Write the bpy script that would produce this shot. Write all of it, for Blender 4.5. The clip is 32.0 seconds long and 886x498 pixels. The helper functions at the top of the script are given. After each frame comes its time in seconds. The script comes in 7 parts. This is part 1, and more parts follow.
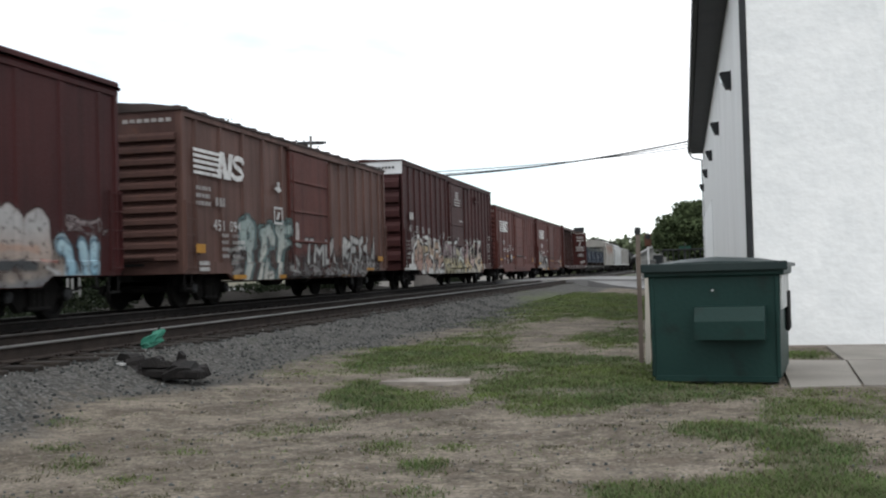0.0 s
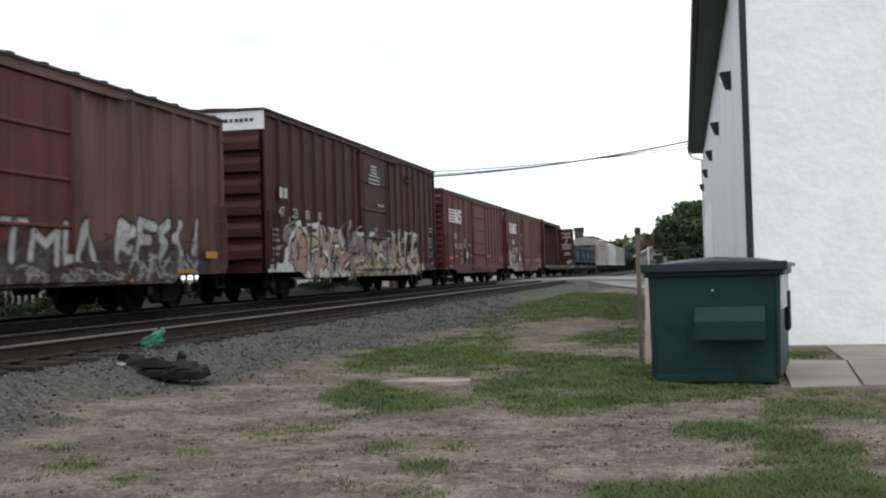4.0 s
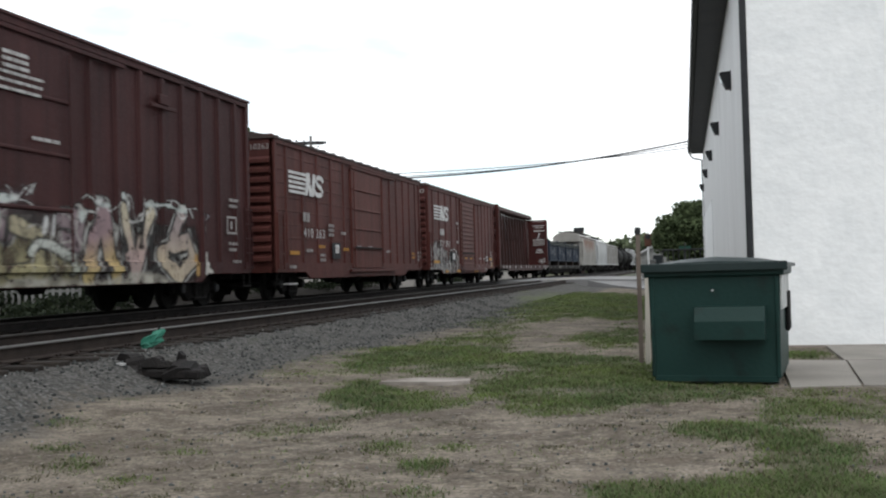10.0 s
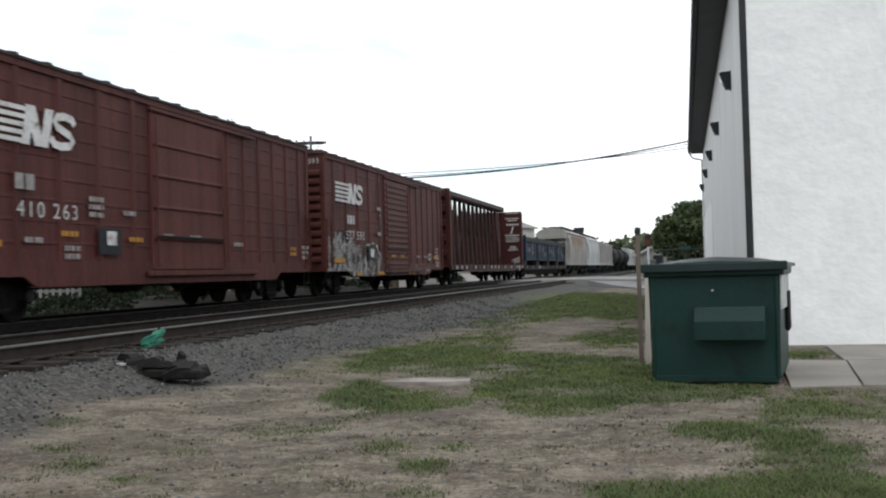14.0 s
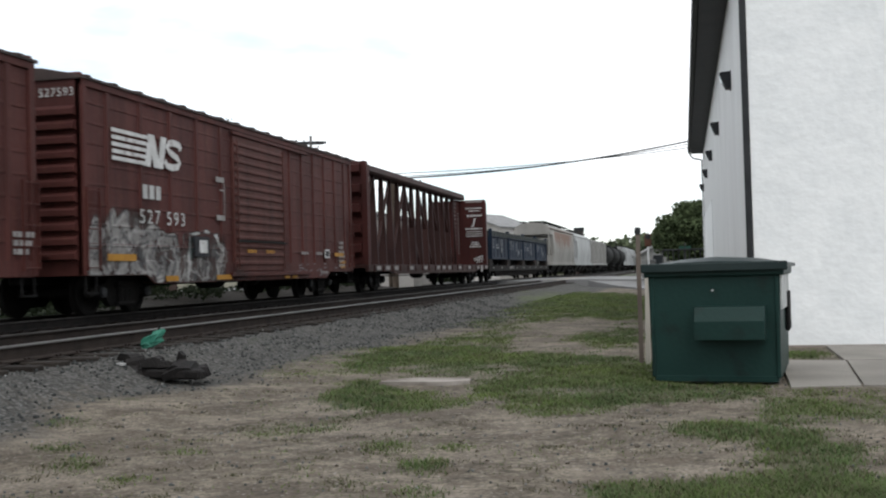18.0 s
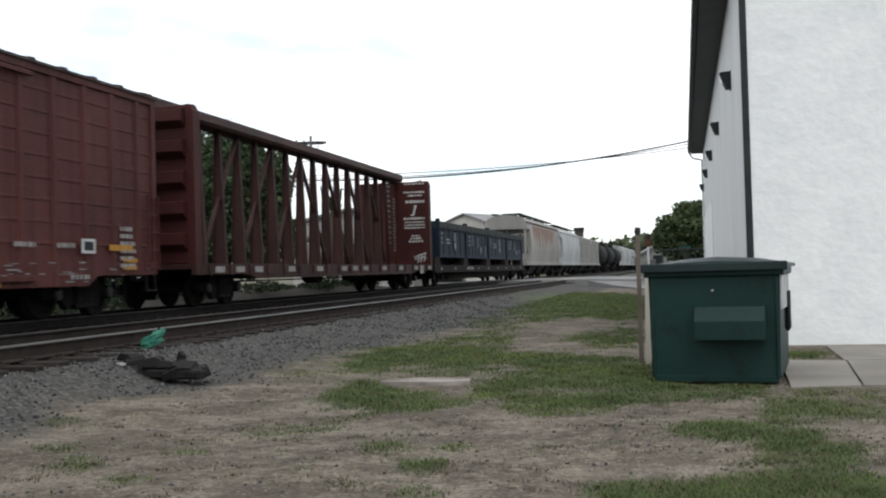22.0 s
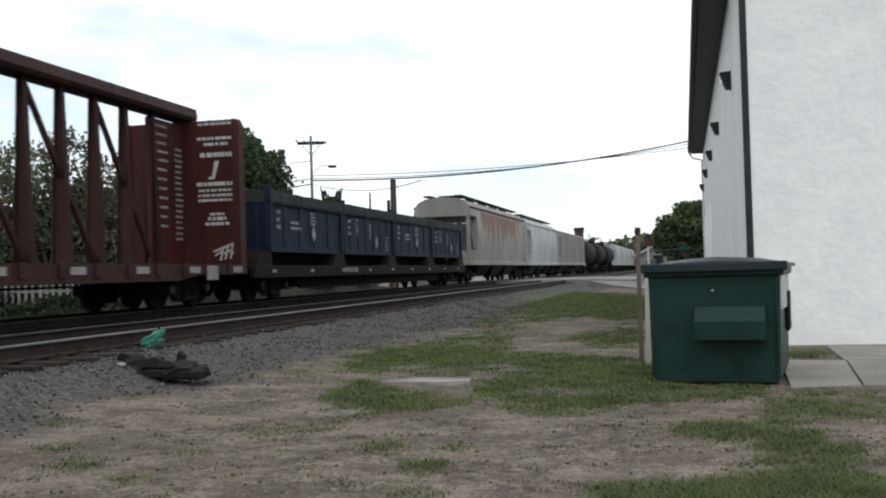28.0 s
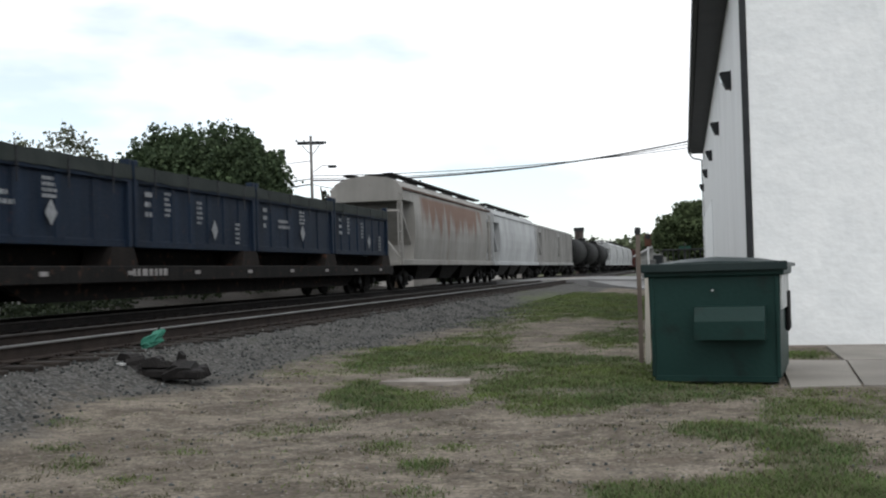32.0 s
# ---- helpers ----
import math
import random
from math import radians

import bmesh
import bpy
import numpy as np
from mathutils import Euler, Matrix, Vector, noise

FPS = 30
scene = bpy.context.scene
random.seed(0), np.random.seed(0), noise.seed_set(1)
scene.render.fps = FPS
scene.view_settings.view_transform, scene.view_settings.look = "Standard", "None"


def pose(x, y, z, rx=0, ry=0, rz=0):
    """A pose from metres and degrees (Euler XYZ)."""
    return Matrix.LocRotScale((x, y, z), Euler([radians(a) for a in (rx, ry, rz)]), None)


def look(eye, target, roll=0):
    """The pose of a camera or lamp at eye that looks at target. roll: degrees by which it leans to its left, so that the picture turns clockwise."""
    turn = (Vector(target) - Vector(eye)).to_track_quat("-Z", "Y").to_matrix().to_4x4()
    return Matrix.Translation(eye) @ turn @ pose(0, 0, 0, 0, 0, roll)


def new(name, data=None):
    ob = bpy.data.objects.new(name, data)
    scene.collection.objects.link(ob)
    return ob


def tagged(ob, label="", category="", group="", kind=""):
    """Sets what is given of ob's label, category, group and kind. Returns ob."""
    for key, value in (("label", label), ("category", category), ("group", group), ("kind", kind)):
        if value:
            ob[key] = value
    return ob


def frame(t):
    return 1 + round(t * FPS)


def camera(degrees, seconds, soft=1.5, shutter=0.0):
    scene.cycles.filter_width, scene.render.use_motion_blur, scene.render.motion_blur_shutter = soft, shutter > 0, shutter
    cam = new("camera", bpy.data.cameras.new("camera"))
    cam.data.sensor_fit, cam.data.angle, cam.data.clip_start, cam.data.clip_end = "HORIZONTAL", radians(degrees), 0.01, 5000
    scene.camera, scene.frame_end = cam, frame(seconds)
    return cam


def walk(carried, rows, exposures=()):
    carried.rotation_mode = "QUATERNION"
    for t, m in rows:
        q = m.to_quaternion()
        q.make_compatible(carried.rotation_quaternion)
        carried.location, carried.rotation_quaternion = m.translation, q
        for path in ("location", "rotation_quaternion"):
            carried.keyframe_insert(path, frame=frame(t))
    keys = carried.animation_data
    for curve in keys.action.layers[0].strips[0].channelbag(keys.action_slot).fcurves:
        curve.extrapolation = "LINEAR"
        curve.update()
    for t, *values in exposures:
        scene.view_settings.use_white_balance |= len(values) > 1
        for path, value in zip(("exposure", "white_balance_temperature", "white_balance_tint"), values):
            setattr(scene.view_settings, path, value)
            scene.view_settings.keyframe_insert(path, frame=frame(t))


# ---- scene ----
cam = camera(44.97, 32.0, soft=2.1, shutter=0.8)
EYE, TARGET = (0.0, 0.0, 1.2), (-2.1955, 9.7536, 1.41496)
walk(cam, [(0, look(EYE, TARGET, -1.6)), (32.0, look(EYE, TARGET, -1.6))],
     exposures=[(0, 0.03), (13.0, 0.0), (25.0, -0.06), (28.0, -0.15), (32.0, -0.15)])


def travel(t):
    """How far the train has come along the track at t seconds, in metres."""
    u = (t - 16.0) / 16.0
    return -52.596 * u + 0.591 * u * u - 0.569 * u ** 3 - 53.756


RAIL_Z, TRAIN_X, NEAR_X = 0.55, -11.93, -7.72   # rail tops; centres of the two tracks

# ---- world and light: a bright overcast sky ----
world = bpy.data.worlds.new("overcast_sky")
scene.world = world
world.use_nodes = True
wn, wl = world.node_tree.nodes, world.node_tree.links
wn.clear()
w_out, w_bg = wn.new("ShaderNodeOutputWorld"), wn.new("ShaderNodeBackground")
w_sky, w_mix, w_gain = wn.new("ShaderNodeTexSky"), wn.new("ShaderNodeMix"), wn.new("ShaderNodeMix")
w_sky.sky_type, w_sky.sun_disc = "NISHITA", False
w_sky.sun_elevation, w_sky.sun_rotation = radians(52), radians(155)
w_noise, w_ramp, w_map, w_co = (wn.new("ShaderNodeTexNoise"), wn.new("ShaderNodeValToRGB"), wn.new("ShaderNodeMapping"),
                                wn.new("ShaderNodeTexCoord"))
w_map.inputs["Scale"].default_value = (1.0, 1.0, 3.2)
w_map.inputs["Location"].default_value = (0.35, 0.2, 0.9)
w_noise.inputs["Scale"].default_value, w_noise.inputs["Detail"].default_value = 3.1, 5.0
w_ramp.color_ramp.elements[0].position, w_ramp.color_ramp.elements[1].position = 0.36, 0.52
w_ramp.color_ramp.elements[0].color = (0.42, 0.42, 0.42, 1)
w_gain.data_type, w_gain.blend_type = "RGBA", "MULTIPLY"
w_gain.inputs[0].default_value, w_gain.inputs[7].default_value = 1.0, (0.115, 0.118, 0.118, 1)
w_mix.data_type = "RGBA"
w_mix.inputs[7].default_value = (1.0, 1.03, 1.06, 1)
wl.new(w_co.outputs["Generated"], w_map.inputs[0])
wl.new(w_map.outputs[0], w_noise.inputs["Vector"])
wl.new(w_noise.outputs[0], w_ramp.inputs[0])
wl.new(w_sky.outputs[0], w_gain.inputs[6])
wl.new(w_gain.outputs[2], w_mix.inputs[6])
wl.new(w_ramp.outputs[0], w_mix.inputs[0])
wl.new(w_mix.outputs[2], w_bg.inputs[0])
wl.new(w_bg.outputs[0], w_out.inputs[0])
w_bg.inputs[1].default_value = 1.42

sun = new("sun", bpy.data.lights.new("sun", "SUN"))
sun.data.energy, sun.data.angle, sun.data.color = 0.9, radians(30), (1.0, 0.96, 0.9)
sun.matrix_basis = look((4.0, -8.5, 12.0), (0, 0, 0))
# ---- mesh and material helpers ----
class Build:
    """Gathers boxes, prisms and tubes into one mesh."""

    def __init__(self):
        self.v, self.f = [], []

    def poly(self, points, faces):
        n = len(self.v)
        self.v.extend(tuple(p) for p in points)
        self.f.extend(tuple(n + i for i in face) for face in faces)
        return self

    def box(self, x0, x1, y0, y1, z0, z1, c=0.0):
        if c <= 0:
            p = [(x, y, z) for x in (x0, x1) for y in (y0, y1) for z in (z0, z1)]
            return self.poly(p, [(0, 1, 3, 2), (4, 6, 7, 5), (0, 4, 5, 1), (2, 3, 7, 6), (0, 2, 6, 4), (1, 5, 7, 3)])
        c = min(c, (x1 - x0) * 0.45, (y1 - y0) * 0.45, (z1 - z0) * 0.45)
        p, idx = [], {}
        for i, x in enumerate((x0, x1)):
            for j, y in enumerate((y0, y1)):
                for k, z in enumerate((z0, z1)):
                    sx, sy, sz = (1, -1)[i], (1, -1)[j], (1, -1)[k]
                    for a, q in enumerate(((x, y + sy * c, z + sz * c), (x + sx * c, y, z + sz * c), (x + sx * c, y + sy * c, z))):
                        idx[i, j, k, a] = len(p)
                        p.append(q)
        g = lambda i, j, k, a: idx[i, j, k, a]
        f = []
        for i in (0, 1):
            f += [(g(i, 0, 0, 0), g(i, 0, 1, 0), g(i, 1, 1, 0), g(i, 1, 0, 0)), (g(0, i, 0, 1), g(0, i, 1, 1), g(1, i, 1, 1), g(1, i, 0, 1)),
                  (g(0, 0, i, 2), g(0, 1, i, 2), g(1, 1, i, 2), g(1, 0, i, 2))]
            for j in (0, 1):
                f += [(g(i, j, 0, 0), g(i, j, 1, 0), g(i, j, 1, 1), g(i, j, 0, 1)), (g(i, 0, j, 0), g(i, 1, j, 0), g(i, 1, j, 2), g(i, 0, j, 2)),
                      (g(0, i, j, 1), g(1, i, j, 1), g(1, i, j, 2), g(0, i, j, 2))]
                for k in (0, 1):
                    f.append((g(i, j, k, 0), g(i, j, k, 1), g(i, j, k, 2)))
        return self.poly(p, f)

    def prism(self, outline, axis, a, b):
        """An outline of (u, v) drawn out along an axis: x: (y, z), y: (x, z), z: (x, y)."""
        put = {"x": lambda u, v, w: (w, u, v), "y": lambda u, v, w: (u, w, v), "z": lambda u, v, w: (u, v, w)}[axis]
        n = len(outline)
        p = [put(u, v, w) for w in (a, b) for u, v in outline]
        f = [tuple(range(n)), tuple(range(2 * n - 1, n - 1, -1))] + [(i, (i + 1) % n, n + (i + 1) % n, n + i) for i in range(n)]
        return self.poly(p, f)

    def tube(self, a, b, r, n=8, r2=None):
        a, b = Vector(a), Vector(b)
        w = (b - a).normalized()
        u = w.orthogonal().normalized()
        s = w.cross(u)
        p = [o + (u * math.cos(2 * math.pi * i / n) + s * math.sin(2 * math.pi * i / n)) * q for o, q in ((a, r), (b, r if r2 is None else r2)) for i in range(n)]
        f = [tuple(range(n)), tuple(range(2 * n - 1, n - 1, -1))] + [(i, (i + 1) % n, n + (i + 1) % n, n + i) for i in range(n)]
        return self.poly(p, f)

    def lathe(self, rings, axis="x", n=20, at=(0, 0, 0)):
        """Rings of (place along the axis, radius)."""
        p = []
        for w, r in rings:
            for i in range(n):
                c, s = r * math.cos(2 * math.pi * i / n), r * math.sin(2 * math.pi * i / n)
                q = {"x": (w, c, s), "y": (c, w, s), "z": (c, s, w)}[axis]
                p.append((q[0] + at[0], q[1] + at[1], q[2] + at[2]))
        f = [(m * n + i, m * n + (i + 1) % n, (m + 1) * n + (i + 1) % n, (m + 1) * n + i) for m in range(len(rings) - 1) for i in range(n)]
        f += [tuple(range(n)), tuple(range(len(p) - 1, len(p) - n - 1, -1))]
        return self.poly(p, f)

    def mesh(self, name, smooth=False):
        me = bpy.data.meshes.new(name)
        me.from_pydata(self.v, [], self.f)
        bm = bmesh.new()
        bm.from_mesh(me)
        bmesh.ops.recalc_face_normals(bm, faces=bm.faces)
        bm.to_mesh(me)
        bm.free()
        if smooth:
            me.polygons.foreach_set("use_smooth", [True] * len(me.polygons))
        return me


def part(name, shape, material, parent=None, label="", smooth=False):
    """One mesh object, under a thing or a part. shape: a Build or a mesh to share."""
    me = shape if isinstance(shape, bpy.types.Mesh) else shape.mesh(name, smooth)
    if not me.materials:
        me.materials.append(material)
    ob = new(name, me)
    ob.parent = parent
    return tagged(ob, label)


def thing(name, label, category, group="", kind="", m=None):
    ob = tagged(new(name), label, category, group, kind)
    if m is not None:
        ob.matrix_basis = m
    return ob


def rgb(c):
    return (*c, 1.0)


def base_nodes(name, rough, metal):
    m = bpy.data.materials.new(name)
    m.use_nodes = True
    nt = m.node_tree
    b = nt.nodes["Principled BSDF"]
    b.inputs["Roughness"].default_value, b.inputs["Metallic"].default_value = rough, metal
    b.inputs["Specular IOR Level"].default_value = 0.2
    return m, nt, b


def node(nt, kind, **inputs):
    n = nt.nodes.new("ShaderNode" + kind)
    for k, v in inputs.items():
        sock = n.inputs[k.replace("_", " ")]
        if hasattr(v, "links"):
            nt.links.new(v, sock)
        else:
            sock.default_value = v
    return n


def calc(nt, op, a, b=0.0, clamp=False):
    n = nt.nodes.new("ShaderNodeMath")
    n.operation, n.use_clamp = op, clamp
    for i, v in enumerate((a, b)):
        if hasattr(v, "links"):
            nt.links.new(v, n.inputs[i])
        else:
            n.inputs[i].default_value = v
    return n.outputs[0]


def blend(nt, fac, a, b, mode="MIX"):
    n = nt.nodes.new("ShaderNodeMix")
    n.data_type, n.blend_type = "RGBA", mode
    for i, v in ((0, fac), (6, a), (7, b)):
        if hasattr(v, "links"):
            nt.links.new(v, n.inputs[i])
        else:
            n.inputs[i].default_value = v if i == 0 else rgb(v)
    return n.outputs[2]


def ramp(nt, fac, stops, constant=False):
    n = nt.nodes.new("ShaderNodeValToRGB")
    if constant:
        n.color_ramp.interpolation = "CONSTANT"
    while len(n.color_ramp.elements) < len(stops):
        n.color_ramp.elements.new(0.5)
    for e, (p, c) in zip(n.color_ramp.elements, stops):
        e.position, e.color = p, rgb(c) if hasattr(c, "__len__") else (c, c, c, 1)
    nt.links.new(fac, n.inputs[0])
    return n.outputs[0]


def coords(nt, stretch=(1, 1, 1), shift=True):
    tc = nt.nodes.new("ShaderNodeTexCoord")
    mp = node(nt, "Mapping", Vector=tc.outputs["Object"], Scale=stretch)
    if shift:
        oi = nt.nodes.new("ShaderNodeObjectInfo")
        nt.links.new(calc(nt, "MULTIPLY", oi.outputs["Random"], 37.0), mp.inputs["Location"])
    return mp.outputs[0]


def rough_noise(nt, vec, scale, detail=5.0):
    return node(nt, "TexNoise", Vector=vec, Scale=scale, Detail=detail).outputs[0]


def bumped(nt, b, height, strength, distance=0.02):
    n = node(nt, "Bump", Height=height, Strength=strength, Distance=distance)
    nt.links.new(n.outputs[0], b.inputs["Normal"])


def surface(name, c1, c2, scale=1.5, rough=0.8, metal=0.0, bump=0.3, fine=40.0, stretch=(1, 1, 1), vary=0.12, stain=None):
    """A surface of two colours in soft blotches, with fine grain and relief. stain: (colour, amount, scale)."""
    m, nt, b = base_nodes(name, rough, metal)
    vec = coords(nt, stretch)
    col = ramp(nt, rough_noise(nt, vec, scale), [(0.3, c1), (0.7, c2)])
    grain = rough_noise(nt, vec, fine, 3.0)
    col = blend(nt, 1.0, col, ramp(nt, grain, [(0.25, 1 - vary), (0.75, 1.0)]), "MULTIPLY")
    if stain:
        spots = ramp(nt, rough_noise(nt, vec, stain[2], 8.0), [(0.62 - 0.25 * stain[1], 0.0), (0.72, 1.0)])
        col = blend(nt, spots, col, stain[0])
    oi = nt.nodes.new("ShaderNodeObjectInfo")
    col = blend(nt, 1.0, col, ramp(nt, oi.outputs["Random"], [(0, 1 - vary), (1, 1.0)]), "MULTIPLY")
    nt.links.new(col, b.inputs["Base Color"])
    nt.links.new(ramp(nt, grain, [(0, max(rough - 0.12, 0.05)), (1, min(rough + 0.1, 1.0))]), b.inputs["Roughness"])
    bumped(nt, b, grain, bump)
    return m


def livery(name, base, worn, rust=0.3, rough=0.62, bump=0.12, soot_tone=0.75):
    """Weathered car paint: streaks and rust spots."""
    m, nt, b = base_nodes(name, rough, 0.0)
    b.inputs["Specular IOR Level"].default_value = 0.22
    flat = coords(nt, (1, 1, 1), False)
    streak = coords(nt, (1, 2.2, 0.25), False)
    col = ramp(nt, rough_noise(nt, streak, 1.6, 6.0), [(0.3, base), (0.72, worn)])
    big = rough_noise(nt, flat, 0.45, 3.0)
    col = blend(nt, 1.0, col, ramp(nt, big, [(0.3, 0.72), (0.7, 1.08)]), "MULTIPLY")
    soot = rough_noise(nt, coords(nt, (1, 3.4, 0.16), False), 2.2, 5.0)
    col = blend(nt, 1.0, col, ramp(nt, soot, [(0.34, soot_tone), (0.56, 1.04)]), "MULTIPLY")
    spots = ramp(nt, rough_noise(nt, flat, 5.5, 9.0), [(0.66 - 0.12 * rust, 0.0), (0.74, 1.0)])
    col = blend(nt, calc(nt, "MULTIPLY", spots, rust), col, (0.10, 0.045, 0.025))
    nt.links.new(col, b.inputs["Base Color"])
    grain = rough_noise(nt, flat, 30.0, 4.0)
    nt.links.new(ramp(nt, grain, [(0.2, rough - 0.1), (0.8, rough + 0.2)]), b.inputs["Roughness"])
    bumped(nt, b, calc(nt, "ADD", grain, calc(nt, "MULTIPLY", rough_noise(nt, flat, 1.3, 2.0), 2.0)), bump, 0.03)
    return m


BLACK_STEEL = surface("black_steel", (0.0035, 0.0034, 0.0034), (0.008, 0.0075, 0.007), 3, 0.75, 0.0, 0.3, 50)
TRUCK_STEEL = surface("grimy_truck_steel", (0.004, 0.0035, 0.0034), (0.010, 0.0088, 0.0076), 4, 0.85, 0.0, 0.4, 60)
WORN_STEEL = surface("worn_grey_steel", (0.03, 0.032, 0.034), (0.07, 0.072, 0.075), 8, 0.55, 0.2, 0.2, 60)
RAIL_SIDE = surface("rusty_rail", (0.021, 0.0165, 0.0145), (0.042, 0.032, 0.027), 5, 0.85, 0.1, 0.3, 80)
RAIL_TOP = surface("worn_rail_head", (0.20, 0.195, 0.19), (0.31, 0.305, 0.30), 8, 0.42, 0.7, 0.1, 80, (1, 0.2, 1))
TIE_WOOD = surface("creosoted_tie", (0.020, 0.0165, 0.0145), (0.045, 0.037, 0.031), 4, 0.95, 0.0, 0.6, 30, (0.4, 3, 3), 0.3)
WHITE_MARK = surface("white_stencil_paint", (0.40, 0.40, 0.39), (0.56, 0.56, 0.55), 6, 0.7, 0.0, 0.05, 30)
YELLOW_MARK = surface("yellow_stencil_paint", (0.36, 0.17, 0.025), (0.47, 0.24, 0.035), 6, 0.6, 0.0, 0.05, 30)
DARK_PLATE = surface("black_placard_plate", (0.01, 0.012, 0.015), (0.025, 0.025, 0.03), 6, 0.6, 0.0, 0.1, 30)
ROOF_STEEL = surface("dark_roof_steel", (0.03, 0.022, 0.02), (0.075, 0.055, 0.05), 1.5, 0.7, 0.1, 0.2, 20)
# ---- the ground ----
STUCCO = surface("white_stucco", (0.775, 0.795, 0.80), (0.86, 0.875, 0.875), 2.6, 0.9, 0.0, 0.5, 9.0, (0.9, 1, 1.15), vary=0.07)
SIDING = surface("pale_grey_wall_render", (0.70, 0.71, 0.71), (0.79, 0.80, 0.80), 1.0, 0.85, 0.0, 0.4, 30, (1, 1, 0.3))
DARK_TRIM = surface("dark_metal_trim", (0.018, 0.02, 0.022), (0.035, 0.037, 0.04), 2, 0.55, 0.0, 0.1, 30)
ROOFING = surface("dark_shingle_roof", (0.03, 0.03, 0.032), (0.06, 0.058, 0.056), 3, 0.9, 0.0, 0.6, 25)
CONCRETE = surface("worn_concrete", (0.215, 0.20, 0.18), (0.30, 0.28, 0.252), 0.9, 0.9, 0.0, 0.4, 35, vary=0.15, stain=((0.2, 0.19, 0.17), 0.25, 1.6))
ASPHALT = surface("pale_worn_asphalt", (0.18, 0.18, 0.18), (0.25, 0.25, 0.248), 0.6, 0.9, 0.0, 0.4, 40, vary=0.12)
CLOD = surface("dark_earth_clod", (0.055, 0.045, 0.036), (0.12, 0.10, 0.08), 20, 0.95, 0.0, 0.4, 60)
GREEN_STEEL = surface("dark_green_dumpster_paint", (0.0056, 0.0262, 0.0222), (0.0097, 0.0362, 0.0312), 1.2, 0.5, 0.0, 0.15, 25, stain=((0.007, 0.016, 0.014), 0.25, 3.0))
GREEN_LID = surface("dark_green_plastic_lid", (0.015, 0.027, 0.027), (0.025, 0.039, 0.038), 1.5, 0.45, 0.0, 0.1, 25)
BARK = surface("bark", (0.06, 0.045, 0.035), (0.12, 0.095, 0.075), 3, 0.95, 0.0, 0.8, 20, (3, 3, 0.6))
POLE_WOOD = surface("weathered_pole_wood", (0.15, 0.14, 0.13), (0.24, 0.23, 0.22), 3, 0.9, 0.0, 0.4, 20, (4, 4, 0.3))
BRICK_RED = surface("sooty_brick", (0.06, 0.048, 0.045), (0.10, 0.078, 0.072), 4, 0.9, 0.0, 0.4, 20)
FENCE_WHITE = surface("grey_white_fence_paint", (0.16, 0.165, 0.16), (0.27, 0.27, 0.26), 2, 0.8, 0.0, 0.2, 20)
HOUSE_PALE = surface("pale_siding", (0.42, 0.40, 0.38), (0.52, 0.50, 0.47), 1, 0.85, 0.0, 0.2, 20)
GLASS_DARK = surface("dark_window_glass", (0.015, 0.018, 0.02), (0.03, 0.033, 0.036), 1, 0.15, 0.0, 0.02, 10)


def leaf_material(name, c1, c2, blotch=0.6):
    m, nt, b = base_nodes(name, 0.75, 0.0)
    geo = nt.nodes.new("ShaderNodeNewGeometry")
    col = ramp(nt, geo.outputs["Random Per Island"], [(0.0, c1), (1.0, c2)])
    if blotch > 1:
        col = blend(nt, ramp(nt, rough_noise(nt, coords(nt, shift=False), 0.55, 3.0), [(0.42, 0.0), (0.62, 0.7)]), col, (c2[0] * 1.3, c2[1] * 1.2, c2[2] * 0.85))
    col = blend(nt, 1.0, col, ramp(nt, rough_noise(nt, coords(nt, shift=False), blotch), [(0.3, 0.6), (0.7, 1.1)]), "MULTIPLY")
    nt.links.new(col, b.inputs["Base Color"])
    b.inputs["Specular IOR Level"].default_value = 0.15
    thin, mix = node(nt, "BsdfTranslucent", Color=col), nt.nodes.new("ShaderNodeMixShader")
    mix.inputs[0].default_value = 0.35 if blotch > 1 else 0.2
    nt.links.new(b.outputs[0], mix.inputs[1])
    nt.links.new(thin.outputs[0], mix.inputs[2])
    nt.links.new(mix.outputs[0], nt.nodes["Material Output"].inputs[0])
    return m


LEAF_DARK = leaf_material("maple_leaves", (0.038, 0.060, 0.032), (0.092, 0.130, 0.066))
LEAF_MID = leaf_material("garden_tree_leaves", (0.052, 0.076, 0.035), (0.114, 0.150, 0.071))
# shrub and weed leaves, colour lowered to carry the shade behind the train
LEAF_SHADE = leaf_material("shaded_shrub_leaves", (0.011, 0.017, 0.009), (0.03, 0.041, 0.02))
LEAF_PALE = leaf_material("pale_leaves", (0.06, 0.075, 0.045), (0.14, 0.15, 0.095))
LEAF_WOODS = leaf_material("distant_woods_leaves", (0.06, 0.08, 0.045), (0.13, 0.155, 0.09))
LEAF_FAR = leaf_material("far_leaves", (0.022, 0.034, 0.017), (0.055, 0.075, 0.038))
GRASS = leaf_material("grass_blades", (0.068, 0.106, 0.040), (0.116, 0.168, 0.064), 2.4)
DRY_GRASS = leaf_material("dry_grass_blades", (0.085, 0.088, 0.045), (0.165, 0.152, 0.092))

WITHERED = leaf_material("withered_blades", (0.055, 0.060, 0.032), (0.115, 0.105, 0.062))

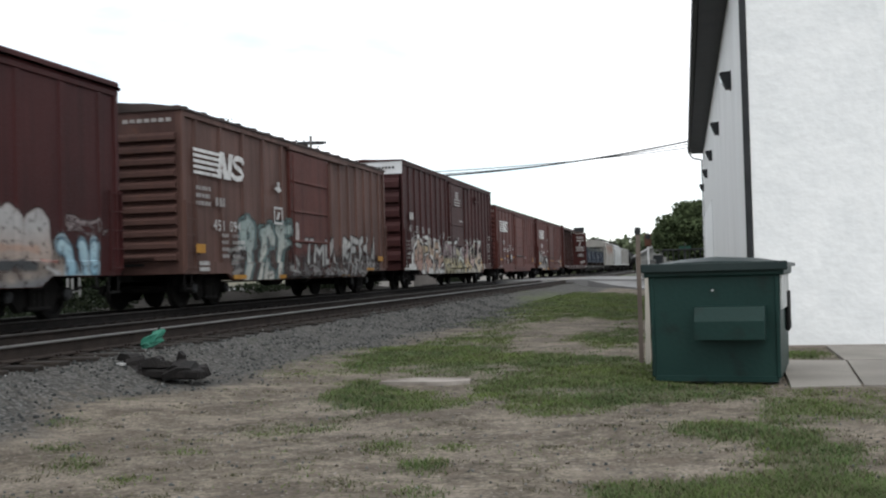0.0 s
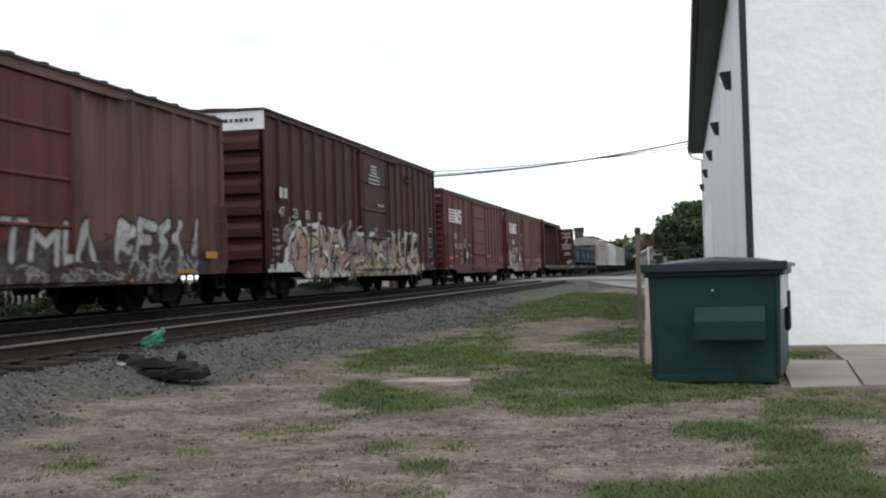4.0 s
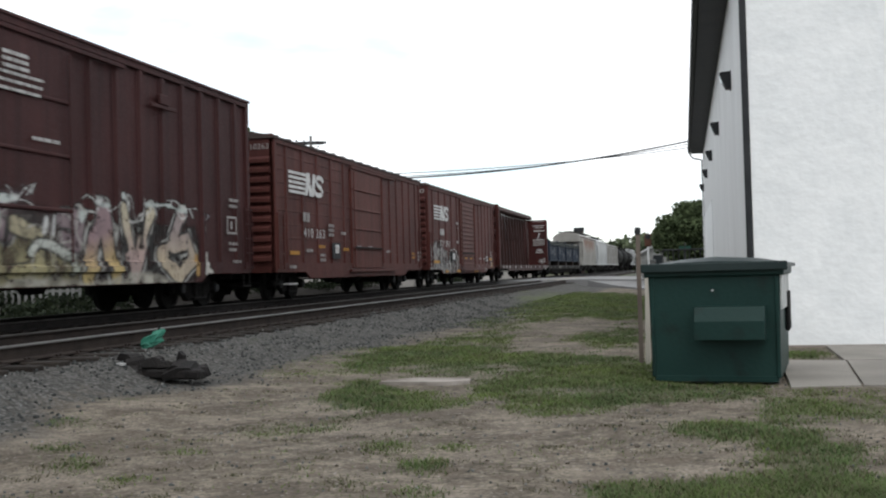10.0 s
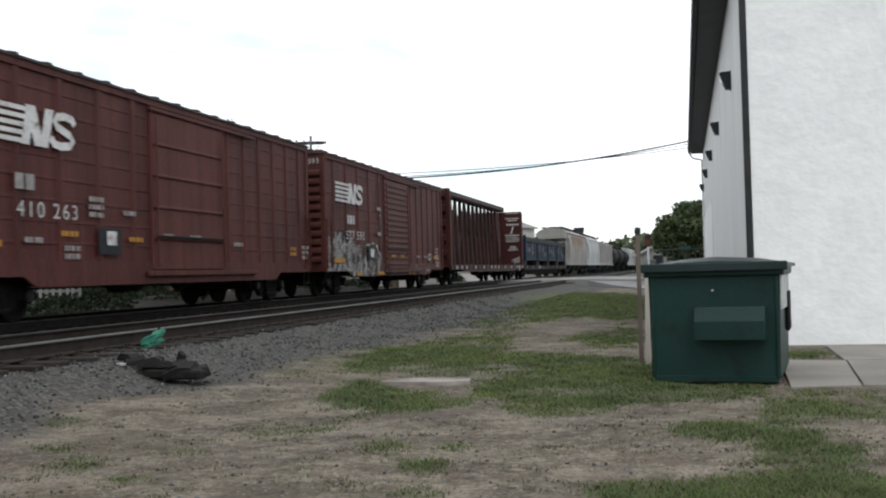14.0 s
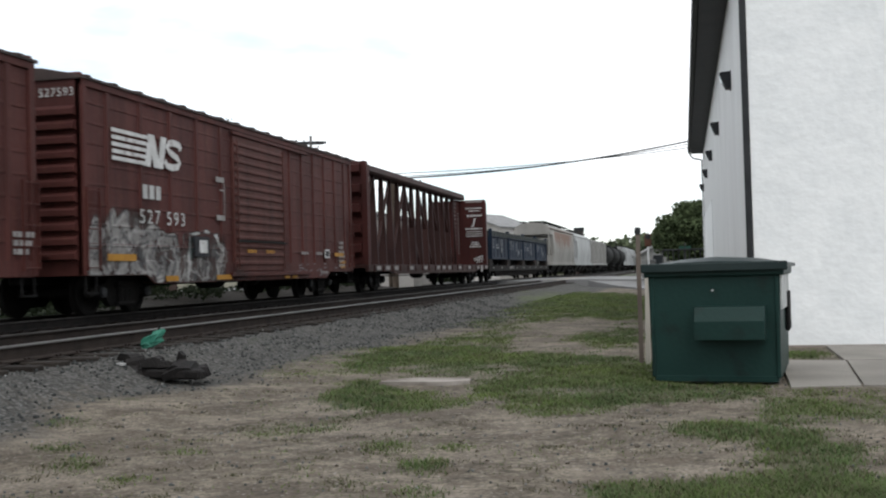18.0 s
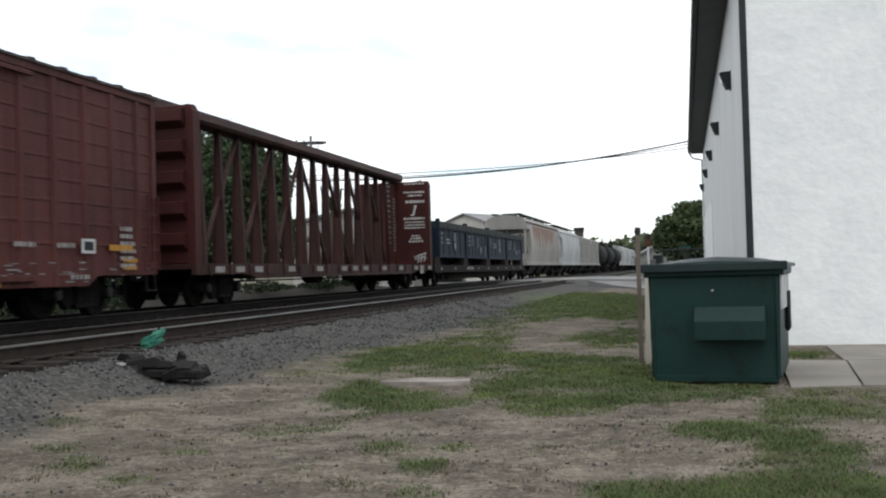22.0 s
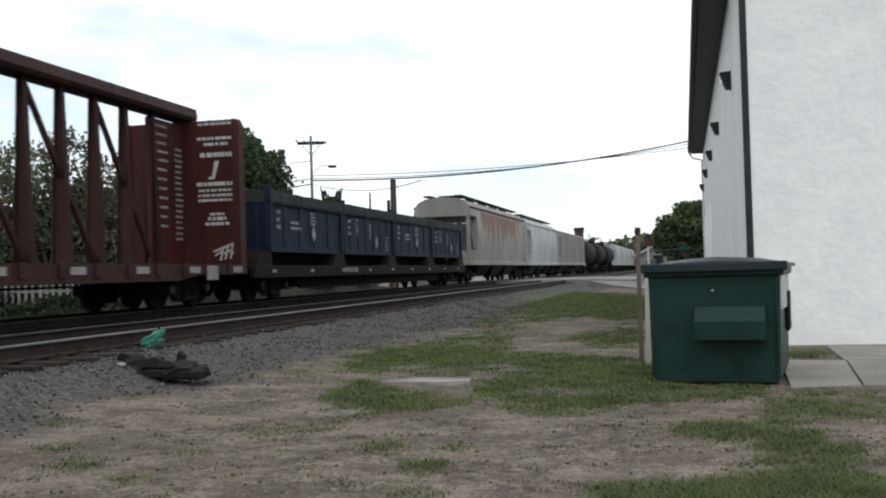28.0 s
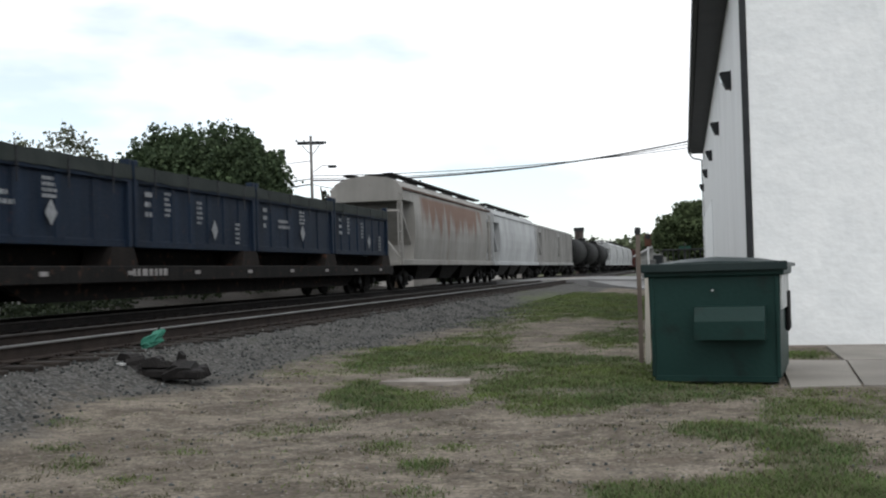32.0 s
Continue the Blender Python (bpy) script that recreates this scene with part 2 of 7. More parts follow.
# grass patches in plan: centre x, y, half-length, half-width, turn in degrees, thickness
PATCHES = [(-2.97, 10.28, 0.62, 1.30, 16, 0.95), (-2.25, 9.71, 0.43, 0.78, 13, 0.50), (-1.21, 10.61, 1.01, 1.51, 6, 0.95), (-0.72, 11.98, 0.60, 1.82, 3, 0.90), (-3.28, 14.62, 1.38, 2.49, 13, 0.85), (-1.44, 13.55, 0.92, 1.71, 6, 0.80),
           (-3.52, 18.53, 0.6, 2.60, 11, 0.45), (-3.2, 37.0, 2.6, 13.5, 6, 0.85), (-1.33, 18.96, 0.6, 3.05, 4, 0.70), (-3.98, 23.93, 0.90, 3.77, 9, 0.35), (0.26, 10.37, 0.42, 0.73, -2, 0.80), (0.82, 9.22, 0.34, 0.92, -5, 0.65)]
CLUMPS = [(0.26, 8.07, 0.32, 0.52, -2, 0.90), (0.82, 7.28, 0.42, 0.67, -7, 0.95), (1.37, 9.62, 0.30, 0.96, -8, 0.50), (-0.14, 5.82, 0.40, 0.42, 1, 0.90), (0.63, 6.02, 0.50, 0.56, -6, 0.95), (-6.0, 16.0, 0.9, 3.3, 21, 0.2),
          (-3.13, 8.09, 0.46, 0.39, 21, 0.26), (-2.00, 7.13, 0.2, 0.30, 15, 0.6), (-1.65, 6.48, 0.16, 0.25, 14, 0.75), (-1.45, 5.72, 0.13, 0.24, 14, 0.65), (-1.57, 7.20, 0.13, 0.14, 12, 0.45), (-3.93, 6.32, 0.13, 0.33, 32, 0.45)]
TUFTS = [(-4.42, 6.86, 0.18, 0.5), (-3.35, 5.91, 0.2, 0.45), (-3.45, 6.90, 0.16, 0.5), (-3.28, 7.78, 0.2, 0.45), (-2.82, 7.98, 0.22, 0.45), (-5.4, 9.2, 0.28, 0.3), (-5.0, 7.95, 0.28, 0.3), (-0.92, 8.94, 0.15, 0.5), (-0.45, 9.08, 0.12, 0.65),
         (-4.6, 12.2, 0.7, 0.25), (-3.9, 12.6, 0.6, 0.3), (1.4, 14.6, 0.7, 0.7), (-0.2, 10.7, 0.25, 0.9), (0.6, 10.8, 0.2, 0.8), (-0.45, 12.2, 0.25, 0.9), (1.1, 10.3, 0.3, 0.6), (2.0, 10.4, 0.4, 0.5)]
BARE = [(-2.77, 11.40, 0.5, 0.62, 13), (-2.11, 16.48, 0.69, 1.49, 7), (-2.30, 22.76, 1.09, 3.56, 6), (-0.95, 15.11, 0.29, 0.79, 3), (1.05, 7.74, 0.22, 0.40, -8), (0.05, 9.30, 0.38, 0.6, -1), (-1.75, 9.65, 0.2, 0.3, 0)]


def lush(x, y):
    """How thick the grass stands at a place, 0 to 1."""
    wob = noise.noise((x * 1.3, y * 0.9, 2.0)) * 0.38 + noise.noise((x * 3.7, y * 2.6, 5.0)) * 0.3 + noise.noise((x * 9.0, y * 6.0, 8.0)) * 0.2
    g = 0.0
    for cx, cy, a, b, turn, thick in PATCHES + CLUMPS:
        c, s = math.cos(radians(turn)), math.sin(radians(turn))
        dx, dy = x - cx, y - cy
        r = math.hypot((c * dx + s * dy) / a, (c * dy - s * dx) / b)
        if r < 1.7:
            g = max(g, thick * min(1.0, max(0.0, (1.2 - r + wob) * 2.1)))
    g *= min(1.0, max(0.35, 0.95 + 1.3 * noise.noise((x * 1.9 + 7.0, y * 1.1, 11.0))))
    for cx, cy, a, thick in TUFTS:
        r = math.hypot(x - cx, y - cy) / a
        if r < 1.5:
            g = max(g, thick * max(0.0, min(1.0, (1.0 - r + wob) * 1.6)))
    for cx, cy, a, b, turn in BARE:
        c, s = math.cos(radians(turn)), math.sin(radians(turn))
        dx, dy = x - cx, y - cy
        r = math.hypot((c * dx + s * dy) / a, (c * dy - s * dx) / b)
        if r < 1.4:
            g *= min(1.0, max(0.08, (r - 0.7 + wob) * 2.2))
    if -5.2 < x < 2.6 and y < 40:
        g = max(g, 0.3 * max(0.0, wob + 0.02) * max(0.0, min(1.0, (x + 5.6))))
    if x < -20.0 or y > 70 or x > 16:
        g = max(g, 0.45 + wob)
    return g


def stony(x, y):
    """How much ballast covers the ground, 0 to 1."""
    wob = noise.noise((x * 0.9, y * 0.5, 9.0)) * 0.9 + noise.noise((x * 3.0, y * 3.0, 4.0)) * 0.35
    near = -4.75 + 0.07 * min(max(0.0, y - 11.0), 14.0)
    return max(0.0, min(1.0, (near - x + wob * 0.7) * 1.1)) * max(0.0, min(1.0, (x + 14.2 + wob * 0.4) * 1.5))


def oily_shade(x, y):
    """How far old grease and brake dust between the rails, and painted-in shade of the train, darken the ground, 0 to
    1.
    """
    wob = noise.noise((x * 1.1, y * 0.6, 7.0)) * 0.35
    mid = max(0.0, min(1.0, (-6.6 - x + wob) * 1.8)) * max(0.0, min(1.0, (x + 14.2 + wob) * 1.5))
    # ground behind the train is darkened too, in place of shade there
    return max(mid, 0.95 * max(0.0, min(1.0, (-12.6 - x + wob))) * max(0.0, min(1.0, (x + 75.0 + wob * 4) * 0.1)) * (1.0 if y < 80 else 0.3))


HEIGHTS = [(-60, 0.1), (-18, 0.1), (-15.5, 0.16), (-14.2, 0.31), (-6.75, 0.345), (-6.4, 0.345), (-6.0, 0.23), (-5.6, 0.09), (-4.4, 0.02), (-3.0, 0.0), (60, 0.0)]


def ground_z(x, y):
    z = HEIGHTS[0][1]
    for (x0, z0), (x1, z1) in zip(HEIGHTS, HEIGHTS[1:]):
        if x0 <= x <= x1:
            z = z0 + (z1 - z0) * (x - x0) / (x1 - x0)
    if x > 60:
        z = 0.0
    # an added low bank beyond the far track, blocks the bright view under the cars
    z += 0.6 * max(0.0, 1.0 - ((x + 15.9) / 1.5) ** 2) * max(0.0, min(1.0, (y - 23.0) / 7.0, (60.0 - y) / 8.0))
    rough = min(1.0, 60.0 / (abs(x) + abs(y) + 1.0))
    return z + rough * (0.028 * noise.noise((x * 0.7, y * 0.7, 0.0)) + 0.012 * noise.noise((x * 2.9, y * 2.9, 3.0))) - 0.01


def spread(fine_from, fine_to, step, far):
    """Places along one axis: even in the middle, ever wider outside."""
    mid = list(np.arange(fine_from, fine_to, step))
    out, d, a = [], step, fine_to
    while a < far:
        out.append(a)
        d *= 1.22
        a += d
    low, d, a = [], step, fine_from - step
    while a > -far:
        low.append(a)
        d *= 1.22
        a -= d
    return low[::-1] + mid + out + [far]


def ground_material():
    m, nt, b = base_nodes("bare_earth_grass_and_gravel", 0.95, 0.0)
    vec = coords(nt, shift=False)
    g = node(nt, "Attribute")
    g.attribute_name = "lush"
    s = node(nt, "Attribute")
    s.attribute_name = "stony"
    earth = ramp(nt, calc(nt, "ADD", calc(nt, "MULTIPLY", rough_noise(nt, vec, 1.9, 5.0), 0.45), calc(nt, "MULTIPLY", rough_noise(nt, vec, 8.5, 9.0), 0.55)), [(0.35, (0.052, 0.043, 0.033)), (0.49, (0.112, 0.095, 0.074)), (0.64, (0.195, 0.168, 0.132))])
    specks = rough_noise(nt, vec, 34.0, 5.0)
    trodden = rough_noise(nt, coords(nt, (0.85, 1.1, 1), False), 1.3, 7.0)
    earth = blend(nt, ramp(nt, trodden, [(0.5, 0.0), (0.66, 0.6)]), earth, (0.212, 0.182, 0.148))
    earth = blend(nt, ramp(nt, trodden, [(0.34, 0.55), (0.46, 0.0)]), earth, (0.083, 0.067, 0.053))
    earth = blend(nt, 1.0, earth, ramp(nt, specks, [(0.3, 0.55), (0.65, 1.2)]), "MULTIPLY")
    patch = rough_noise(nt, vec, 4.6, 6.0)
    earth = blend(nt, ramp(nt, patch, [(0.52, 0.0), (0.66, 0.6)]), earth, (0.095, 0.075, 0.058))
    crumbs = node(nt, "TexVoronoi", Vector=vec, Scale=34.0)
    odd = node(nt, "SeparateColor", Color=crumbs.outputs["Color"])
    near_mid = ramp(nt, crumbs.outputs["Distance"], [(0.25, 1.0), (0.4, 0.0)])
    earth = blend(nt, calc(nt, "MULTIPLY", ramp(nt, odd.outputs[0], [(0.90, 0.0), (0.93, 0.9)]), near_mid), earth, (0.27, 0.25, 0.23))
    earth = blend(nt, calc(nt, "MULTIPLY", ramp(nt, odd.outputs[1], [(0.86, 0.0), (0.89, 0.8)]), near_mid), earth, (0.03, 0.026, 0.022))
    pebbles = node(nt, "TexVoronoi", Vector=vec, Scale=28.0)
    gravel = ramp(nt, node(nt, "SeparateColor", Color=pebbles.outputs["Color"]).outputs[0], [(0.0, (0.042, 0.042, 0.040)), (0.6, (0.086, 0.086, 0.082)), (1.0, (0.155, 0.153, 0.147))])
    gravel = blend(nt, 1.0, gravel, ramp(nt, pebbles.outputs["Distance"], [(0.2, 1.0), (0.75, 0.45)]), "MULTIPLY")
    turf = ramp(nt, rough_noise(nt, vec, 2.6, 7.0), [(0.3, (0.060, 0.080, 0.033)), (0.7, (0.104, 0.124, 0.054))])
    col = blend(nt, ramp(nt, calc(nt, "ADD", s.outputs["Fac"], calc(nt, "MULTIPLY", calc(nt, "SUBTRACT", calc(nt, "ADD", calc(nt, "MULTIPLY", specks, 0.5), calc(nt, "MULTIPLY", patch, 0.5)), 0.5), 2.2)), [(0.25, 0.0), (0.85, 0.92)]), earth, gravel)
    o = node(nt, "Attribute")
    o.attribute_name = "oily_shade"
    # near-black blend: grease stain plus the train's shade put into the ground colour
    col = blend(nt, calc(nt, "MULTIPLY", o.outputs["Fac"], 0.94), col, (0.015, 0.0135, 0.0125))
    col = blend(nt, ramp(nt, calc(nt, "ADD", g.outputs["Fac"], calc(nt, "MULTIPLY", calc(nt, "SUBTRACT", patch, 0.5), 0.7)), [(0.22, 0.0), (0.85, 0.85)]), col, turf)
    nt.links.new(col, b.inputs["Base Color"])
    h = calc(nt, "ADD", calc(nt, "MULTIPLY", specks, 0.5), calc(nt, "MULTIPLY", pebbles.outputs["Distance"], calc(nt, "MULTIPLY", s.outputs["Fac"], -0.8)))
    bumped(nt, b, h, 0.7, 0.03)
    return m


def make_ground():
    xs, ys = spread(-17.0, 4.0, 0.16, 2500.0), spread(3.5, 26.0, 0.16, 2500.0)
    v = [(x, y, ground_z(x, y)) for y in ys for x in xs]
    n = len(xs)
    f = [(j * n + i, j * n + i + 1, (j + 1) * n + i + 1, (j + 1) * n + i) for j in range(len(ys) - 1) for i in range(n - 1)]
    me = bpy.data.meshes.new("ground")
    me.from_pydata(v, [], f)
    for name, fn in (("lush", lush), ("stony", stony), ("oily_shade", oily_shade)):
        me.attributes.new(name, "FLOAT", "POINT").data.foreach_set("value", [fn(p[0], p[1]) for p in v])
    me.polygons.foreach_set("use_smooth", [True] * len(f))
    me.materials.append(ground_material())
    tagged(new("ground", me), "bare trodden earth with patches of grass and gravel", "ground", kind="structure")


make_ground()


def scatter_mesh(name, base_v, base_f, places, material, label, category):
    """Many small pieces in one mesh. places: arrays (n, 3) of positions, (n, 3, 3) of shapes."""
    pos, mats = places
    n, k = len(pos), len(base_v)
    v = (np.einsum("nij,kj->nki", mats, base_v) + pos[:, None, :]).reshape(-1, 3)
    f = (np.asarray(base_f)[None] + (np.arange(n) * k)[:, None, None]).reshape(-1, len(base_f[0]))
    me = bpy.data.meshes.new(name)
    me.from_pydata(v.tolist(), [], f.tolist())
    me.materials.append(material)
    return tagged(new(name, me), label, category, kind="stuff")


def random_turns(rng, n):
    q = rng.normal(size=(n, 4))
    q /= np.linalg.norm(q, axis=1)[:, None]
    w, x, y, z = q.T
    return np.stack([np.stack([1 - 2 * (y * y + z * z), 2 * (x * y - z * w), 2 * (x * z + y * w)], -1), np.stack([2 * (x * y + z * w), 1 - 2 * (x * x + z * z), 2 * (y * z - x * w)], -1),
                     np.stack([2 * (x * z - y * w), 2 * (y * z + x * w), 1 - 2 * (x * x + y * y)], -1)], 1)


def grass():
    """Bent blades in tufts, thick where the turf is thick."""
    rng = np.random.default_rng(3)
    step = 0.09
    gx, gy = np.arange(-5.6, 2.9, step), np.arange(4.3, 53.2, step * 1.5)
    thick = [[lush(x, y) for x in gx] for y in gy]
    level = [[ground_z(x, y) for x in gx] for y in gy]
    cell = lambda x, y: (min(max(int((y - 4.3) / (step * 1.5) + 0.5), 0), len(gy) - 1), min(max(int((x + 5.6) / step + 0.5), 0), len(gx) - 1))
    for name, material, share, label in (("grass", GRASS, 1.0, "short uneven green grass in patches"), ("dry_grass", DRY_GRASS, 0.42, "thin straw-coloured grass among the green")):
        pos, mats = [], []
        tries = int(270000 * share)
        ax, ay = rng.uniform(-5.2, 2.4, tries), 4.6 + 48 * rng.uniform(0, 1, tries) ** 2.1
        for x, y in zip(ax, ay):
            j, i = cell(x, y)
            g = thick[j][i]
            if rng.uniform() > g:
                continue
            tall = 1.0 + 1.1 * max(0.0, noise.noise((x * 5.0, y * 5.0, 1.0)))
            for _ in range(3 if y < 20 else 2):
                px, py = x + rng.normal(0, 0.05), y + rng.normal(0, 0.05)
                h = rng.uniform(0.012, 0.042) * (0.4 + 0.8 * g) * tall * (1.0 if y < 14 else 1.3)
                a, lean = rng.uniform(0, 6.283), rng.uniform(0.5, 1.9)
                w = rng.uniform(0.0016, 0.0032) * (1.0 + y / 13.0)
                c, s = math.cos(a), math.sin(a)
                pos.append((px, py, level[j][i] - 0.004))
                mats.append(((c * w, -s * h * lean, 0.0), (s * w, c * h * lean, 0.0), (0.0, 0.0, h)))
        base_v = np.array([(-1, 0, 0), (1, 0, 0), (0.7, 0.35, 0.6), (-0.7, 0.35, 0.6), (0, 1, 1)], float)
        m = np.array(mats)
        m = np.stack([m[:, :, 0], m[:, :, 1], m[:, :, 2]], -1)
        scatter_mesh(name, base_v, [(0, 1, 2), (0, 2, 3), (3, 2, 4)], (np.array(pos), m), material, label, "grass")


grass()


def stones():
    rng = np.random.default_rng(8)
    t = (1 + 5 ** 0.5) / 2
    ico = np.array([(-1, t, 0), (1, t, 0), (-1, -t, 0), (1, -t, 0), (0, -1, t), (0, 1, t), (0, -1, -t), (0, 1, -t), (t, 0, -1), (t, 0, 1), (-t, 0, -1), (-t, 0, 1)]) / 1.9
    faces = [(0, 11, 5), (0, 5, 1), (0, 1, 7), (0, 7, 10), (0, 10, 11), (1, 5, 9), (5, 11, 4), (11, 10, 2), (10, 7, 6), (7, 1, 8), (3, 9, 4), (3, 4, 2), (3, 2, 6), (3, 6, 8), (3, 8, 9), (4, 9, 5), (2, 4, 11), (6, 2, 10), (8, 6, 7), (9, 8, 1)]
    n = 64000
    x, y = rng.uniform(-15.0, -3.6, n), 4.5 + 34 * rng.uniform(0, 1, n) ** 1.7
    keep = np.array([rng.uniform() < stony(a, b) ** 1.6 * (0.72 if a < -6.6 else min(0.9, max(0.12, 0.5 + 1.1 * noise.noise((a * 1.3, b * 0.8, 17.0))))) + 0.003 for a, b in zip(x, y)])
    x, y = x[keep], y[keep]
    n = len(x)
    size = rng.uniform(0.007, 0.020, n) * (1 + y / 60)
    z = np.array([ground_z(a, b) for a, b in zip(x, y)]) + size * 0.3
    mats = random_turns(rng, n) * (size[:, None] * rng.uniform(0.6, 1.25, (n, 3)))[:, None, :]
    mid = np.array([oily_shade(a, b) > rng.uniform(0.2, 0.8) for a, b in zip(x, y)])
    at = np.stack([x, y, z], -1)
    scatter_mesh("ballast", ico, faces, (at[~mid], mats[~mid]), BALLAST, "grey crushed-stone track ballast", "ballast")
    scatter_mesh("dark_ballast", ico, faces, (at[mid], mats[mid]), BALLAST_OILY_SHADED, "crushed stone between the rails, blackened for grease and shade", "ballast")
    # scattered pebbles on the trodden earth
    n = 800
    x, y = rng.uniform(-4.8, 2.2, n), 4.4 + 9 * rng.uniform(0, 1, n) ** 1.4
    size = rng.uniform(0.006, 0.015, n)
    z = np.array([ground_z(a, b) for a, b in zip(x, y)]) + size * 0.25
    mats = random_turns(rng, n) * (size[:, None] * rng.uniform(0.6, 1.25, (n, 3)))[:, None, :]
    scatter_mesh("pebbles", ico, faces, (np.stack([x, y, z], -1), mats), PEBBLES, "small stones lying on the bare earth", "stones")


def earth_bits():
    """Withered tufts and dark clods on the trodden earth."""
    rng = np.random.default_rng(21)
    pos, mats = [], []
    for k in range(190):
        cx, cy, r = rng.uniform(-4.6, 2.3), 4.7 + 8.5 * rng.uniform() ** 1.2, rng.uniform(0.03, 0.10)
        if lush(cx, cy) > 0.5:
            continue
        for _ in range(int(420 * r) + 8):
            x, y = cx + rng.normal(0, r), cy + rng.normal(0, r * 0.6)
            h, a, lean, w = rng.uniform(0.010, 0.034), rng.uniform(0, 6.283), rng.uniform(0.6, 2.2), rng.uniform(0.002, 0.004)
            c, s = math.cos(a), math.sin(a)
            pos.append((x, y, ground_z(x, y) - 0.003))
            mats.append(((c * w, -s * h * lean, 0.0), (s * w, c * h * lean, 0.0), (0.0, 0.0, h)))
    blade = np.array([(-1, 0, 0), (1, 0, 0), (0.7, 0.35, 0.6), (-0.7, 0.35, 0.6), (0, 1, 1)], float)
    scatter_mesh("withered_tufts", blade, [(0, 1, 2), (0, 2, 3), (3, 2, 4)], (np.array(pos), np.array(mats)), WITHERED, "small dark withered tufts on the bare earth", "grass")
    n = 260
    x, y = rng.uniform(-5.0, 2.3, n), 4.6 + 8 * rng.uniform(0, 1, n) ** 1.3
    size = rng.uniform(0.006, 0.022, n)
    mats = random_turns(rng, n) * (size[:, None] * rng.uniform(0.5, 1.4, (n, 3)))[:, None, :]
    mats[:, 2, :] *= 0.5
    lump = np.array([(1, 0, 0), (-1, 0, 0), (0, 1, 0), (0, -1, 0), (0, 0, 1), (0, 0, -1)], float)
    z = np.array([ground_z(a, b) for a, b in zip(x, y)]) + size * 0.15
    scatter_mesh("clods", lump, [(0, 2, 4), (2, 1, 4), (1, 3, 4), (3, 0, 4), (2, 0, 5), (1, 2, 5), (3, 1, 5), (0, 3, 5)], (np.stack([x, y, z], -1), mats), CLOD, "dark crumbs of earth", "earth")


def ballast_material(name="crushed_stone", tone=1.0):
    m, nt, b = base_nodes(name, 0.9, 0.0)
    geo = nt.nodes.new("ShaderNodeNewGeometry")
    col = ramp(nt, geo.outputs["Random Per Island"], [(0.0, (0.030, 0.032, 0.032)), (0.5, (0.061, 0.064, 0.062)), (0.95, (0.102, 0.105, 0.101)), (1.0, (0.20, 0.20, 0.195))])
    nt.links.new(blend(nt, 1.0, col, ramp(nt, rough_noise(nt, coords(nt, shift=False), 60.0), [(0.3, 0.75 * tone), (0.7, 1.1 * tone)]), "MULTIPLY"), b.inputs["Base Color"])
    return m


# the greasy stone's tone is also lowered for the shade under the train
BALLAST, PEBBLES, BALLAST_OILY_SHADED = ballast_material(), ballast_material("pale_pebbles", 1.35), ballast_material("greasy_shaded_stone", 0.2)
stones()
earth_bits()


# rails of the train's track, darker than RAIL_SIDE
RAIL_DARK = surface("dark_rail", (0.010, 0.009, 0.0085), (0.022, 0.0185, 0.0165), 5, 0.9, 0.0, 0.3, 80)
RAIL_DULL = surface("dull_rail_head", (0.04, 0.037, 0.035), (0.085, 0.079, 0.075), 8, 0.6, 0.3, 0.1, 80, (1, 0.2, 1))


# ---- the two tracks ----
def track(cx, name, label, first_tie, ties):
    tr = thing(name, label, "railway track", kind="structure")
    for s in (-1, 1):
        x = cx + s * 0.7525
        w = [(-0.07, 0), (0.07, 0), (0.07, 0.012), (0.01, 0.03), (0.01, 0.13), (0.036, 0.145), (0.036, 0.166), (-0.036, 0.166), (-0.036, 0.145), (-0.01, 0.13), (-0.01, 0.03), (-0.07, 0.012)]
        steel = RAIL_SIDE if cx == NEAR_X else RAIL_DARK
        rail = part("rail", Build().prism([(x + u, RAIL_Z - 0.172 + q) for u, q in w], "y", -112.0, 420.0), steel, tr, "rust-brown steel rail" if steel is RAIL_SIDE else "dark steel rail")
        part("rail_head", Build().box(x - 0.038, x + 0.038, -112.0, 420.0, RAIL_Z - 0.02, RAIL_Z, 0.002), RAIL_TOP if cx == NEAR_X and s > 0 else RAIL_DULL, rail, "worn rail head")
    me = Build().box(-1.3, 1.3, -0.115, 0.115, -0.18, 0.0, 0.012).mesh("tie")
    plate = Build()
    for s in (-1, 1):
        plate.box(s * 0.7525 - 0.17, s * 0.7525 + 0.17, -0.09, 0.09, 0.0, 0.012)
        for q in (-0.1, 0.1):
            plate.box(s * 0.7525 + q - 0.012, s * 0.7525 + q + 0.012, -0.05, -0.026, 0.0, 0.04).box(s * 0.7525 + q - 0.012, s * 0.7525 + q + 0.012, 0.026, 0.05, 0.0, 0.04)
    pm = plate.mesh("tie_plate")
    rnd = random.Random(int(-cx * 10))
    for k in range(ties):
        t = part("tie", me, TIE_WOOD, tr)
        t.location, t.rotation_euler = (cx + rnd.uniform(-0.04, 0.04), first_tie + 0.52 * k + rnd.uniform(-0.02, 0.02), RAIL_Z - 0.172 - 0.012), (0, 0, rnd.uniform(-0.012, 0.012))
        part("tie_plate", pm, RAIL_SIDE, t)
    rest = Build()
    for k in range(-215, 780):
        if not 0 <= k < ties and not 64.0 < first_tie + 0.52 * k < 82.0:
            y = first_tie + 0.52 * k
            rest.box(cx - 1.3, cx + 1.3, y - 0.115, y + 0.115, RAIL_Z - 0.36, RAIL_Z - 0.184)
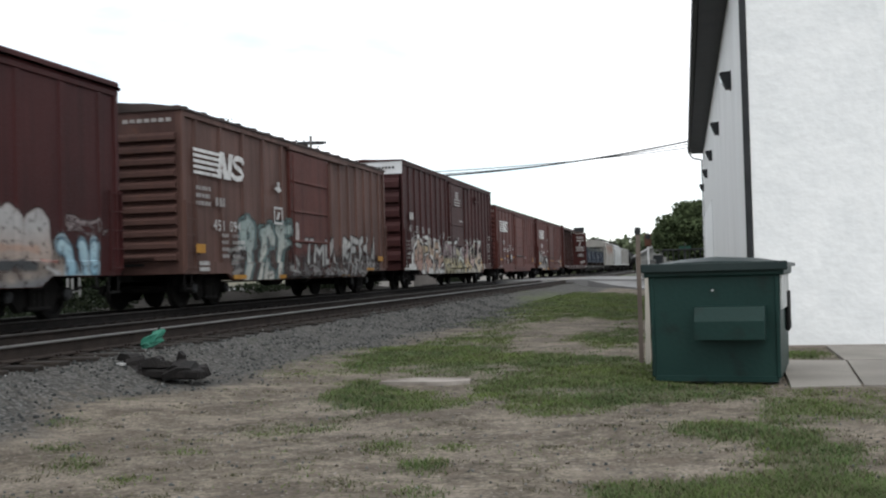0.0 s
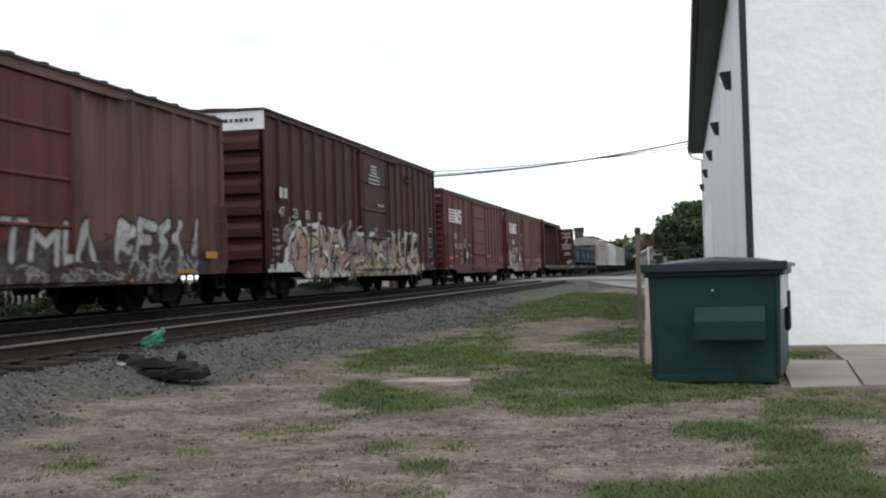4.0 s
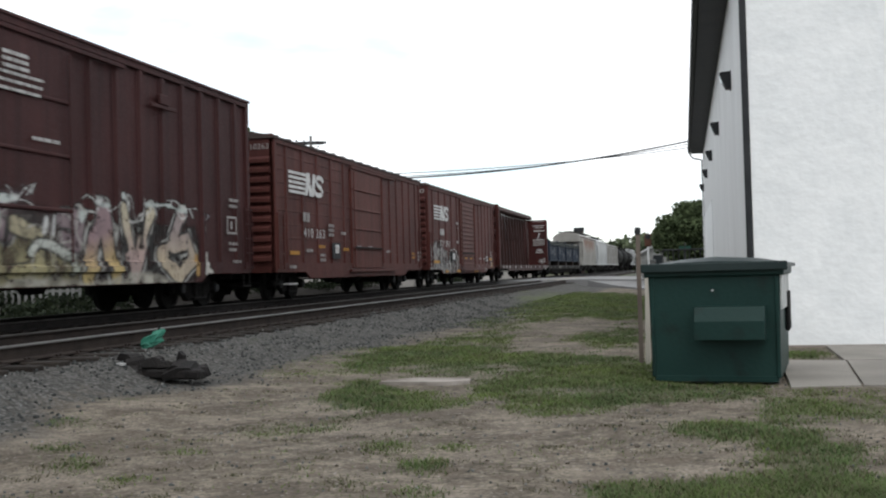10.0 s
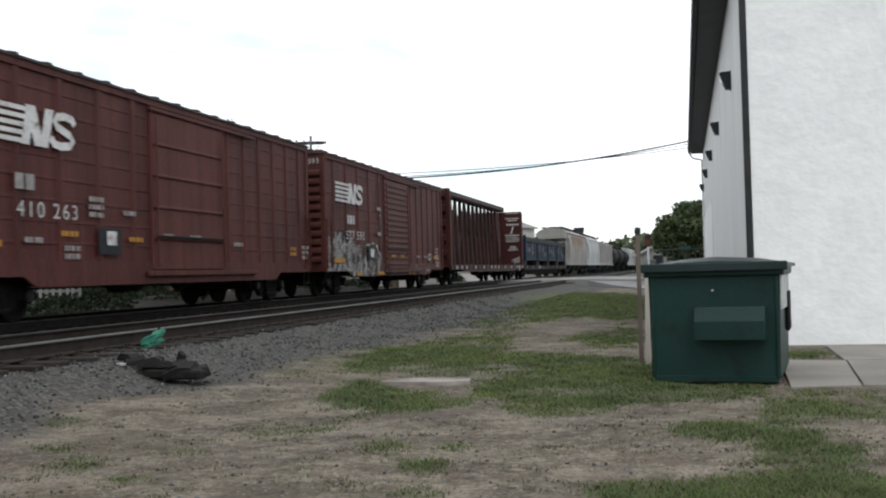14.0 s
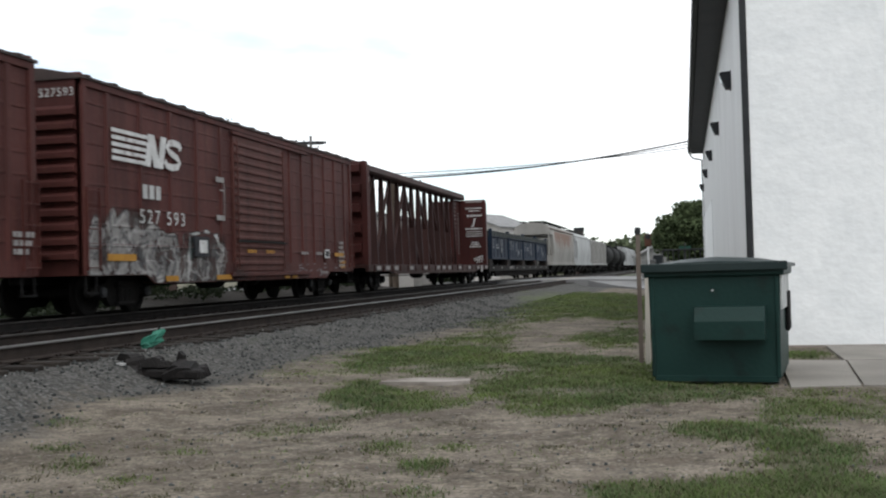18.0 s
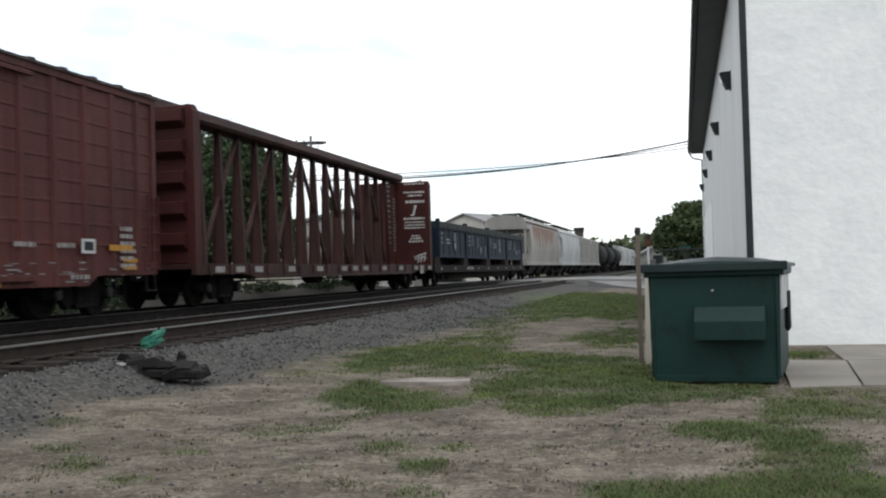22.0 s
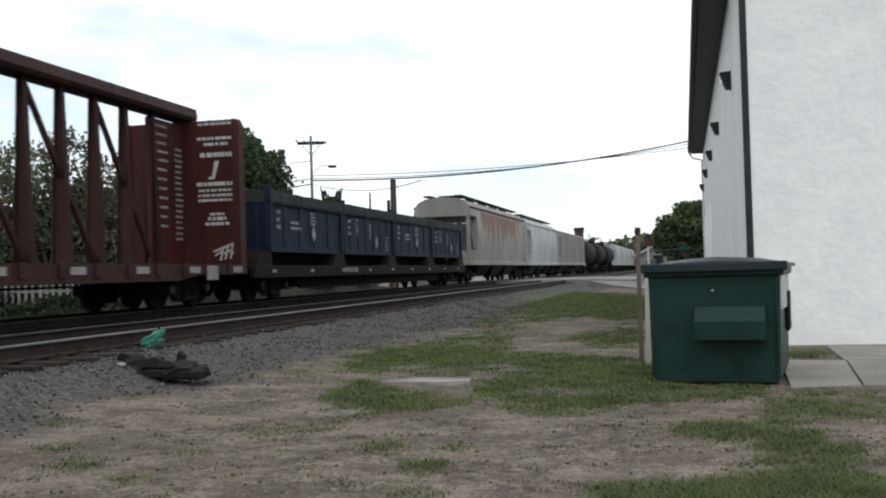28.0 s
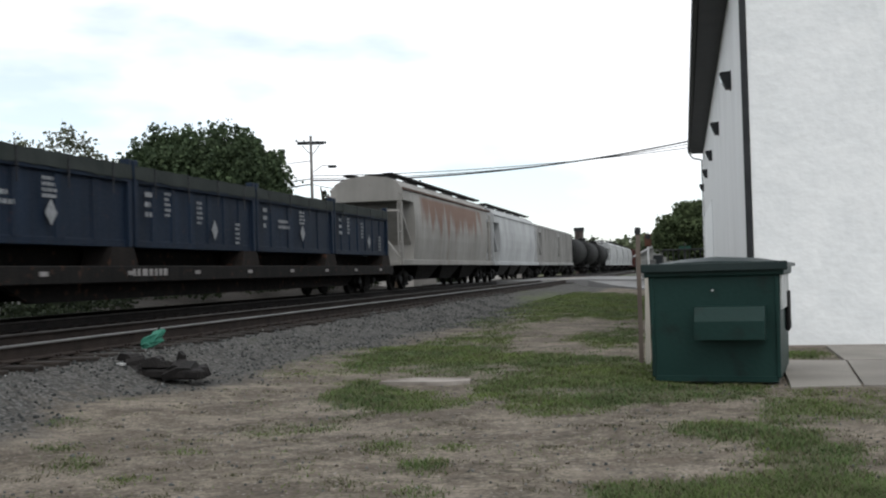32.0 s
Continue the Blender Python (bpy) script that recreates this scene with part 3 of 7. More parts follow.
    tagged(part("tie_row", rest, TIE_WOOD, tr), kind="stuff")
    return tr


track(NEAR_X, "near_track", "empty railway track with worn steel rails on dark wooden ties", 5.0, 112)
track(TRAIN_X, "train_track", "railway track under the freight train, steel rails on wooden ties", 9.0, 90)


# ---- the level crossing ----
def crossing():
    road = thing("road", "pale worn asphalt road that crosses the tracks", "road", kind="structure")
    prof = [(-60, 0.2), (-16, 0.45), (-13.8, 0.535), (-5.6, 0.535), (-3.0, 0.45), (3.0, 0.3), (60, 0.2)]
    part("roadway", Build().prism(prof + [(60, -0.3), (-60, -0.3)], "y", 64.0, 82.0), ASPHALT, road)
    part("apron", Build().poly([(-4.0, 62.6, 0.16), (-2.4, 57.5, 0.06), (-0.6, 54.0, 0.05), (0.9, 52.5, 0.05), (0.9, 64.0, 0.25), (-5.6, 64.0, 0.45), (-4.0, 62.6, -0.2), (-2.4, 57.5, -0.2), (-0.6, 54.0, -0.2), (0.9, 52.5, -0.2), (0.9, 64.0, -0.2), (-5.6, 64.0, -0.2)],
                               [(0, 1, 2, 3, 4, 5), (11, 10, 9, 8, 7, 6)] + [(i, (i + 1) % 6, 6 + (i + 1) % 6, 6 + i) for i in range(6)]), ASPHALT, road)
    part("far_lot", Build().prism([(-28.0, 60.0), (-16.2, 60.5), (-15.6, 64.0), (-28.0, 64.0)], "z", -0.2, 0.2), ASPHALT, road, "pale parking lot beyond the tracks")
    for x in (NEAR_X, TRAIN_X):
        part("crossing_panel", Build().box(x - 0.66, x + 0.66, 64.5, 81.5, 0.4, 0.545, 0.01), CONCRETE, road)


crossing()
DIRTY_CONCRETE = surface("earth_covered_concrete", (0.19, 0.168, 0.145), (0.34, 0.31, 0.28), 3.0, 0.95, 0.0, 0.5, 30, stain=((0.09, 0.075, 0.06), 0.4, 2.5))
# ---- the white building ----
def building():
    bd = thing("building", "long white stuccoed building with dark eaves and downspout", "building")
    X0, X1, Y0, Y1, EV = 0.98, 15.0, 16.0, 51.0, 6.35
    part("front_wall", Build().prism([(X0, -0.1), (X1, -0.1), (X1, EV), ((X0 + X1) / 2, EV + 3.0), (X0, EV)], "y", Y0, Y0 + 0.3), STUCCO, bd, "rough white stucco wall")
    part("base_course", Build().box(X0 - 0.02, X1, Y0 - 0.03, Y0 - 0.002, -0.1, 0.02, 0.006), DIRTY_CONCRETE, bd, "stained concrete base")
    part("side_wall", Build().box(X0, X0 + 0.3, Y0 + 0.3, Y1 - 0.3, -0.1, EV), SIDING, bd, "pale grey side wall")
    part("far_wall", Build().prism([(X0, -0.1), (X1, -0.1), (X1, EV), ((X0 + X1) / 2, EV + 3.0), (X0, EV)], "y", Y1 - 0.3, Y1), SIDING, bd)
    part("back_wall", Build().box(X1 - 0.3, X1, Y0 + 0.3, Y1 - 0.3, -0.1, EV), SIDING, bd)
    mid, top = (X0 + X1) / 2, EV + 3.15
    roof = part("roof", Build().prism([(X0 - 0.56, EV + 0.12), (mid, top), (X1 + 0.56, EV + 0.12), (X1 + 0.56, EV + 0.3), (mid, top + 0.2), (X0 - 0.56, EV + 0.3)], "y", Y0 - 0.5, Y1 - 0.2), ROOFING, bd)
    part("soffit", Build().box(X0 - 0.54, X0 + 0.02, Y0 - 0.4, Y1 - 0.25, EV - 0.02, EV + 0.08), DARK_TRIM, roof, "dark eaves soffit")
    part("gutter", Build().prism([(X0 - 0.68, EV + 0.16), (X0 - 0.66, EV + 0.03), (X0 - 0.56, EV - 0.02), (X0 - 0.53, EV + 0.16)], "y", Y0 - 0.5, Y1 - 0.2), DARK_TRIM, roof, "dark gutter")
    part("downspout", Build().box(X0 - 0.098, X0 - 0.003, Y0 - 0.03, Y0 + 0.06, 0.1, EV, 0.02), DARK_TRIM, bd, "dark downspout on the corner")
    part("gutter_elbow", Build().tube((X0 - 0.6, Y1 - 0.3, EV), (X0 - 0.45, Y1 - 0.3, EV - 0.22), 0.04, 8).tube((X0 - 0.45, Y1 - 0.3, EV - 0.22), (X0 - 0.05, Y1 - 0.3, EV - 0.32), 0.04, 8).tube((X0 - 0.05, Y1 - 0.3, EV - 0.32), (X0 - 0.05, Y1 - 0.3, 0.1), 0.04, 8), SIDING, roof, "pale downpipe")
    part("corner_strip", Build().box(X0 - 0.02, X0 - 0.002, 37.4, 50.9, 0.1, 3.4), STUCCO, bd, "paler painted lower wall")
    for k in range(5):
        y, z = (21.2, 28.6, 35.6, 42.6, 50.2)[k], 4.72
        lamp = thing("wall_lamp", "dark metal wall lamp under the eaves, unlit", "wall lamp", "wall lamps on the white building")
        part("housing", Build().prism([(X0 - 0.22, z + 0.12), (X0 - 0.19, z + 0.15), (X0 - 0.012, z + 0.16), (X0 - 0.012, z - 0.16), (X0 - 0.1, z - 0.16), (X0 - 0.16, z - 0.04)], "y", y - 0.14, y + 0.14), DARK_TRIM, lamp)
        part("lens", Build().prism([(X0 - 0.158, z - 0.045), (X0 - 0.218, z + 0.11), (X0 - 0.224, z + 0.105), (X0 - 0.164, z - 0.05)], "y", y - 0.12, y + 0.12), GLASS_DARK, lamp)
        part("back_plate", Build().box(X0 - 0.014, X0 - 0.001, y - 0.15, y + 0.15, z - 0.18, z + 0.18), DARK_TRIM, lamp)


building()


def pavement():
    pv = thing("pavement", "cracked pale concrete slabs beside the white building", "pavement", kind="structure")
    for pts in ([(0.95, 10.62), (1.6, 10.78), (1.83, 13.5), (1.1, 13.6)], [(1.625, 10.78), (5.5, 10.9), (5.5, 13.5), (1.855, 13.5)], [(1.83, 13.54), (5.5, 13.54), (5.5, 15.85), (1.9, 15.85)], [(5.53, 10.9), (9.5, 11.0), (9.5, 15.85), (5.53, 15.85)],
                [(-0.35, 11.35), (0.9, 11.2), (1.06, 13.3), (-0.25, 13.3)]):
        part("slab", Build().prism(pts, "z", -0.12, 0.02), CONCRETE, pv)
    tagged(part("kerb_stone", Build().prism([(-3.27, 11.2), (-2.62, 11.13), (-2.28, 11.25), (-2.33, 11.56), (-3.0, 11.62), (-3.22, 11.5)], "z", -0.08, 0.03), DIRTY_CONCRETE), "half-buried flat concrete slab in the grass", "concrete slab")


pavement()


# ---- the dumpster ----
def dumpster():
    d = thing("dumpster", "dark green steel dumpster with a domed lid, on concrete", "dumpster", m=pose(0.89, 11.0, 0.02, 0, 0, -8))
    W, D, H = 1.25, 1.5, 1.08      # from the near corner: width to -x, depth to +y
    part("body", Build().poly([(-W, 0.0, 0.06), (0, 0, 0.06), (0, D, 0.06), (-W, D, 0.06), (-W - 0.02, -0.01, H), (0.02, -0.01, H), (0.02, D, H), (-W - 0.02, D, H)],
                              [(3, 2, 1, 0), (4, 5, 6, 7), (0, 1, 5, 4), (1, 2, 6, 5), (2, 3, 7, 6), (3, 0, 4, 7)]), GREEN_STEEL, d)
    part("top_rim", Build().box(-W - 0.06, 0.06, -0.05, D + 0.04, H - 0.02, H + 0.08, 0.015), GREEN_STEEL, d)
    for x in (-W - 0.005, -0.035):
        part("corner_rib", Build().box(x, x + 0.04, -0.022, 0.03, 0.05, H - 0.02, 0.008), GREEN_STEEL, d)
    part("base_rail", Build().box(-W + 0.02, -0.02, -0.005, D, 0.0, 0.07, 0.01), GREEN_STEEL, d)
    # fork pockets: an open tube on the near side and one on the far side
    for y0, y1 in ((-0.25, -0.012), (D + 0.012, D + 0.25)):
        pk = Build()
        xa, xb, za, zb = -W + 0.46, -0.12, 0.44, 0.74
        pk.prism([(y0 if y0 < 0 else y1, za), (y1 if y0 < 0 else y0, za - 0.0), (y1 if y0 < 0 else y0, zb + 0.02), ((y0 + 0.07) if y0 < 0 else (y1 - 0.07), zb + 0.02), (y0 if y0 < 0 else y1, zb - 0.12)], "x", xa, xb)
        part("fork_pocket", pk, GREEN_STEEL, d)
    part("side_bracket", Build().box(0.02, 0.055, 0.85, 1.25, 0.46, 0.88, 0.01), BLACK_STEEL, d)
    part("side_panel", Build().box(0.016, 0.036, 0.02, 1.3, 0.72, 1.07), FADED_STICKER, d, "pale worn sticker")
    part("bolt", Build().tube((-0.63, -0.008, 0.92), (-0.63, -0.025, 0.92), 0.011, 8), FADED_STICKER, d)
    # the domed lid
    for x0, x1 in ((-W - 0.08, 0.1),):
        n, v = 9, []
        for j in range(n):
            for i in range(5):
                u, w = i / 4, j / (n - 1)
                x, y = x0 + (x1 - x0) * u, -0.09 + (D + 0.16) * w
                xx = (x + W / 2 - 0.01) / (W / 2 + 0.09)
                z = H + 0.095 + 0.085 * (1 - xx * xx) * min(1.0, 4 * w * (1 - w) + 0.45)
                v.append((x, y, z))
        f = [(j * 5 + i, j * 5 + i + 1, (j + 1) * 5 + i + 1, (j + 1) * 5 + i) for j in range(n - 1) for i in range(4)]
        m = len(v)
        v += [(x, y, z - 0.035) for x, y, z in v]
        f += [tuple(m + q for q in reversed(face)) for face in f]
        rim = [i for i in range(5)] + [j * 5 + 4 for j in range(1, n)] + [(n - 1) * 5 + i for i in range(3, -1, -1)] + [j * 5 for j in range(n - 2, 0, -1)]
        f += [(a, b, m + b, m + a) for a, b in zip(rim, rim[1:] + rim[:1])]
        lid = part("lid", Build().poly(v, f), GREEN_LID, d, "dark plastic lid")
        part("lid_lip", Build().box(x0, x1, -0.1, -0.07, H + 0.03, H + 0.12, 0.01), GREEN_LID, lid)
    part("hinge_bar", Build().tube((-W, D + 0.07, H + 0.1), (-0.02, D + 0.07, H + 0.1), 0.02, 8), BLACK_STEEL, d)


FADED_STICKER = surface("worn_grey_sticker", (0.34, 0.36, 0.36), (0.62, 0.63, 0.62), 5, 0.6, 0.0, 0.05, 30)
dumpster()


# ---- the post beside the dumpster, and a stake ----
def roadside():
    p = thing("marker_post", "tall weathered brown metal post with a dark cap", "post", m=pose(-0.56, 13.6, 0.0, 0, 0, 4))
    part("shaft", Build().prism([(-0.028, -0.02), (0.028, -0.02), (0.028, 0.03), (0.017, 0.03), (0.017, -0.006), (-0.017, -0.006), (-0.017, 0.03), (-0.028, 0.03)], "z", -0.3, 1.62), POST_RUST, p)
    part("cap", Build().box(-0.038, 0.038, -0.03, 0.04, 1.6, 1.69, 0.01), DARK_TRIM, p)
    s = thing("stake", "pale wooden stake leaning at the dumpster", "stake", m=pose(-0.47, 13.3, 0.0, 0, 1.0, 0))
    part("board", Build().box(-0.028, 0.028, -0.015, 0.015, -0.2, 1.1, 0.006), PALE_WOOD, s)


POST_RUST = surface("rust_brown_post", (0.10, 0.08, 0.067), (0.16, 0.132, 0.113), 3, 0.85, 0.0, 0.3, 30, (3, 3, 0.5))
PALE_WOOD = surface("pale_stake_wood", (0.42, 0.39, 0.34), (0.56, 0.52, 0.46), 3, 0.85, 0.0, 0.3, 30, (4, 4, 0.4))
roadside()


# ---- the debris by the track ----
def debris():
    rnd = random.Random(4)
    d = thing("debris_pile", "heap of black torn rubber and scrap iron on the ballast", "debris", m=pose(-5.72, 11.0, 0.12, 0, 0, -14))
    for k in range(22):
        u = rnd.uniform(-0.55, 0.5)
        x, y = u, rnd.uniform(-0.16, 0.16)
        L, w, h = rnd.uniform(0.2, 0.42), rnd.uniform(0.06, 0.12), rnd.uniform(0.05, 0.1)
        p = part("scrap", Build().prism([(-L / 2, 0), (L / 2, 0.01), (L / 2 - 0.03, h), (0.02, h * 1.3), (-L / 2 + 0.02, h * 0.8)], "y", -w, w), SCRAP, d)
        p.location, p.rotation_euler = (x, y, rnd.uniform(0.0, 0.13) * (1.0 - 0.8 * abs(u + 0.2))), (rnd.uniform(-0.4, 0.4), rnd.uniform(-0.25, 0.25), rnd.uniform(-0.9, 0.9))
    part("rubber_hump", Build().prism([(-0.62, 0.0), (-0.36, 0.0), (-0.33, 0.16), (-0.42, 0.25), (-0.54, 0.26), (-0.62, 0.16)], "y", -0.1, 0.08), SCRAP, d)
    part("upright_scrap", Build().prism([(0.2, 0.05), (0.3, 0.05), (0.31, 0.24), (0.25, 0.29), (0.21, 0.18)], "y", -0.03, 0.03), SCRAP, d)
    part("flat_bar", Build().box(-0.1, 0.7, -0.24, -0.13, 0.0, 0.1, 0.02), SCRAP, d)
    g = thing("plastic_bag", "crumpled green plastic bag caught on a stick by the rail", "plastic bag", m=pose(-6.58, 12.2, 0.3, 0, 0, 25))
    part("stick", Build().tube((0, 0, -0.05), (0.2, 0.0, 0.36), 0.012, 6), SCRAP, g)
    v, n, r = [], 9, random.Random(11)
    for j in range(8):
        for i in range(n):
            a, w = 2 * math.pi * i / n, j / 7
            rad = (0.035 + 0.085 * math.sin(math.pi * min(1, w * 0.95 + 0.05))) * r.uniform(0.65, 1.25)
            v.append((rad * math.cos(a) + 0.2 * w, rad * 0.6 * math.sin(a), 0.03 + 0.26 * w + r.uniform(-0.015, 0.015)))
    f = [(j * n + i, j * n + (i + 1) % n, (j + 1) * n + (i + 1) % n, (j + 1) * n + i) for j in range(7) for i in range(n)] + [tuple(range(n)), tuple(range(7 * n, 8 * n))]
    part("bag", Build().poly(v, f), GREEN_BAG, g)
    for k, (x, y, s) in enumerate(((-6.16, 10.85, 0.04), (-9.4, 14.3, 0.05), (-9.8, 17.4, 0.05), (-9.9, 18.9, 0.06), (-6.5, 15.9, 0.05))):
        q = random.Random(50 + k)
        c = Build().poly([(s * q.uniform(0.7, 1.3) * a, s * q.uniform(0.7, 1.3) * b, s * 0.6 * c_ * q.uniform(0.6, 1.2)) for a in (-1, 1) for b in (-1, 1) for c_ in (0, 1)],
                         [(0, 1, 3, 2), (4, 6, 7, 5), (0, 4, 5, 1), (2, 3, 7, 6), (0, 2, 6, 4), (1, 5, 7, 3)])
        ob = tagged(part("litter", c, WHITE_MARK), "crumpled scrap of white paper on the gravel", "litter", "litter by the track")
        ob.location = (x, y, ground_z(x, y) + 0.004)


SCRAP = surface("black_rubber_and_iron", (0.008, 0.0075, 0.0075), (0.022, 0.0195, 0.0185), 6, 0.8, 0.0, 0.6, 40)
GREEN_BAG = surface("green_plastic", (0.03, 0.15, 0.105), (0.05, 0.22, 0.155), 8, 0.4, 0.0, 0.3, 30)
debris()


# ---- trees ----
def leaf_cloud(name, lobes, count, size, material, parent, seed, hollow=0.55):
    """A crown of small leaf clumps in and on uneven lobes (x, y, z, rx, ry, rz)."""
    rng = np.random.default_rng(seed)
    per = rng.choice(len(lobes), count, p=np.array([l[3] * l[4] * l[5] for l in lobes]) ** 0.8 / np.sum(np.array([l[3] * l[4] * l[5] for l in lobes]) ** 0.8))
    d = rng.normal(size=(count, 3))
    d /= np.linalg.norm(d, axis=1)[:, None]
    rad = hollow + (1 - hollow) * rng.uniform(0, 1, count) ** 0.5
    lump = np.array([0.82 + 0.34 * noise.noise((*(q * 2.6 + seed),)) + 0.16 * noise.noise((*(q * 7.0 - seed),)) for q in d])
    L = np.array(lobes)[per]
    pos = L[:, :3] + d * (rad * lump)[:, None] * L[:, 3:6]
    mats = random_turns(rng, count) * (size * rng.uniform(0.6, 1.4, (count, 1)))[:, None, :]
    base = np.array([(-1, -0.5, 0), (0, -0.75, 0.15), (1, -0.3, 0), (0.9, 0.4, 0.12), (0, 0.8, 0), (-0.9, 0.45, -0.1)], float)
    n, k = count, 6
    v = (np.einsum("nij,kj->nki", mats, base) + pos[:, None, :]).reshape(-1, 3)
    f = (np.array([[0, 1, 2, 3], [0, 3, 4, 5]])[None] + (np.arange(n) * k)[:, None, None]).reshape(-1, 4)
    me = bpy.data.meshes.new(name)
    me.from_pydata(v.tolist(), [], f.tolist())
    me.materials.append(material)
    ob = new(name, me)
    ob.parent = parent
    return ob


def tree(label, x, y, trunk_h, lobes, count, size, material, seed, r=0.22, name="tree"):
    t = thing(name, label, "tree", m=pose(x, y, 0.0))
    part("trunk", Build().lathe([(-0.1, r * 1.35), (0.3, r), (trunk_h * 0.6, r * 0.8), (trunk_h, r * 0.6)], "z", 10), BARK, t)
    for lx, ly, lz, a, b, c in lobes:
        part("limb", Build().tube((0, 0, trunk_h * 0.75), (lx * 0.6, ly * 0.6, (trunk_h * 0.75 + lz) / 2), r * 0.5, 7, r * 0.32).tube((lx * 0.6, ly * 0.6, (trunk_h * 0.75 + lz) / 2), (lx, ly, lz + c * 0.4), r * 0.32, 6, r * 0.1), BARK, t)
    leaf_cloud("crown", lobes, count, size, material, t, seed)
    return t


def trees():
    tree("broad dark green maple with a dense rounded crown", -21.4, 45.3, 2.2,
         [(-1.5, 0, 5.35, 2.8, 2.5, 2.85), (1.4, 0.3, 5.4, 2.8, 2.5, 2.8), (0.0, 0.2, 5.6, 2.7, 2.2, 2.5), (2.35, -0.2, 4.8, 1.85, 1.9, 2.5), (-3.1, 0.2, 4.6, 1.7, 1.7, 2.4), (-2.9, 0.1, 5.7, 1.6, 1.6, 2.0), (0, 0, 3.5, 3.9, 2.4, 2.0), (2.3, 0.2, 6.1, 1.4, 1.4, 1.4), (-1.7, -0.3, 6.2, 1.7, 1.5, 1.6),
          (2.6, 0.2, 2.8, 2.2, 1.6, 1.9), (-2.4, 0.2, 2.6, 2.3, 1.6, 1.9)], 100000, 0.078, LEAF_DARK, 3, 0.3)
    tree("thin pale tree with a sparse open crown", -26.2, 40.6, 2.0,
         [(-1.2, 0, 5.9, 1.6, 1.6, 1.8), (0.9, 0.2, 6.1, 1.5, 1.5, 1.9), (2.6, 0, 4.9, 1.3, 1.4, 1.8), (-2.8, 0, 5.2, 1.4, 1.3, 1.8), (0.2, 0, 4.2, 3.4, 1.8, 1.8), (2.0, 0, 2.8, 2.2, 1.6, 1.6), (-2.0, 0, 2.8, 2.4, 1.6, 1.8)], 14000, 0.062, LEAF_PALE, 5, 0.16)
    tree("low bushy dark green tree behind the fence", -26.6, 43.6, 1.2,
         [(0, 0, 3.4, 3.2, 2.0, 2.7), (-2.6, 0, 2.8, 2.2, 1.8, 2.6), (2.5, 0.2, 2.6, 2.2, 1.8, 2.5), (0.5, -0.3, 1.5, 4.2, 1.8, 1.6)], 30000, 0.085, LEAF_FAR, 13, 0.2)
    tree("full green tree behind the white building", 0.9, 63.5, 1.6,
         [(0.0, 0, 3.5, 2.0, 1.9, 1.7), (1.6, 0, 3.3, 1.9, 1.9, 1.9), (-1.45, 0.2, 2.9, 1.4, 1.3, 1.6), (-0.3, 0, 4.05, 1.25, 1.1, 1.05), (0.5, 0, 2.2, 2.6, 1.6, 1.3)], 32000, 0.075, LEAF_MID, 9, 0.2)
    for k, (x, y, h) in enumerate(((-31.5, 40.0, 2.4), (-26.5, 36.5, 1.7), (-18.0, 66.5, 1.6), (-23.6, 34.0, 0.9), (-19.0, 37.0, 0.7), (-22.6, 39.5, 1.4), (-17.3, 35.0, 0.5), (-16.9, 68.0, 1.0), (-16.8, 76.0, 1.4), (-28.5, 33.0, 1.6), (-30.5, 36.0, 2.0), (-18.6, 24.6, 0.4), (-16.9, 26.6, 0.5), (-20.3, 26.9, 0.5), (-18.1, 28.6, 0.95), (-16.6, 31.0, 0.8), (-20.5, 30.5, 1.5), (-23.5, 30.5, 1.7))):
        b = thing("shrub", "rough dark green shrub beyond the tracks", "shrub", "shrubs behind the tracks", m=pose(x, y, 0.05, 0, 0, 37 * k))
        part("stem", Build().tube((0, 0, 0), (0.3, 0, h * 0.6), 0.04, 6).tube((0, 0, 0), (-0.3, 0.1, h * 0.6), 0.04, 6), BARK, b)
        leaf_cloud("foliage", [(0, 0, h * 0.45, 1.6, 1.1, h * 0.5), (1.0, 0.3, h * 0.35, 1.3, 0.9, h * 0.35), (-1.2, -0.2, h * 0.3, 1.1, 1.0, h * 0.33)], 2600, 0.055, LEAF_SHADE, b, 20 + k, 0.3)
    yt = thing("stub_tree", "small dark tree with a few stubby upright branches", "tree", m=pose(-20.3, 60.5, 0.7))
    part("trunk", Build().lathe([(-0.6, 0.14), (4.6, 0.09)], "z", 8), BARK, yt)
    for dx, dy, top in ((-0.68, 0, 5.75), (-0.25, 0.1, 5.35), (0.3, 0, 5.4), (0.62, 0.1, 5.72), (0.05, 0, 5.2)):
        part("branch", Build().tube((0, 0, 4.4), (dx * 0.7, dy, 4.9), 0.08, 6, 0.1).tube((dx * 0.7, dy, 4.9), (dx, dy, top), 0.13, 7, 0.03), BARK, yt)
    leaf_cloud("crown", [(0, 0, 4.7, 0.7, 0.6, 0.5), (-0.45, 0, 5.2, 0.2, 0.2, 0.4), (0.4, 0, 5.2, 0.2, 0.2, 0.4)], 900, 0.06, LEAF_FAR, yt, 41)
    rng = random.Random(2)
    lobes = []
    for k in range(34):
        x = -75 + k * 3.4
        hh = 5.0 + 3.2 * abs(math.sin(k * 0.9)) + rng.uniform(-0.8, 0.8)
        lobes.append((x, 235 + rng.uniform(-12, 12), hh * 0.5, 4.5, 4.0, hh * 0.62))
    tagged(leaf_cloud("far_woods", lobes, 9000, 0.75, LEAF_WOODS, None, 31), "low line of distant green trees", "woods", kind="stuff")

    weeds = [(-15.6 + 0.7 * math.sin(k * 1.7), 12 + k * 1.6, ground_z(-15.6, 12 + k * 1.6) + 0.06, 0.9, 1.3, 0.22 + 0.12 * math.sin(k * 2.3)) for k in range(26)]
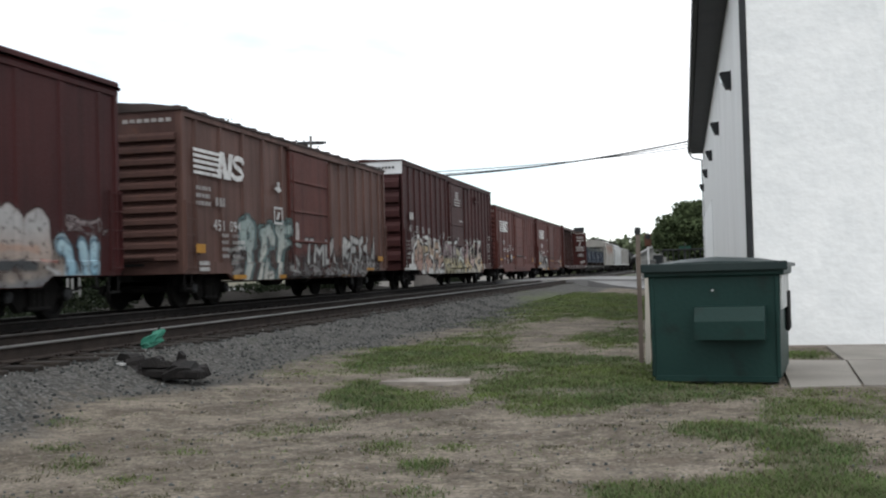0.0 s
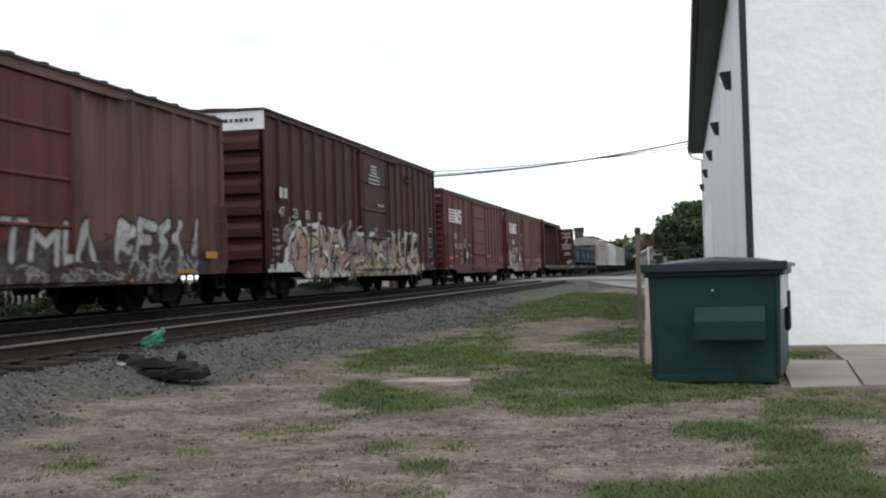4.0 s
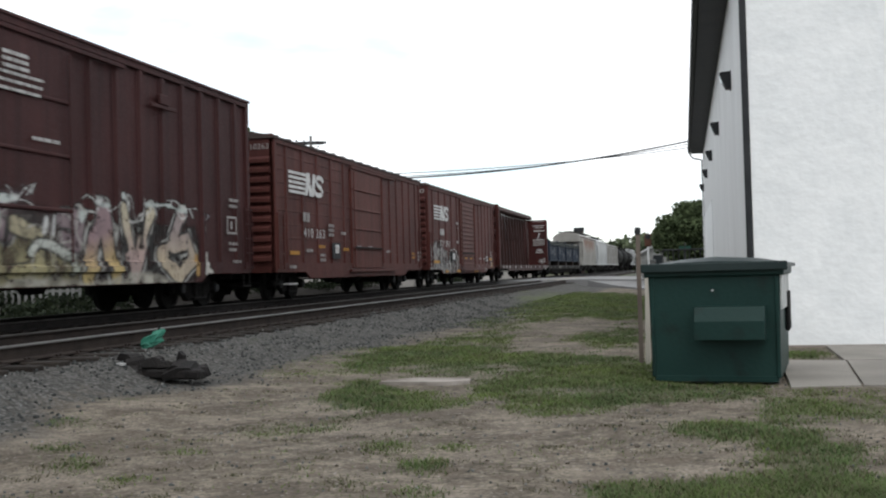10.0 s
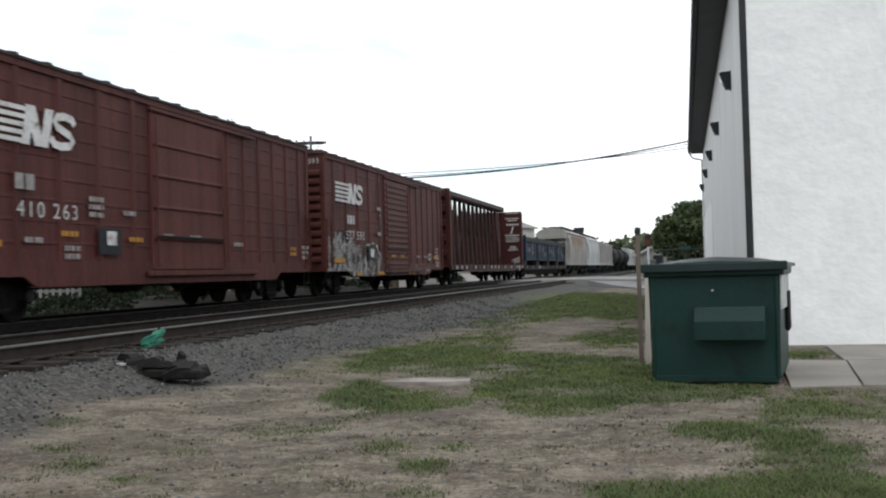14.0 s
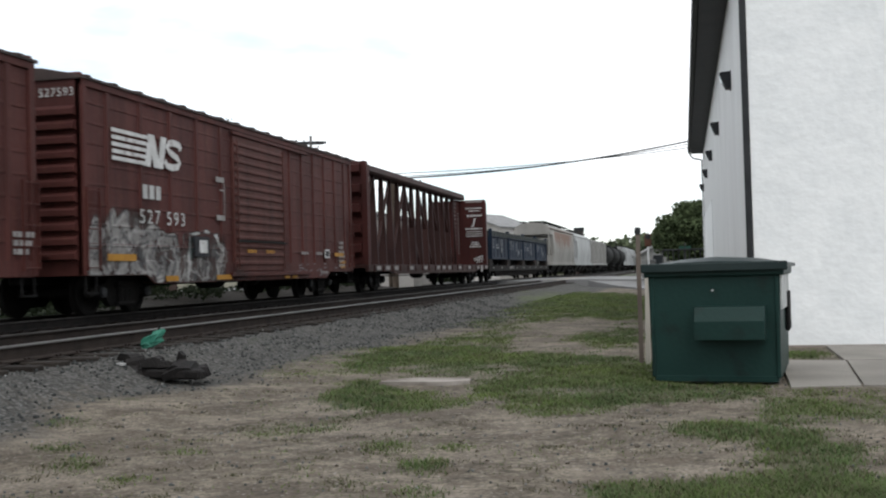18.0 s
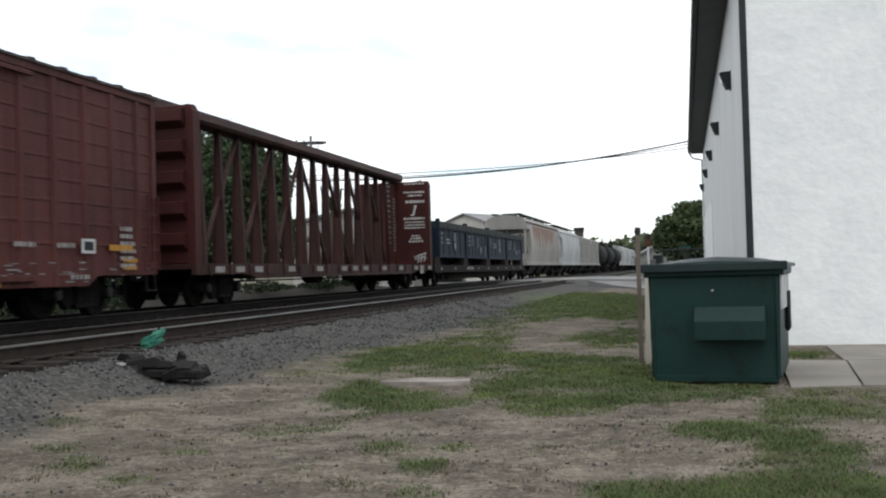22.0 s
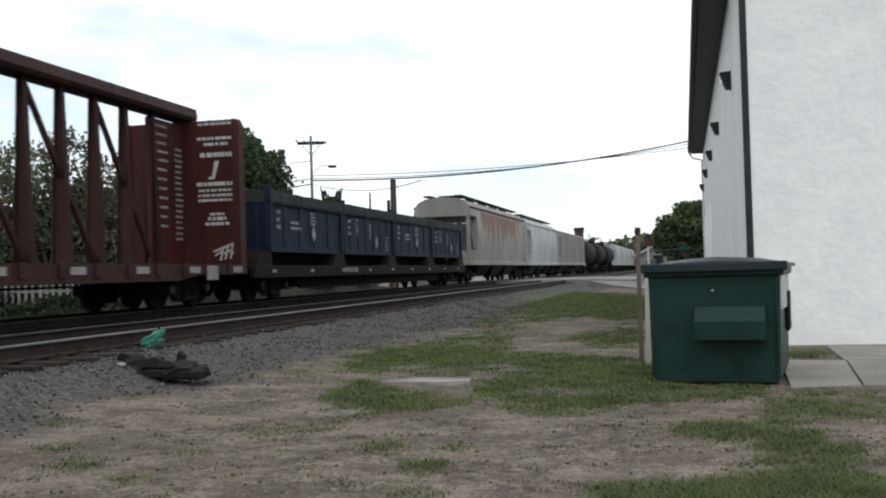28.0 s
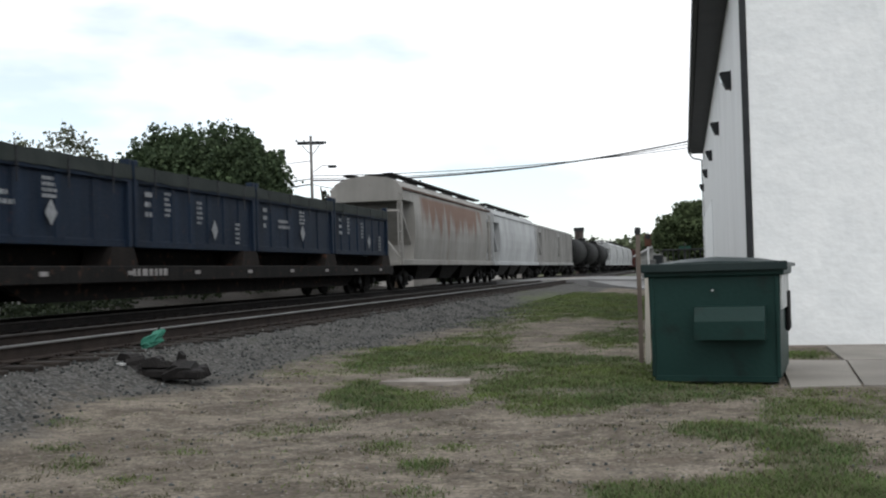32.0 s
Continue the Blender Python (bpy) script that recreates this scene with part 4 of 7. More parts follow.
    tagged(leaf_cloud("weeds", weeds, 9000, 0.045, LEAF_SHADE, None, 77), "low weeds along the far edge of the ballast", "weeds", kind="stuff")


trees()


# ---- behind the tracks ----
def far_side():
    p = thing("utility_pole", "wooden utility pole with a crossarm and a street lamp", "utility pole", m=pose(-20.1, 56.5, 0.0))
    part("shaft", Build().lathe([(-0.3, 0.11), (9.0, 0.075)], "z", 10), POLE_WOOD, p)
    part("crossarm", Build().box(-0.75, 0.75, -0.07, 0.07, 8.5, 8.68, 0.02), DARK_TRIM, p).rotation_euler = (0, 0, radians(15))
    part("crossarm_brace", Build().tube((-0.5, 0, 8.45), (0, 0.1, 7.9), 0.025, 6).tube((0.5, 0, 8.45), (0, 0.1, 7.9), 0.025, 6), DARK_TRIM, p)
    for x in (-0.85, -0.4, 0.4, 0.85):
        part("insulator", Build().lathe([(8.6, 0.05), (8.68, 0.06), (8.75, 0.03)], "z", 8, (x, 0.0, -x * 0.1)), GLASS_DARK, p)
    part("lamp_arm", Build().tube((0.1, 0, 6.95), (0.6, 0, 7.3), 0.03, 6).tube((0.6, 0, 7.3), (1.1, 0, 7.3), 0.03, 6), SIDING, p)
    part("lamp_head", Build().box(1.0, 1.45, -0.12, 0.12, 7.14, 7.3, 0.04), DARK_TRIM, p)
    for x, y, h, r, nm in ((-15.8, 57.9, 6.4, 0.19, "wooden pole stub"), (-17.2, 58.0, 5.75, 0.06, "thin steel pole"), (-16.2, 58.3, 5.3, 0.11, "short wooden pole")):
        q = thing("pole", "short dark " + nm + " behind the train", "pole", "poles behind the train", m=pose(x, y, 0))
        part("shaft", Build().lathe([(-0.2, r), (h, r * 0.9)], "z", 8), BARK if r > 0.08 else DARK_TRIM, q)
        part("cap", Build().lathe([(h, r), (h + 0.06, r * 0.6)], "z", 8), DARK_TRIM, q)

    def wire(a, b, sag, r=0.03, label="thin black overhead wire"):
        w, n = Build(), 5
        side = (Vector(b) - Vector(a)).cross(Vector((0, 0, 1))).normalized()
        ps = []
        for i in range(17):
            u = i / 16
            c = Vector(a).lerp(Vector(b), u) - Vector((0, 0, sag * 4 * u * (1 - u)))
            ps += [c + side * r * math.cos(2 * math.pi * k / n) + Vector((0, 0, r * math.sin(2 * math.pi * k / n))) for k in range(n)]
        w.poly(ps, [(i * n + k, i * n + (k + 1) % n, (i + 1) * n + (k + 1) % n, (i + 1) * n + k) for i in range(16) for k in range(n)] + [tuple(range(n)), tuple(range(16 * n, 17 * n))])
        tagged(part("overhead_wire", w, DARK_TRIM), label, "wire", "overhead wires")

    wire((-20.1, 56.5, 6.76), (0.9, 62.0, 7.88), 0.34, 0.022)
    wire((-20.1, 56.5, 6.5), (0.9, 62.0, 8.28), 0.58, 0.045, "thick black overhead cable")
    wire((-20.1, 56.5, 6.62), (0.9, 62.0, 8.1), 0.5, 0.02)
    wire((-20.1, 56.5, 6.6), (-40.0, 50.0, 5.4), 0.4, 0.03)
    wire((-20.1, 56.5, 6.3), (-40.0, 50.0, 4.9), 0.4, 0.04)
    wire((-20.1, 56.5, 7.6), (-40.0, 50.0, 7.2), 0.5, 0.022)
    wire((-15.8, 57.9, 6.0), (-20.1, 56.5, 6.3), 0.25, 0.022)
    wire((-15.8, 57.9, 6.0), (-14.3, 58.5, 6.4), 0.02, 0.03)

    f = thing("picket_fence", "grey-white board fence behind the tracks", "fence", m=pose(0, 0, 0))
    board = Build().prism([(-0.045, 0), (0.045, 0), (0.045, 1.2), (0.0, 1.26), (-0.045, 1.2)], "y", -0.01, 0.01).mesh("picket")
    rnd = random.Random(6)
    for k in range(64):
        u = k / 63
        x, y = -31.0 + 12.6 * u, 26.5 + 3.6 * u
        b = part("picket", board, FENCE_WHITE, f)
        b.location, b.rotation_euler = (x, y, 0.1 + rnd.uniform(-0.03, 0.03)), (0, rnd.uniform(-0.03, 0.03), radians(16))
    for z in (0.4, 0.9):
        part("fence_rail", Build().poly([(-31.0, 26.53, z), (-18.4, 30.13, z), (-18.4, 30.13, z + 0.08), (-31.0, 26.53, z + 0.08), (-31.0, 26.57, z), (-18.4, 30.17, z), (-18.4, 30.17, z + 0.08), (-31.0, 26.57, z + 0.08)],
                                        [(0, 1, 2, 3), (7, 6, 5, 4), (0, 4, 5, 1), (2, 6, 7, 3), (0, 3, 7, 4), (1, 2, 6, 5)]), FENCE_WHITE, f)

    def house(label, x, y, w, d, eave, ridge, wall, turn, windows=2, name="house", category="house"):
        h = thing(name, label, category, m=pose(x, y, 0, 0, 0, turn))
        part("wall", Build().prism([(-w / 2, -0.1), (w / 2, -0.1), (w / 2, eave), (0, ridge - 0.1), (-w / 2, eave)], "y", -d / 2, d / 2), wall, h)
        part("roof", Build().prism([(-w / 2 - 0.3, eave - 0.2), (0, ridge), (w / 2 + 0.3, eave - 0.2), (w / 2 + 0.3, eave - 0.05), (0, ridge + 0.16), (-w / 2 - 0.3, eave - 0.05)], "y", -d / 2 - 0.3, d / 2 + 0.3), PALE_ROOF, h)
        for k in range(windows):
            wx = -w / 2 + w * (k + 1) / (windows + 1)
            fr = part("window", Build().box(wx - 0.45, wx + 0.45, -d / 2 - 0.04, -d / 2 - 0.002, 1.0, 2.2, 0.01), FENCE_WHITE, h)
            part("pane", Build().box(wx - 0.38, wx + 0.38, -d / 2 - 0.055, -d / 2 - 0.042, 1.07, 2.13), GLASS_DARK, fr)
        return h

    house("long pale-sided building behind the tracks", -19.6, 65.0, 7.6, 6.0, 4.5, 5.1, HOUSE_PALE, 0, 2, "workshop", "building")
    house("pale house with a light grey roof beyond the tracks", -21.5, 116.0, 8.5, 8.0, 5.9, 7.3, HOUSE_PALE, -20)
    house("low dull brown house behind the tracks", -34.5, 56.0, 9.0, 7.0, 2.6, 4.2, BROWN_WALL, -15)
    house("small pale house far beyond the crossing", -1.6, 96.0, 5.0, 5.0, 2.2, 3.4, FENCE_WHITE, 5)
    b = thing("brick_tower", "square dark brick chimney block with a dark cap", "chimney", m=pose(-14.7, 155.0, 0))
    part("shaft", Build().box(-0.6, 0.6, -0.6, 0.6, -0.1, 6.5, 0.02), BRICK_RED, b)
    part("cap", Build().box(-0.7, 0.7, -0.7, 0.7, 6.5, 7.05, 0.02), DARK_TRIM, b)
    s = thing("crossing_signal", "railway crossing signal on a mast with dark round lamps", "crossing signal", m=pose(-2.05, 64.0, 0))
    part("mast", Build().tube((0, 0, -0.1), (0, 0, 3.2), 0.06, 8), SIDING, s)
    part("lamp_hood", Build().box(-0.2, 0.22, -0.15, 0.1, 2.35, 3.1, 0.05), SIGNAL_BROWN, s)
    part("lamp_disc", Build().tube((0, -0.16, 2.95), (0, -0.2, 2.95), 0.16, 12), DARK_TRIM, s)
    part("signal_box", Build().box(-0.4, 0.4, 0.2, 0.7, 0.0, 1.6, 0.03), FENCE_WHITE, s)
    g = thing("street_sign", "small green street sign on a post", "street sign", m=pose(0.05, 56.5, 0))
    part("shaft", Build().tube((0, 0, -0.1), (0, 0, 2.35), 0.035, 8), DARK_TRIM, g)
    part("panel", Build().box(-0.3, 0.3, -0.02, 0.02, 1.98, 2.2), SIGN_GREEN, g)
    r = thing("metal_railing", "dark metal railing beside the building", "railing", m=pose(0, 0, 0))
    rail = Build().tube((-1.0, 52.5, 1.95), (1.0, 52.5, 1.95), 0.04, 6)
    part("handrail", rail, DARK_TRIM, r)
    for k in range(9):
        part("baluster", Build().tube((-1.0 + 0.25 * k, 52.5, 0.0), (-1.0 + 0.25 * k, 52.5, 1.95), 0.025, 6), DARK_TRIM, r)


BROWN_WALL = surface("dull_brown_wall", (0.06, 0.04, 0.035), (0.1, 0.07, 0.06), 2, 0.9, 0.0, 0.3, 20)
PALE_ROOF = surface("pale_grey_roof", (0.2, 0.2, 0.2), (0.3, 0.3, 0.3), 1.5, 0.85, 0.0, 0.3, 20)
SIGN_GREEN = surface("dull_green_sign", (0.012, 0.05, 0.035), (0.02, 0.07, 0.05), 4, 0.6, 0.0, 0.1, 20)
SIGNAL_BROWN = surface("rusty_signal_hood", (0.08, 0.038, 0.025), (0.13, 0.06, 0.04), 3, 0.7, 0.0, 0.2, 20)
far_side()
# ---- the train: every car's space has its leading end at y = 0, the track's centre at x = 0 and the rail tops at z = 0 ----
MOVERS, WHEELS, SIDE = [], [], {}
WHEEL_R = 0.44


def lettering(text, height, y, z, material, parent, name="lettering", x=1.545, wide=1.0, spread_out=1.0):
    """Characters on the side that faces +x, read towards +y, from y on and standing on z."""
    cu = bpy.data.curves.new(name, "FONT")
    cu.body, cu.size, cu.extrude, cu.space_character = text, height * 1.38, 0.002, spread_out
    ob = bpy.data.objects.new(name, cu)
    scene.collection.objects.link(ob)
    me = bpy.data.meshes.new_from_object(ob.evaluated_get(bpy.context.evaluated_depsgraph_get()))
    bpy.data.objects.remove(ob)
    me.transform(Matrix(((0, 0, 1, x), (wide, 0, 0, y), (0, 1, 0, z), (0, 0, 0, 1))))
    me.materials.clear()
    return tagged(part(name, me, material, parent), kind="stuff")


def end_lettering(text, height, x, z, material, parent, y=-0.018):
    """Characters on the end wall that faces -y, read towards +x."""
    ob = lettering(text, height, 0.0, 0.0, material, parent, "end_number", x=0.0, spread_out=1.1)
    ob.data.transform(Matrix(((0, 1, 0, x), (-1, 0, 0, y), (0, 0, 1, z), (0, 0, 0, 1))))
    return ob


def bars(rows, y0, y1, z, pitch, h, material, parent, name="marking", x=1.545, seed=1):
    """Lines of unreadable stencilled writing as broken bars, one mesh."""
    rnd, b = random.Random(seed), Build()
    for r in range(rows):
        y, end = y0, y1 - rnd.random() * 0.25 * (y1 - y0)
        while y < end:
            w = rnd.uniform(0.5, 1.6) * h
            b.box(x, x + 0.004, y, min(y + w, end + 0.02), z - r * pitch, z - r * pitch + h)
            y += w + h * rnd.uniform(0.2, 0.7)
    return tagged(part(name, b, material, parent), kind="stuff")


def emblem(y, z, w, h, material, parent, x=1.545):
    """Five speed stripes that run into two slanted blocks with slits."""
    b = Build()
    for i in range(5):
        z0 = z + h * (0.02 + i * 0.2)
        b.box(x, x + 0.004, y, y + w * 0.5, z0, z0 + h * 0.115)
    slab = lambda u0, u1, v0, v1: b.prism([(y + w * (u0 + 0.06 * v0), z + h * v0), (y + w * (u1 + 0.06 * v0), z + h * v0),
                                           (y + w * (u1 + 0.06 * v1), z + h * v1), (y + w * (u0 + 0.06 * v1), z + h * v1)], "x", x + 0.001, x + 0.006)
    slab(0.42, 0.5, 0, 1)
    slab(0.6, 0.68, 0, 1)
    b.prism([(y + w * 0.47, z + h), (y + w * 0.56, z + h), (y + w * 0.64, z), (y + w * 0.55, z)], "x", x + 0.002, x + 0.007)
    # the second block: a fat bent band
    bend, half = [(0.955, 0.72), (0.93, 0.86), (0.85, 0.9), (0.78, 0.86), (0.75, 0.72), (0.78, 0.59), (0.9, 0.43), (0.935, 0.3), (0.9, 0.15), (0.81, 0.1), (0.74, 0.14), (0.71, 0.28)], 0.105 * h
    mid = [(y + w * u, z + h * v) for u, v in bend]
    edge = []
    for i, (p, q) in enumerate(mid):
        (a, c), (e, g) = mid[max(i - 1, 0)], mid[min(i + 1, len(mid) - 1)]
        m = math.hypot(e - a, g - c)
        edge.append(((p - (g - c) / m * half, q + (e - a) / m * half), (p + (g - c) / m * half, q - (e - a) / m * half)))
    for i in range(len(edge) - 1):
        (a, c), (e, g) = edge[i], edge[i + 1]
        b.prism([a, e, g, c], "x", x + 0.001, x + 0.006 + 0.0004 * (i % 2))
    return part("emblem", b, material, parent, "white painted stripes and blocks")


MESHES = {}


def shared(key, make, smooth=False):
    if key not in MESHES:
        MESHES[key] = make().mesh(key, smooth)
    return MESHES[key]


def wheelset_shape():
    b = Build()
    for s in (-1, 1):
        b.lathe([(s * 0.69, 0.1), (s * 0.69, 0.465), (s * 0.725, 0.465), (s * 0.735, WHEEL_R), (s * 0.83, WHEEL_R - 0.005), (s * 0.83, 0.36), (s * 0.79, 0.34),
                 (s * 0.78, 0.16), (s * 0.86, 0.13), (s * 0.86, 0.08)], n=22)
    return b.tube((-1.06, 0, 0), (1.06, 0, 0), 0.08, 10)


def side_frame_shape():
    b = Build()
    b.prism([(-1.18, 0.52), (-1.18, 0.36), (-0.66, 0.36), (-0.44, 0.16), (0.44, 0.16), (0.66, 0.36), (1.18, 0.36), (1.18, 0.52), (0.7, 0.6), (0.5, 0.74), (-0.5, 0.74), (-0.7, 0.6)],
            "x", 0.93, 1.06)
    for y in (-0.86, 0.86):
        b.tube((1.0, y, WHEEL_R), (1.13, y, WHEEL_R), 0.13, 12)
        b.box(0.9, 1.1, y - 0.17, y + 0.17, 0.36, 0.56, 0.02)
    for y in (-0.17, 0, 0.17):
        b.tube((1.09, y, 0.25), (1.09, y, 0.5), 0.075, 10)
    b.box(1.0, 1.16, -0.3, 0.3, 0.5, 0.66, 0.03)
    return b.box(1.0, 1.17, -0.34, 0.34, 0.18, 0.25, 0.02)


def bolster_shape():
    return Build().box(-0.93, 0.93, -0.2, 0.2, 0.42, 0.7, 0.04).tube((0, 0, 0.68), (0, 0, 0.78), 0.2, 14).box(-0.8, 0.8, -0.62, -0.52, 0.35, 0.5).box(-0.8, 0.8, 0.52, 0.62, 0.35, 0.5)


def bogie(y, car):
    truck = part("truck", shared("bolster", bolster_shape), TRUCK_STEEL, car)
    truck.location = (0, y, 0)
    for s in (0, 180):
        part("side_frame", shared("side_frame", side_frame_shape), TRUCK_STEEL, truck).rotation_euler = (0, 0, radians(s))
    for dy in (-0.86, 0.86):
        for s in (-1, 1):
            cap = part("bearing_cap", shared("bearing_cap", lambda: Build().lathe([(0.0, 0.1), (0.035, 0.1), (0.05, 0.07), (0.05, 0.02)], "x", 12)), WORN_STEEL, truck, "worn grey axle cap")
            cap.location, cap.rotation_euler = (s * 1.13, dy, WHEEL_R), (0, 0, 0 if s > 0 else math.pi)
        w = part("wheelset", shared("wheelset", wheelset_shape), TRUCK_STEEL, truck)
        w.location = (0, dy, WHEEL_R)
        WHEELS.append((w, dy))
    return truck


def coupler_shape():
    b = Build().box(-0.09, 0.09, 0.0, 0.55, 0.78, 0.98, 0.02).box(-0.16, 0.17, 0.5, 0.72, 0.74, 1.02, 0.05)
    b.tube((0.5, 0.1, 0.85), (0.28, 0.42, 0.5), 0.03, 6).tube((0.28, 0.42, 0.5), (0.2, 0.75, 0.55), 0.03, 6)
    return b.box(-0.6, 0.9, 0.02, 0.06, 0.95, 1.0)


def coupler(car, y, back):
    c = part("coupler", shared("coupler", coupler_shape), BLACK_STEEL, car)
    c.location, c.rotation_euler = (0, y, 0), (0, 0, 0 if back else math.pi)
    return c


def ladder(car, y, z0, z1, material, x=1.53, across="y", width=0.42, name="ladder"):
    b, n = Build(), max(2, round((z1 - z0) / 0.36))
    for i in range(n + 1):
        z = z0 + (z1 - z0) * i / n
        if across == "y":
            b.tube((x + 0.045, y, z), (x + 0.045, y + width, z), 0.011, 6)
        else:
            b.tube((x, y, z), (x + width, y, z), 0.014, 6)
    for k in (0, 1):
        if across == "y":
            b.box(x + 0.0, x + 0.05, y + k * width - 0.008, y + k * width + 0.008, z0 - 0.05, z1 + 0.05)
        else:
            b.box(x + k * width - 0.012, x + k * width + 0.012, y - 0.02, y + 0.06, z0 - 0.05, z1 + 0.05)
    return part(name, b, material, car)


def underframe(car, L, z=0.95):
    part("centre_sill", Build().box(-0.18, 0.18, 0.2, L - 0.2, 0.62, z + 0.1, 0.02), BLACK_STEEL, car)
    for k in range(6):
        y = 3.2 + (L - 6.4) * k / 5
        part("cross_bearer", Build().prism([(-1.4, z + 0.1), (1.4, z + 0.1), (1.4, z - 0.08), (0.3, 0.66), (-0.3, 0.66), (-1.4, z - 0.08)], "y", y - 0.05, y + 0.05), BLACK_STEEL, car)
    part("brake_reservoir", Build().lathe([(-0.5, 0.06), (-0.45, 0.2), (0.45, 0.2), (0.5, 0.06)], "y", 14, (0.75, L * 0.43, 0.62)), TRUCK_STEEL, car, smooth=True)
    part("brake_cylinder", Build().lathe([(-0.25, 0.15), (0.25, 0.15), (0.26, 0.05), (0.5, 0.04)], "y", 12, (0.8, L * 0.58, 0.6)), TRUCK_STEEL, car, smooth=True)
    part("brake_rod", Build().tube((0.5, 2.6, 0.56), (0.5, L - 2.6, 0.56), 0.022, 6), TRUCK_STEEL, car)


def boxcar(label, y0, L, paint, eave, ridge, posts, door, door_paint, door_ribs, ends, deep=2.5, proud=0.07, bands=0, end_paint=None, white_top=0.0, rib_step=0.95,
           group="freight train", smooth_roof=False):
    """posts: places of the outside posts along the side. door: (from, to, bottom, top). ends: number of ribs on each end."""
    car = thing("boxcar", label, "boxcar", group)
    W, sheet, zb, zd = 1.53, 1.53 - proud, 0.76, 0.58
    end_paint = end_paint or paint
    part("body", Build().box(-sheet, sheet, 0.06, L - 0.06, 0.9, eave - 0.02), paint, car)
    for s in (-1, 1):
        out = [(0.02, zb), (deep - 0.25, zb), (deep + 0.1, zd), (L - deep - 0.1, zd), (L - deep + 0.25, zb), (L - 0.02, zb), (L - 0.02, 1.02), (0.02, 1.02)]
        part("side_sill", Build().prism(out, "x", s * (sheet - 0.01), s * (W - 0.012)), paint, car)
        part("top_plate", Build().box(min(s * (sheet - 0.02), s * W), max(s * (sheet - 0.02), s * W), 0.0, L, eave - 0.16, eave, 0.012), paint, car)
        for y in posts:
            w = 0.075
            part("side_post", Build().prism([(s * (sheet - 0.01), y - w - 0.03), (s * (W - 0.01), y - w + 0.02), (s * (W - 0.01), y + w - 0.02), (s * (sheet - 0.01), y + w + 0.03)], "z", 1.0, eave - 0.14), paint, car)
        for y in (0.0, L - 0.16):
            part("corner_post", Build().box(min(s * (W - 0.17), s * W), max(s * (W - 0.17), s * W), y, y + 0.16, zb, eave, 0.02), paint, car)
        for k in range(bands):
            z = 1.3 + (eave - 1.75) * k / max(bands - 1, 1)
            part("side_seam", Build().box(s * sheet - 0.012, s * sheet + 0.012, 0.2, L - 0.2, z, z + 0.05, 0.006), paint, car)
        # door, with its ribs, rails and bars
        a, b_, z0, z1 = door
        slab = part("door", Build().box(min(s * (sheet - 0.02), s * (W + 0.015)), max(s * (sheet - 0.02), s * (W + 0.015)), a, b_, z0, z1, 0.02), door_paint, car)
        for k in range(door_ribs):
            z = z0 + (z1 - z0) * (k + 1) / (door_ribs + 1)
            h = 0.035 if door_ribs < 8 else 0.045
            part("door_rib", Build().box(min(s * W, s * (W + 0.05)), max(s * W, s * (W + 0.05)), a + 0.05, b_ - 0.05, z - h, z + h, 0.018), door_paint, slab)
        part("door_rail", Build().box(min(s * W, s * (W + 0.07)), max(s * W, s * (W + 0.07)), a - 0.3, min(b_ + 1.8, L - 0.4), z0 - 0.12, z0 - 0.02, 0.01), paint, car)
        part("door_track", Build().box(min(s * W, s * (W + 0.06)), max(s * W, s * (W + 0.06)), a - 0.1, min(b_ + 1.8, L - 0.4), z1 + 0.01, z1 + 0.09, 0.01), paint, car)
        for y in (a + 0.14, b_ - 0.14):
            part("door_bar", Build().tube((s * (W + 0.06), y, z0 + 0.05), (s * (W + 0.06), y, z1 - 0.1), 0.018, 6), door_paint, slab)
    for y, back in ((0.0, False), (L, True)):
        d = 1 if back else -1
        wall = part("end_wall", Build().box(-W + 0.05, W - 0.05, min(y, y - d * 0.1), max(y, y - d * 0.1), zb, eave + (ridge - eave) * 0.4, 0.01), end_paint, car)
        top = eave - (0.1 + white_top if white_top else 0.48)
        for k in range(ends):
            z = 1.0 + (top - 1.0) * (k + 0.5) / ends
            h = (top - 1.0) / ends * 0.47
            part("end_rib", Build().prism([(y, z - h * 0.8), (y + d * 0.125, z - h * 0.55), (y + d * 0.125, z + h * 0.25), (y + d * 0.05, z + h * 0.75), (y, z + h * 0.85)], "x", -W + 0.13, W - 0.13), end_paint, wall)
        if white_top:
            part("end_panel", Build().box(-W + 0.06, W - 0.002, min(y, y + d * 0.012), max(y, y + d * 0.012), top + 0.1, eave - 0.02), WHITE_PANEL, wall, "white painted top panel")
        ladder(car, y + (d * 0.0), 1.0, 2.2 if ridge > 4.7 else 3.0, end_paint, x=0.95, across="x", name="end_ladder")
        coupler(car, y, back)
        part("brake_step", Build().box(-0.9, 0.9, min(y, y + d * 0.2), max(y, y + d * 0.2), 1.12, 1.15), end_paint, wall)
    part("brake_wheel", Build().lathe([(-0.02, 0.28), (0.0, 0.3), (0.02, 0.28)], "y", 16, (-0.5, -0.16, 2.6)), BLACK_STEEL, car)
    W2 = W + 0.03
    roof = part("roof", Build().prism([(-W2, eave - 0.03), (W2, eave - 0.03), (W2, eave + 0.02), (0.75, ridge - 0.04), (0, ridge), (-0.75, ridge - 0.04), (-W2, eave + 0.02)], "y", -0.05, L + 0.05), ROOF_STEEL if not smooth_roof else paint, car)
    k = 0
    while not smooth_roof and 0.2 + k * rib_step < L:
        y = 0.2 + k * rib_step
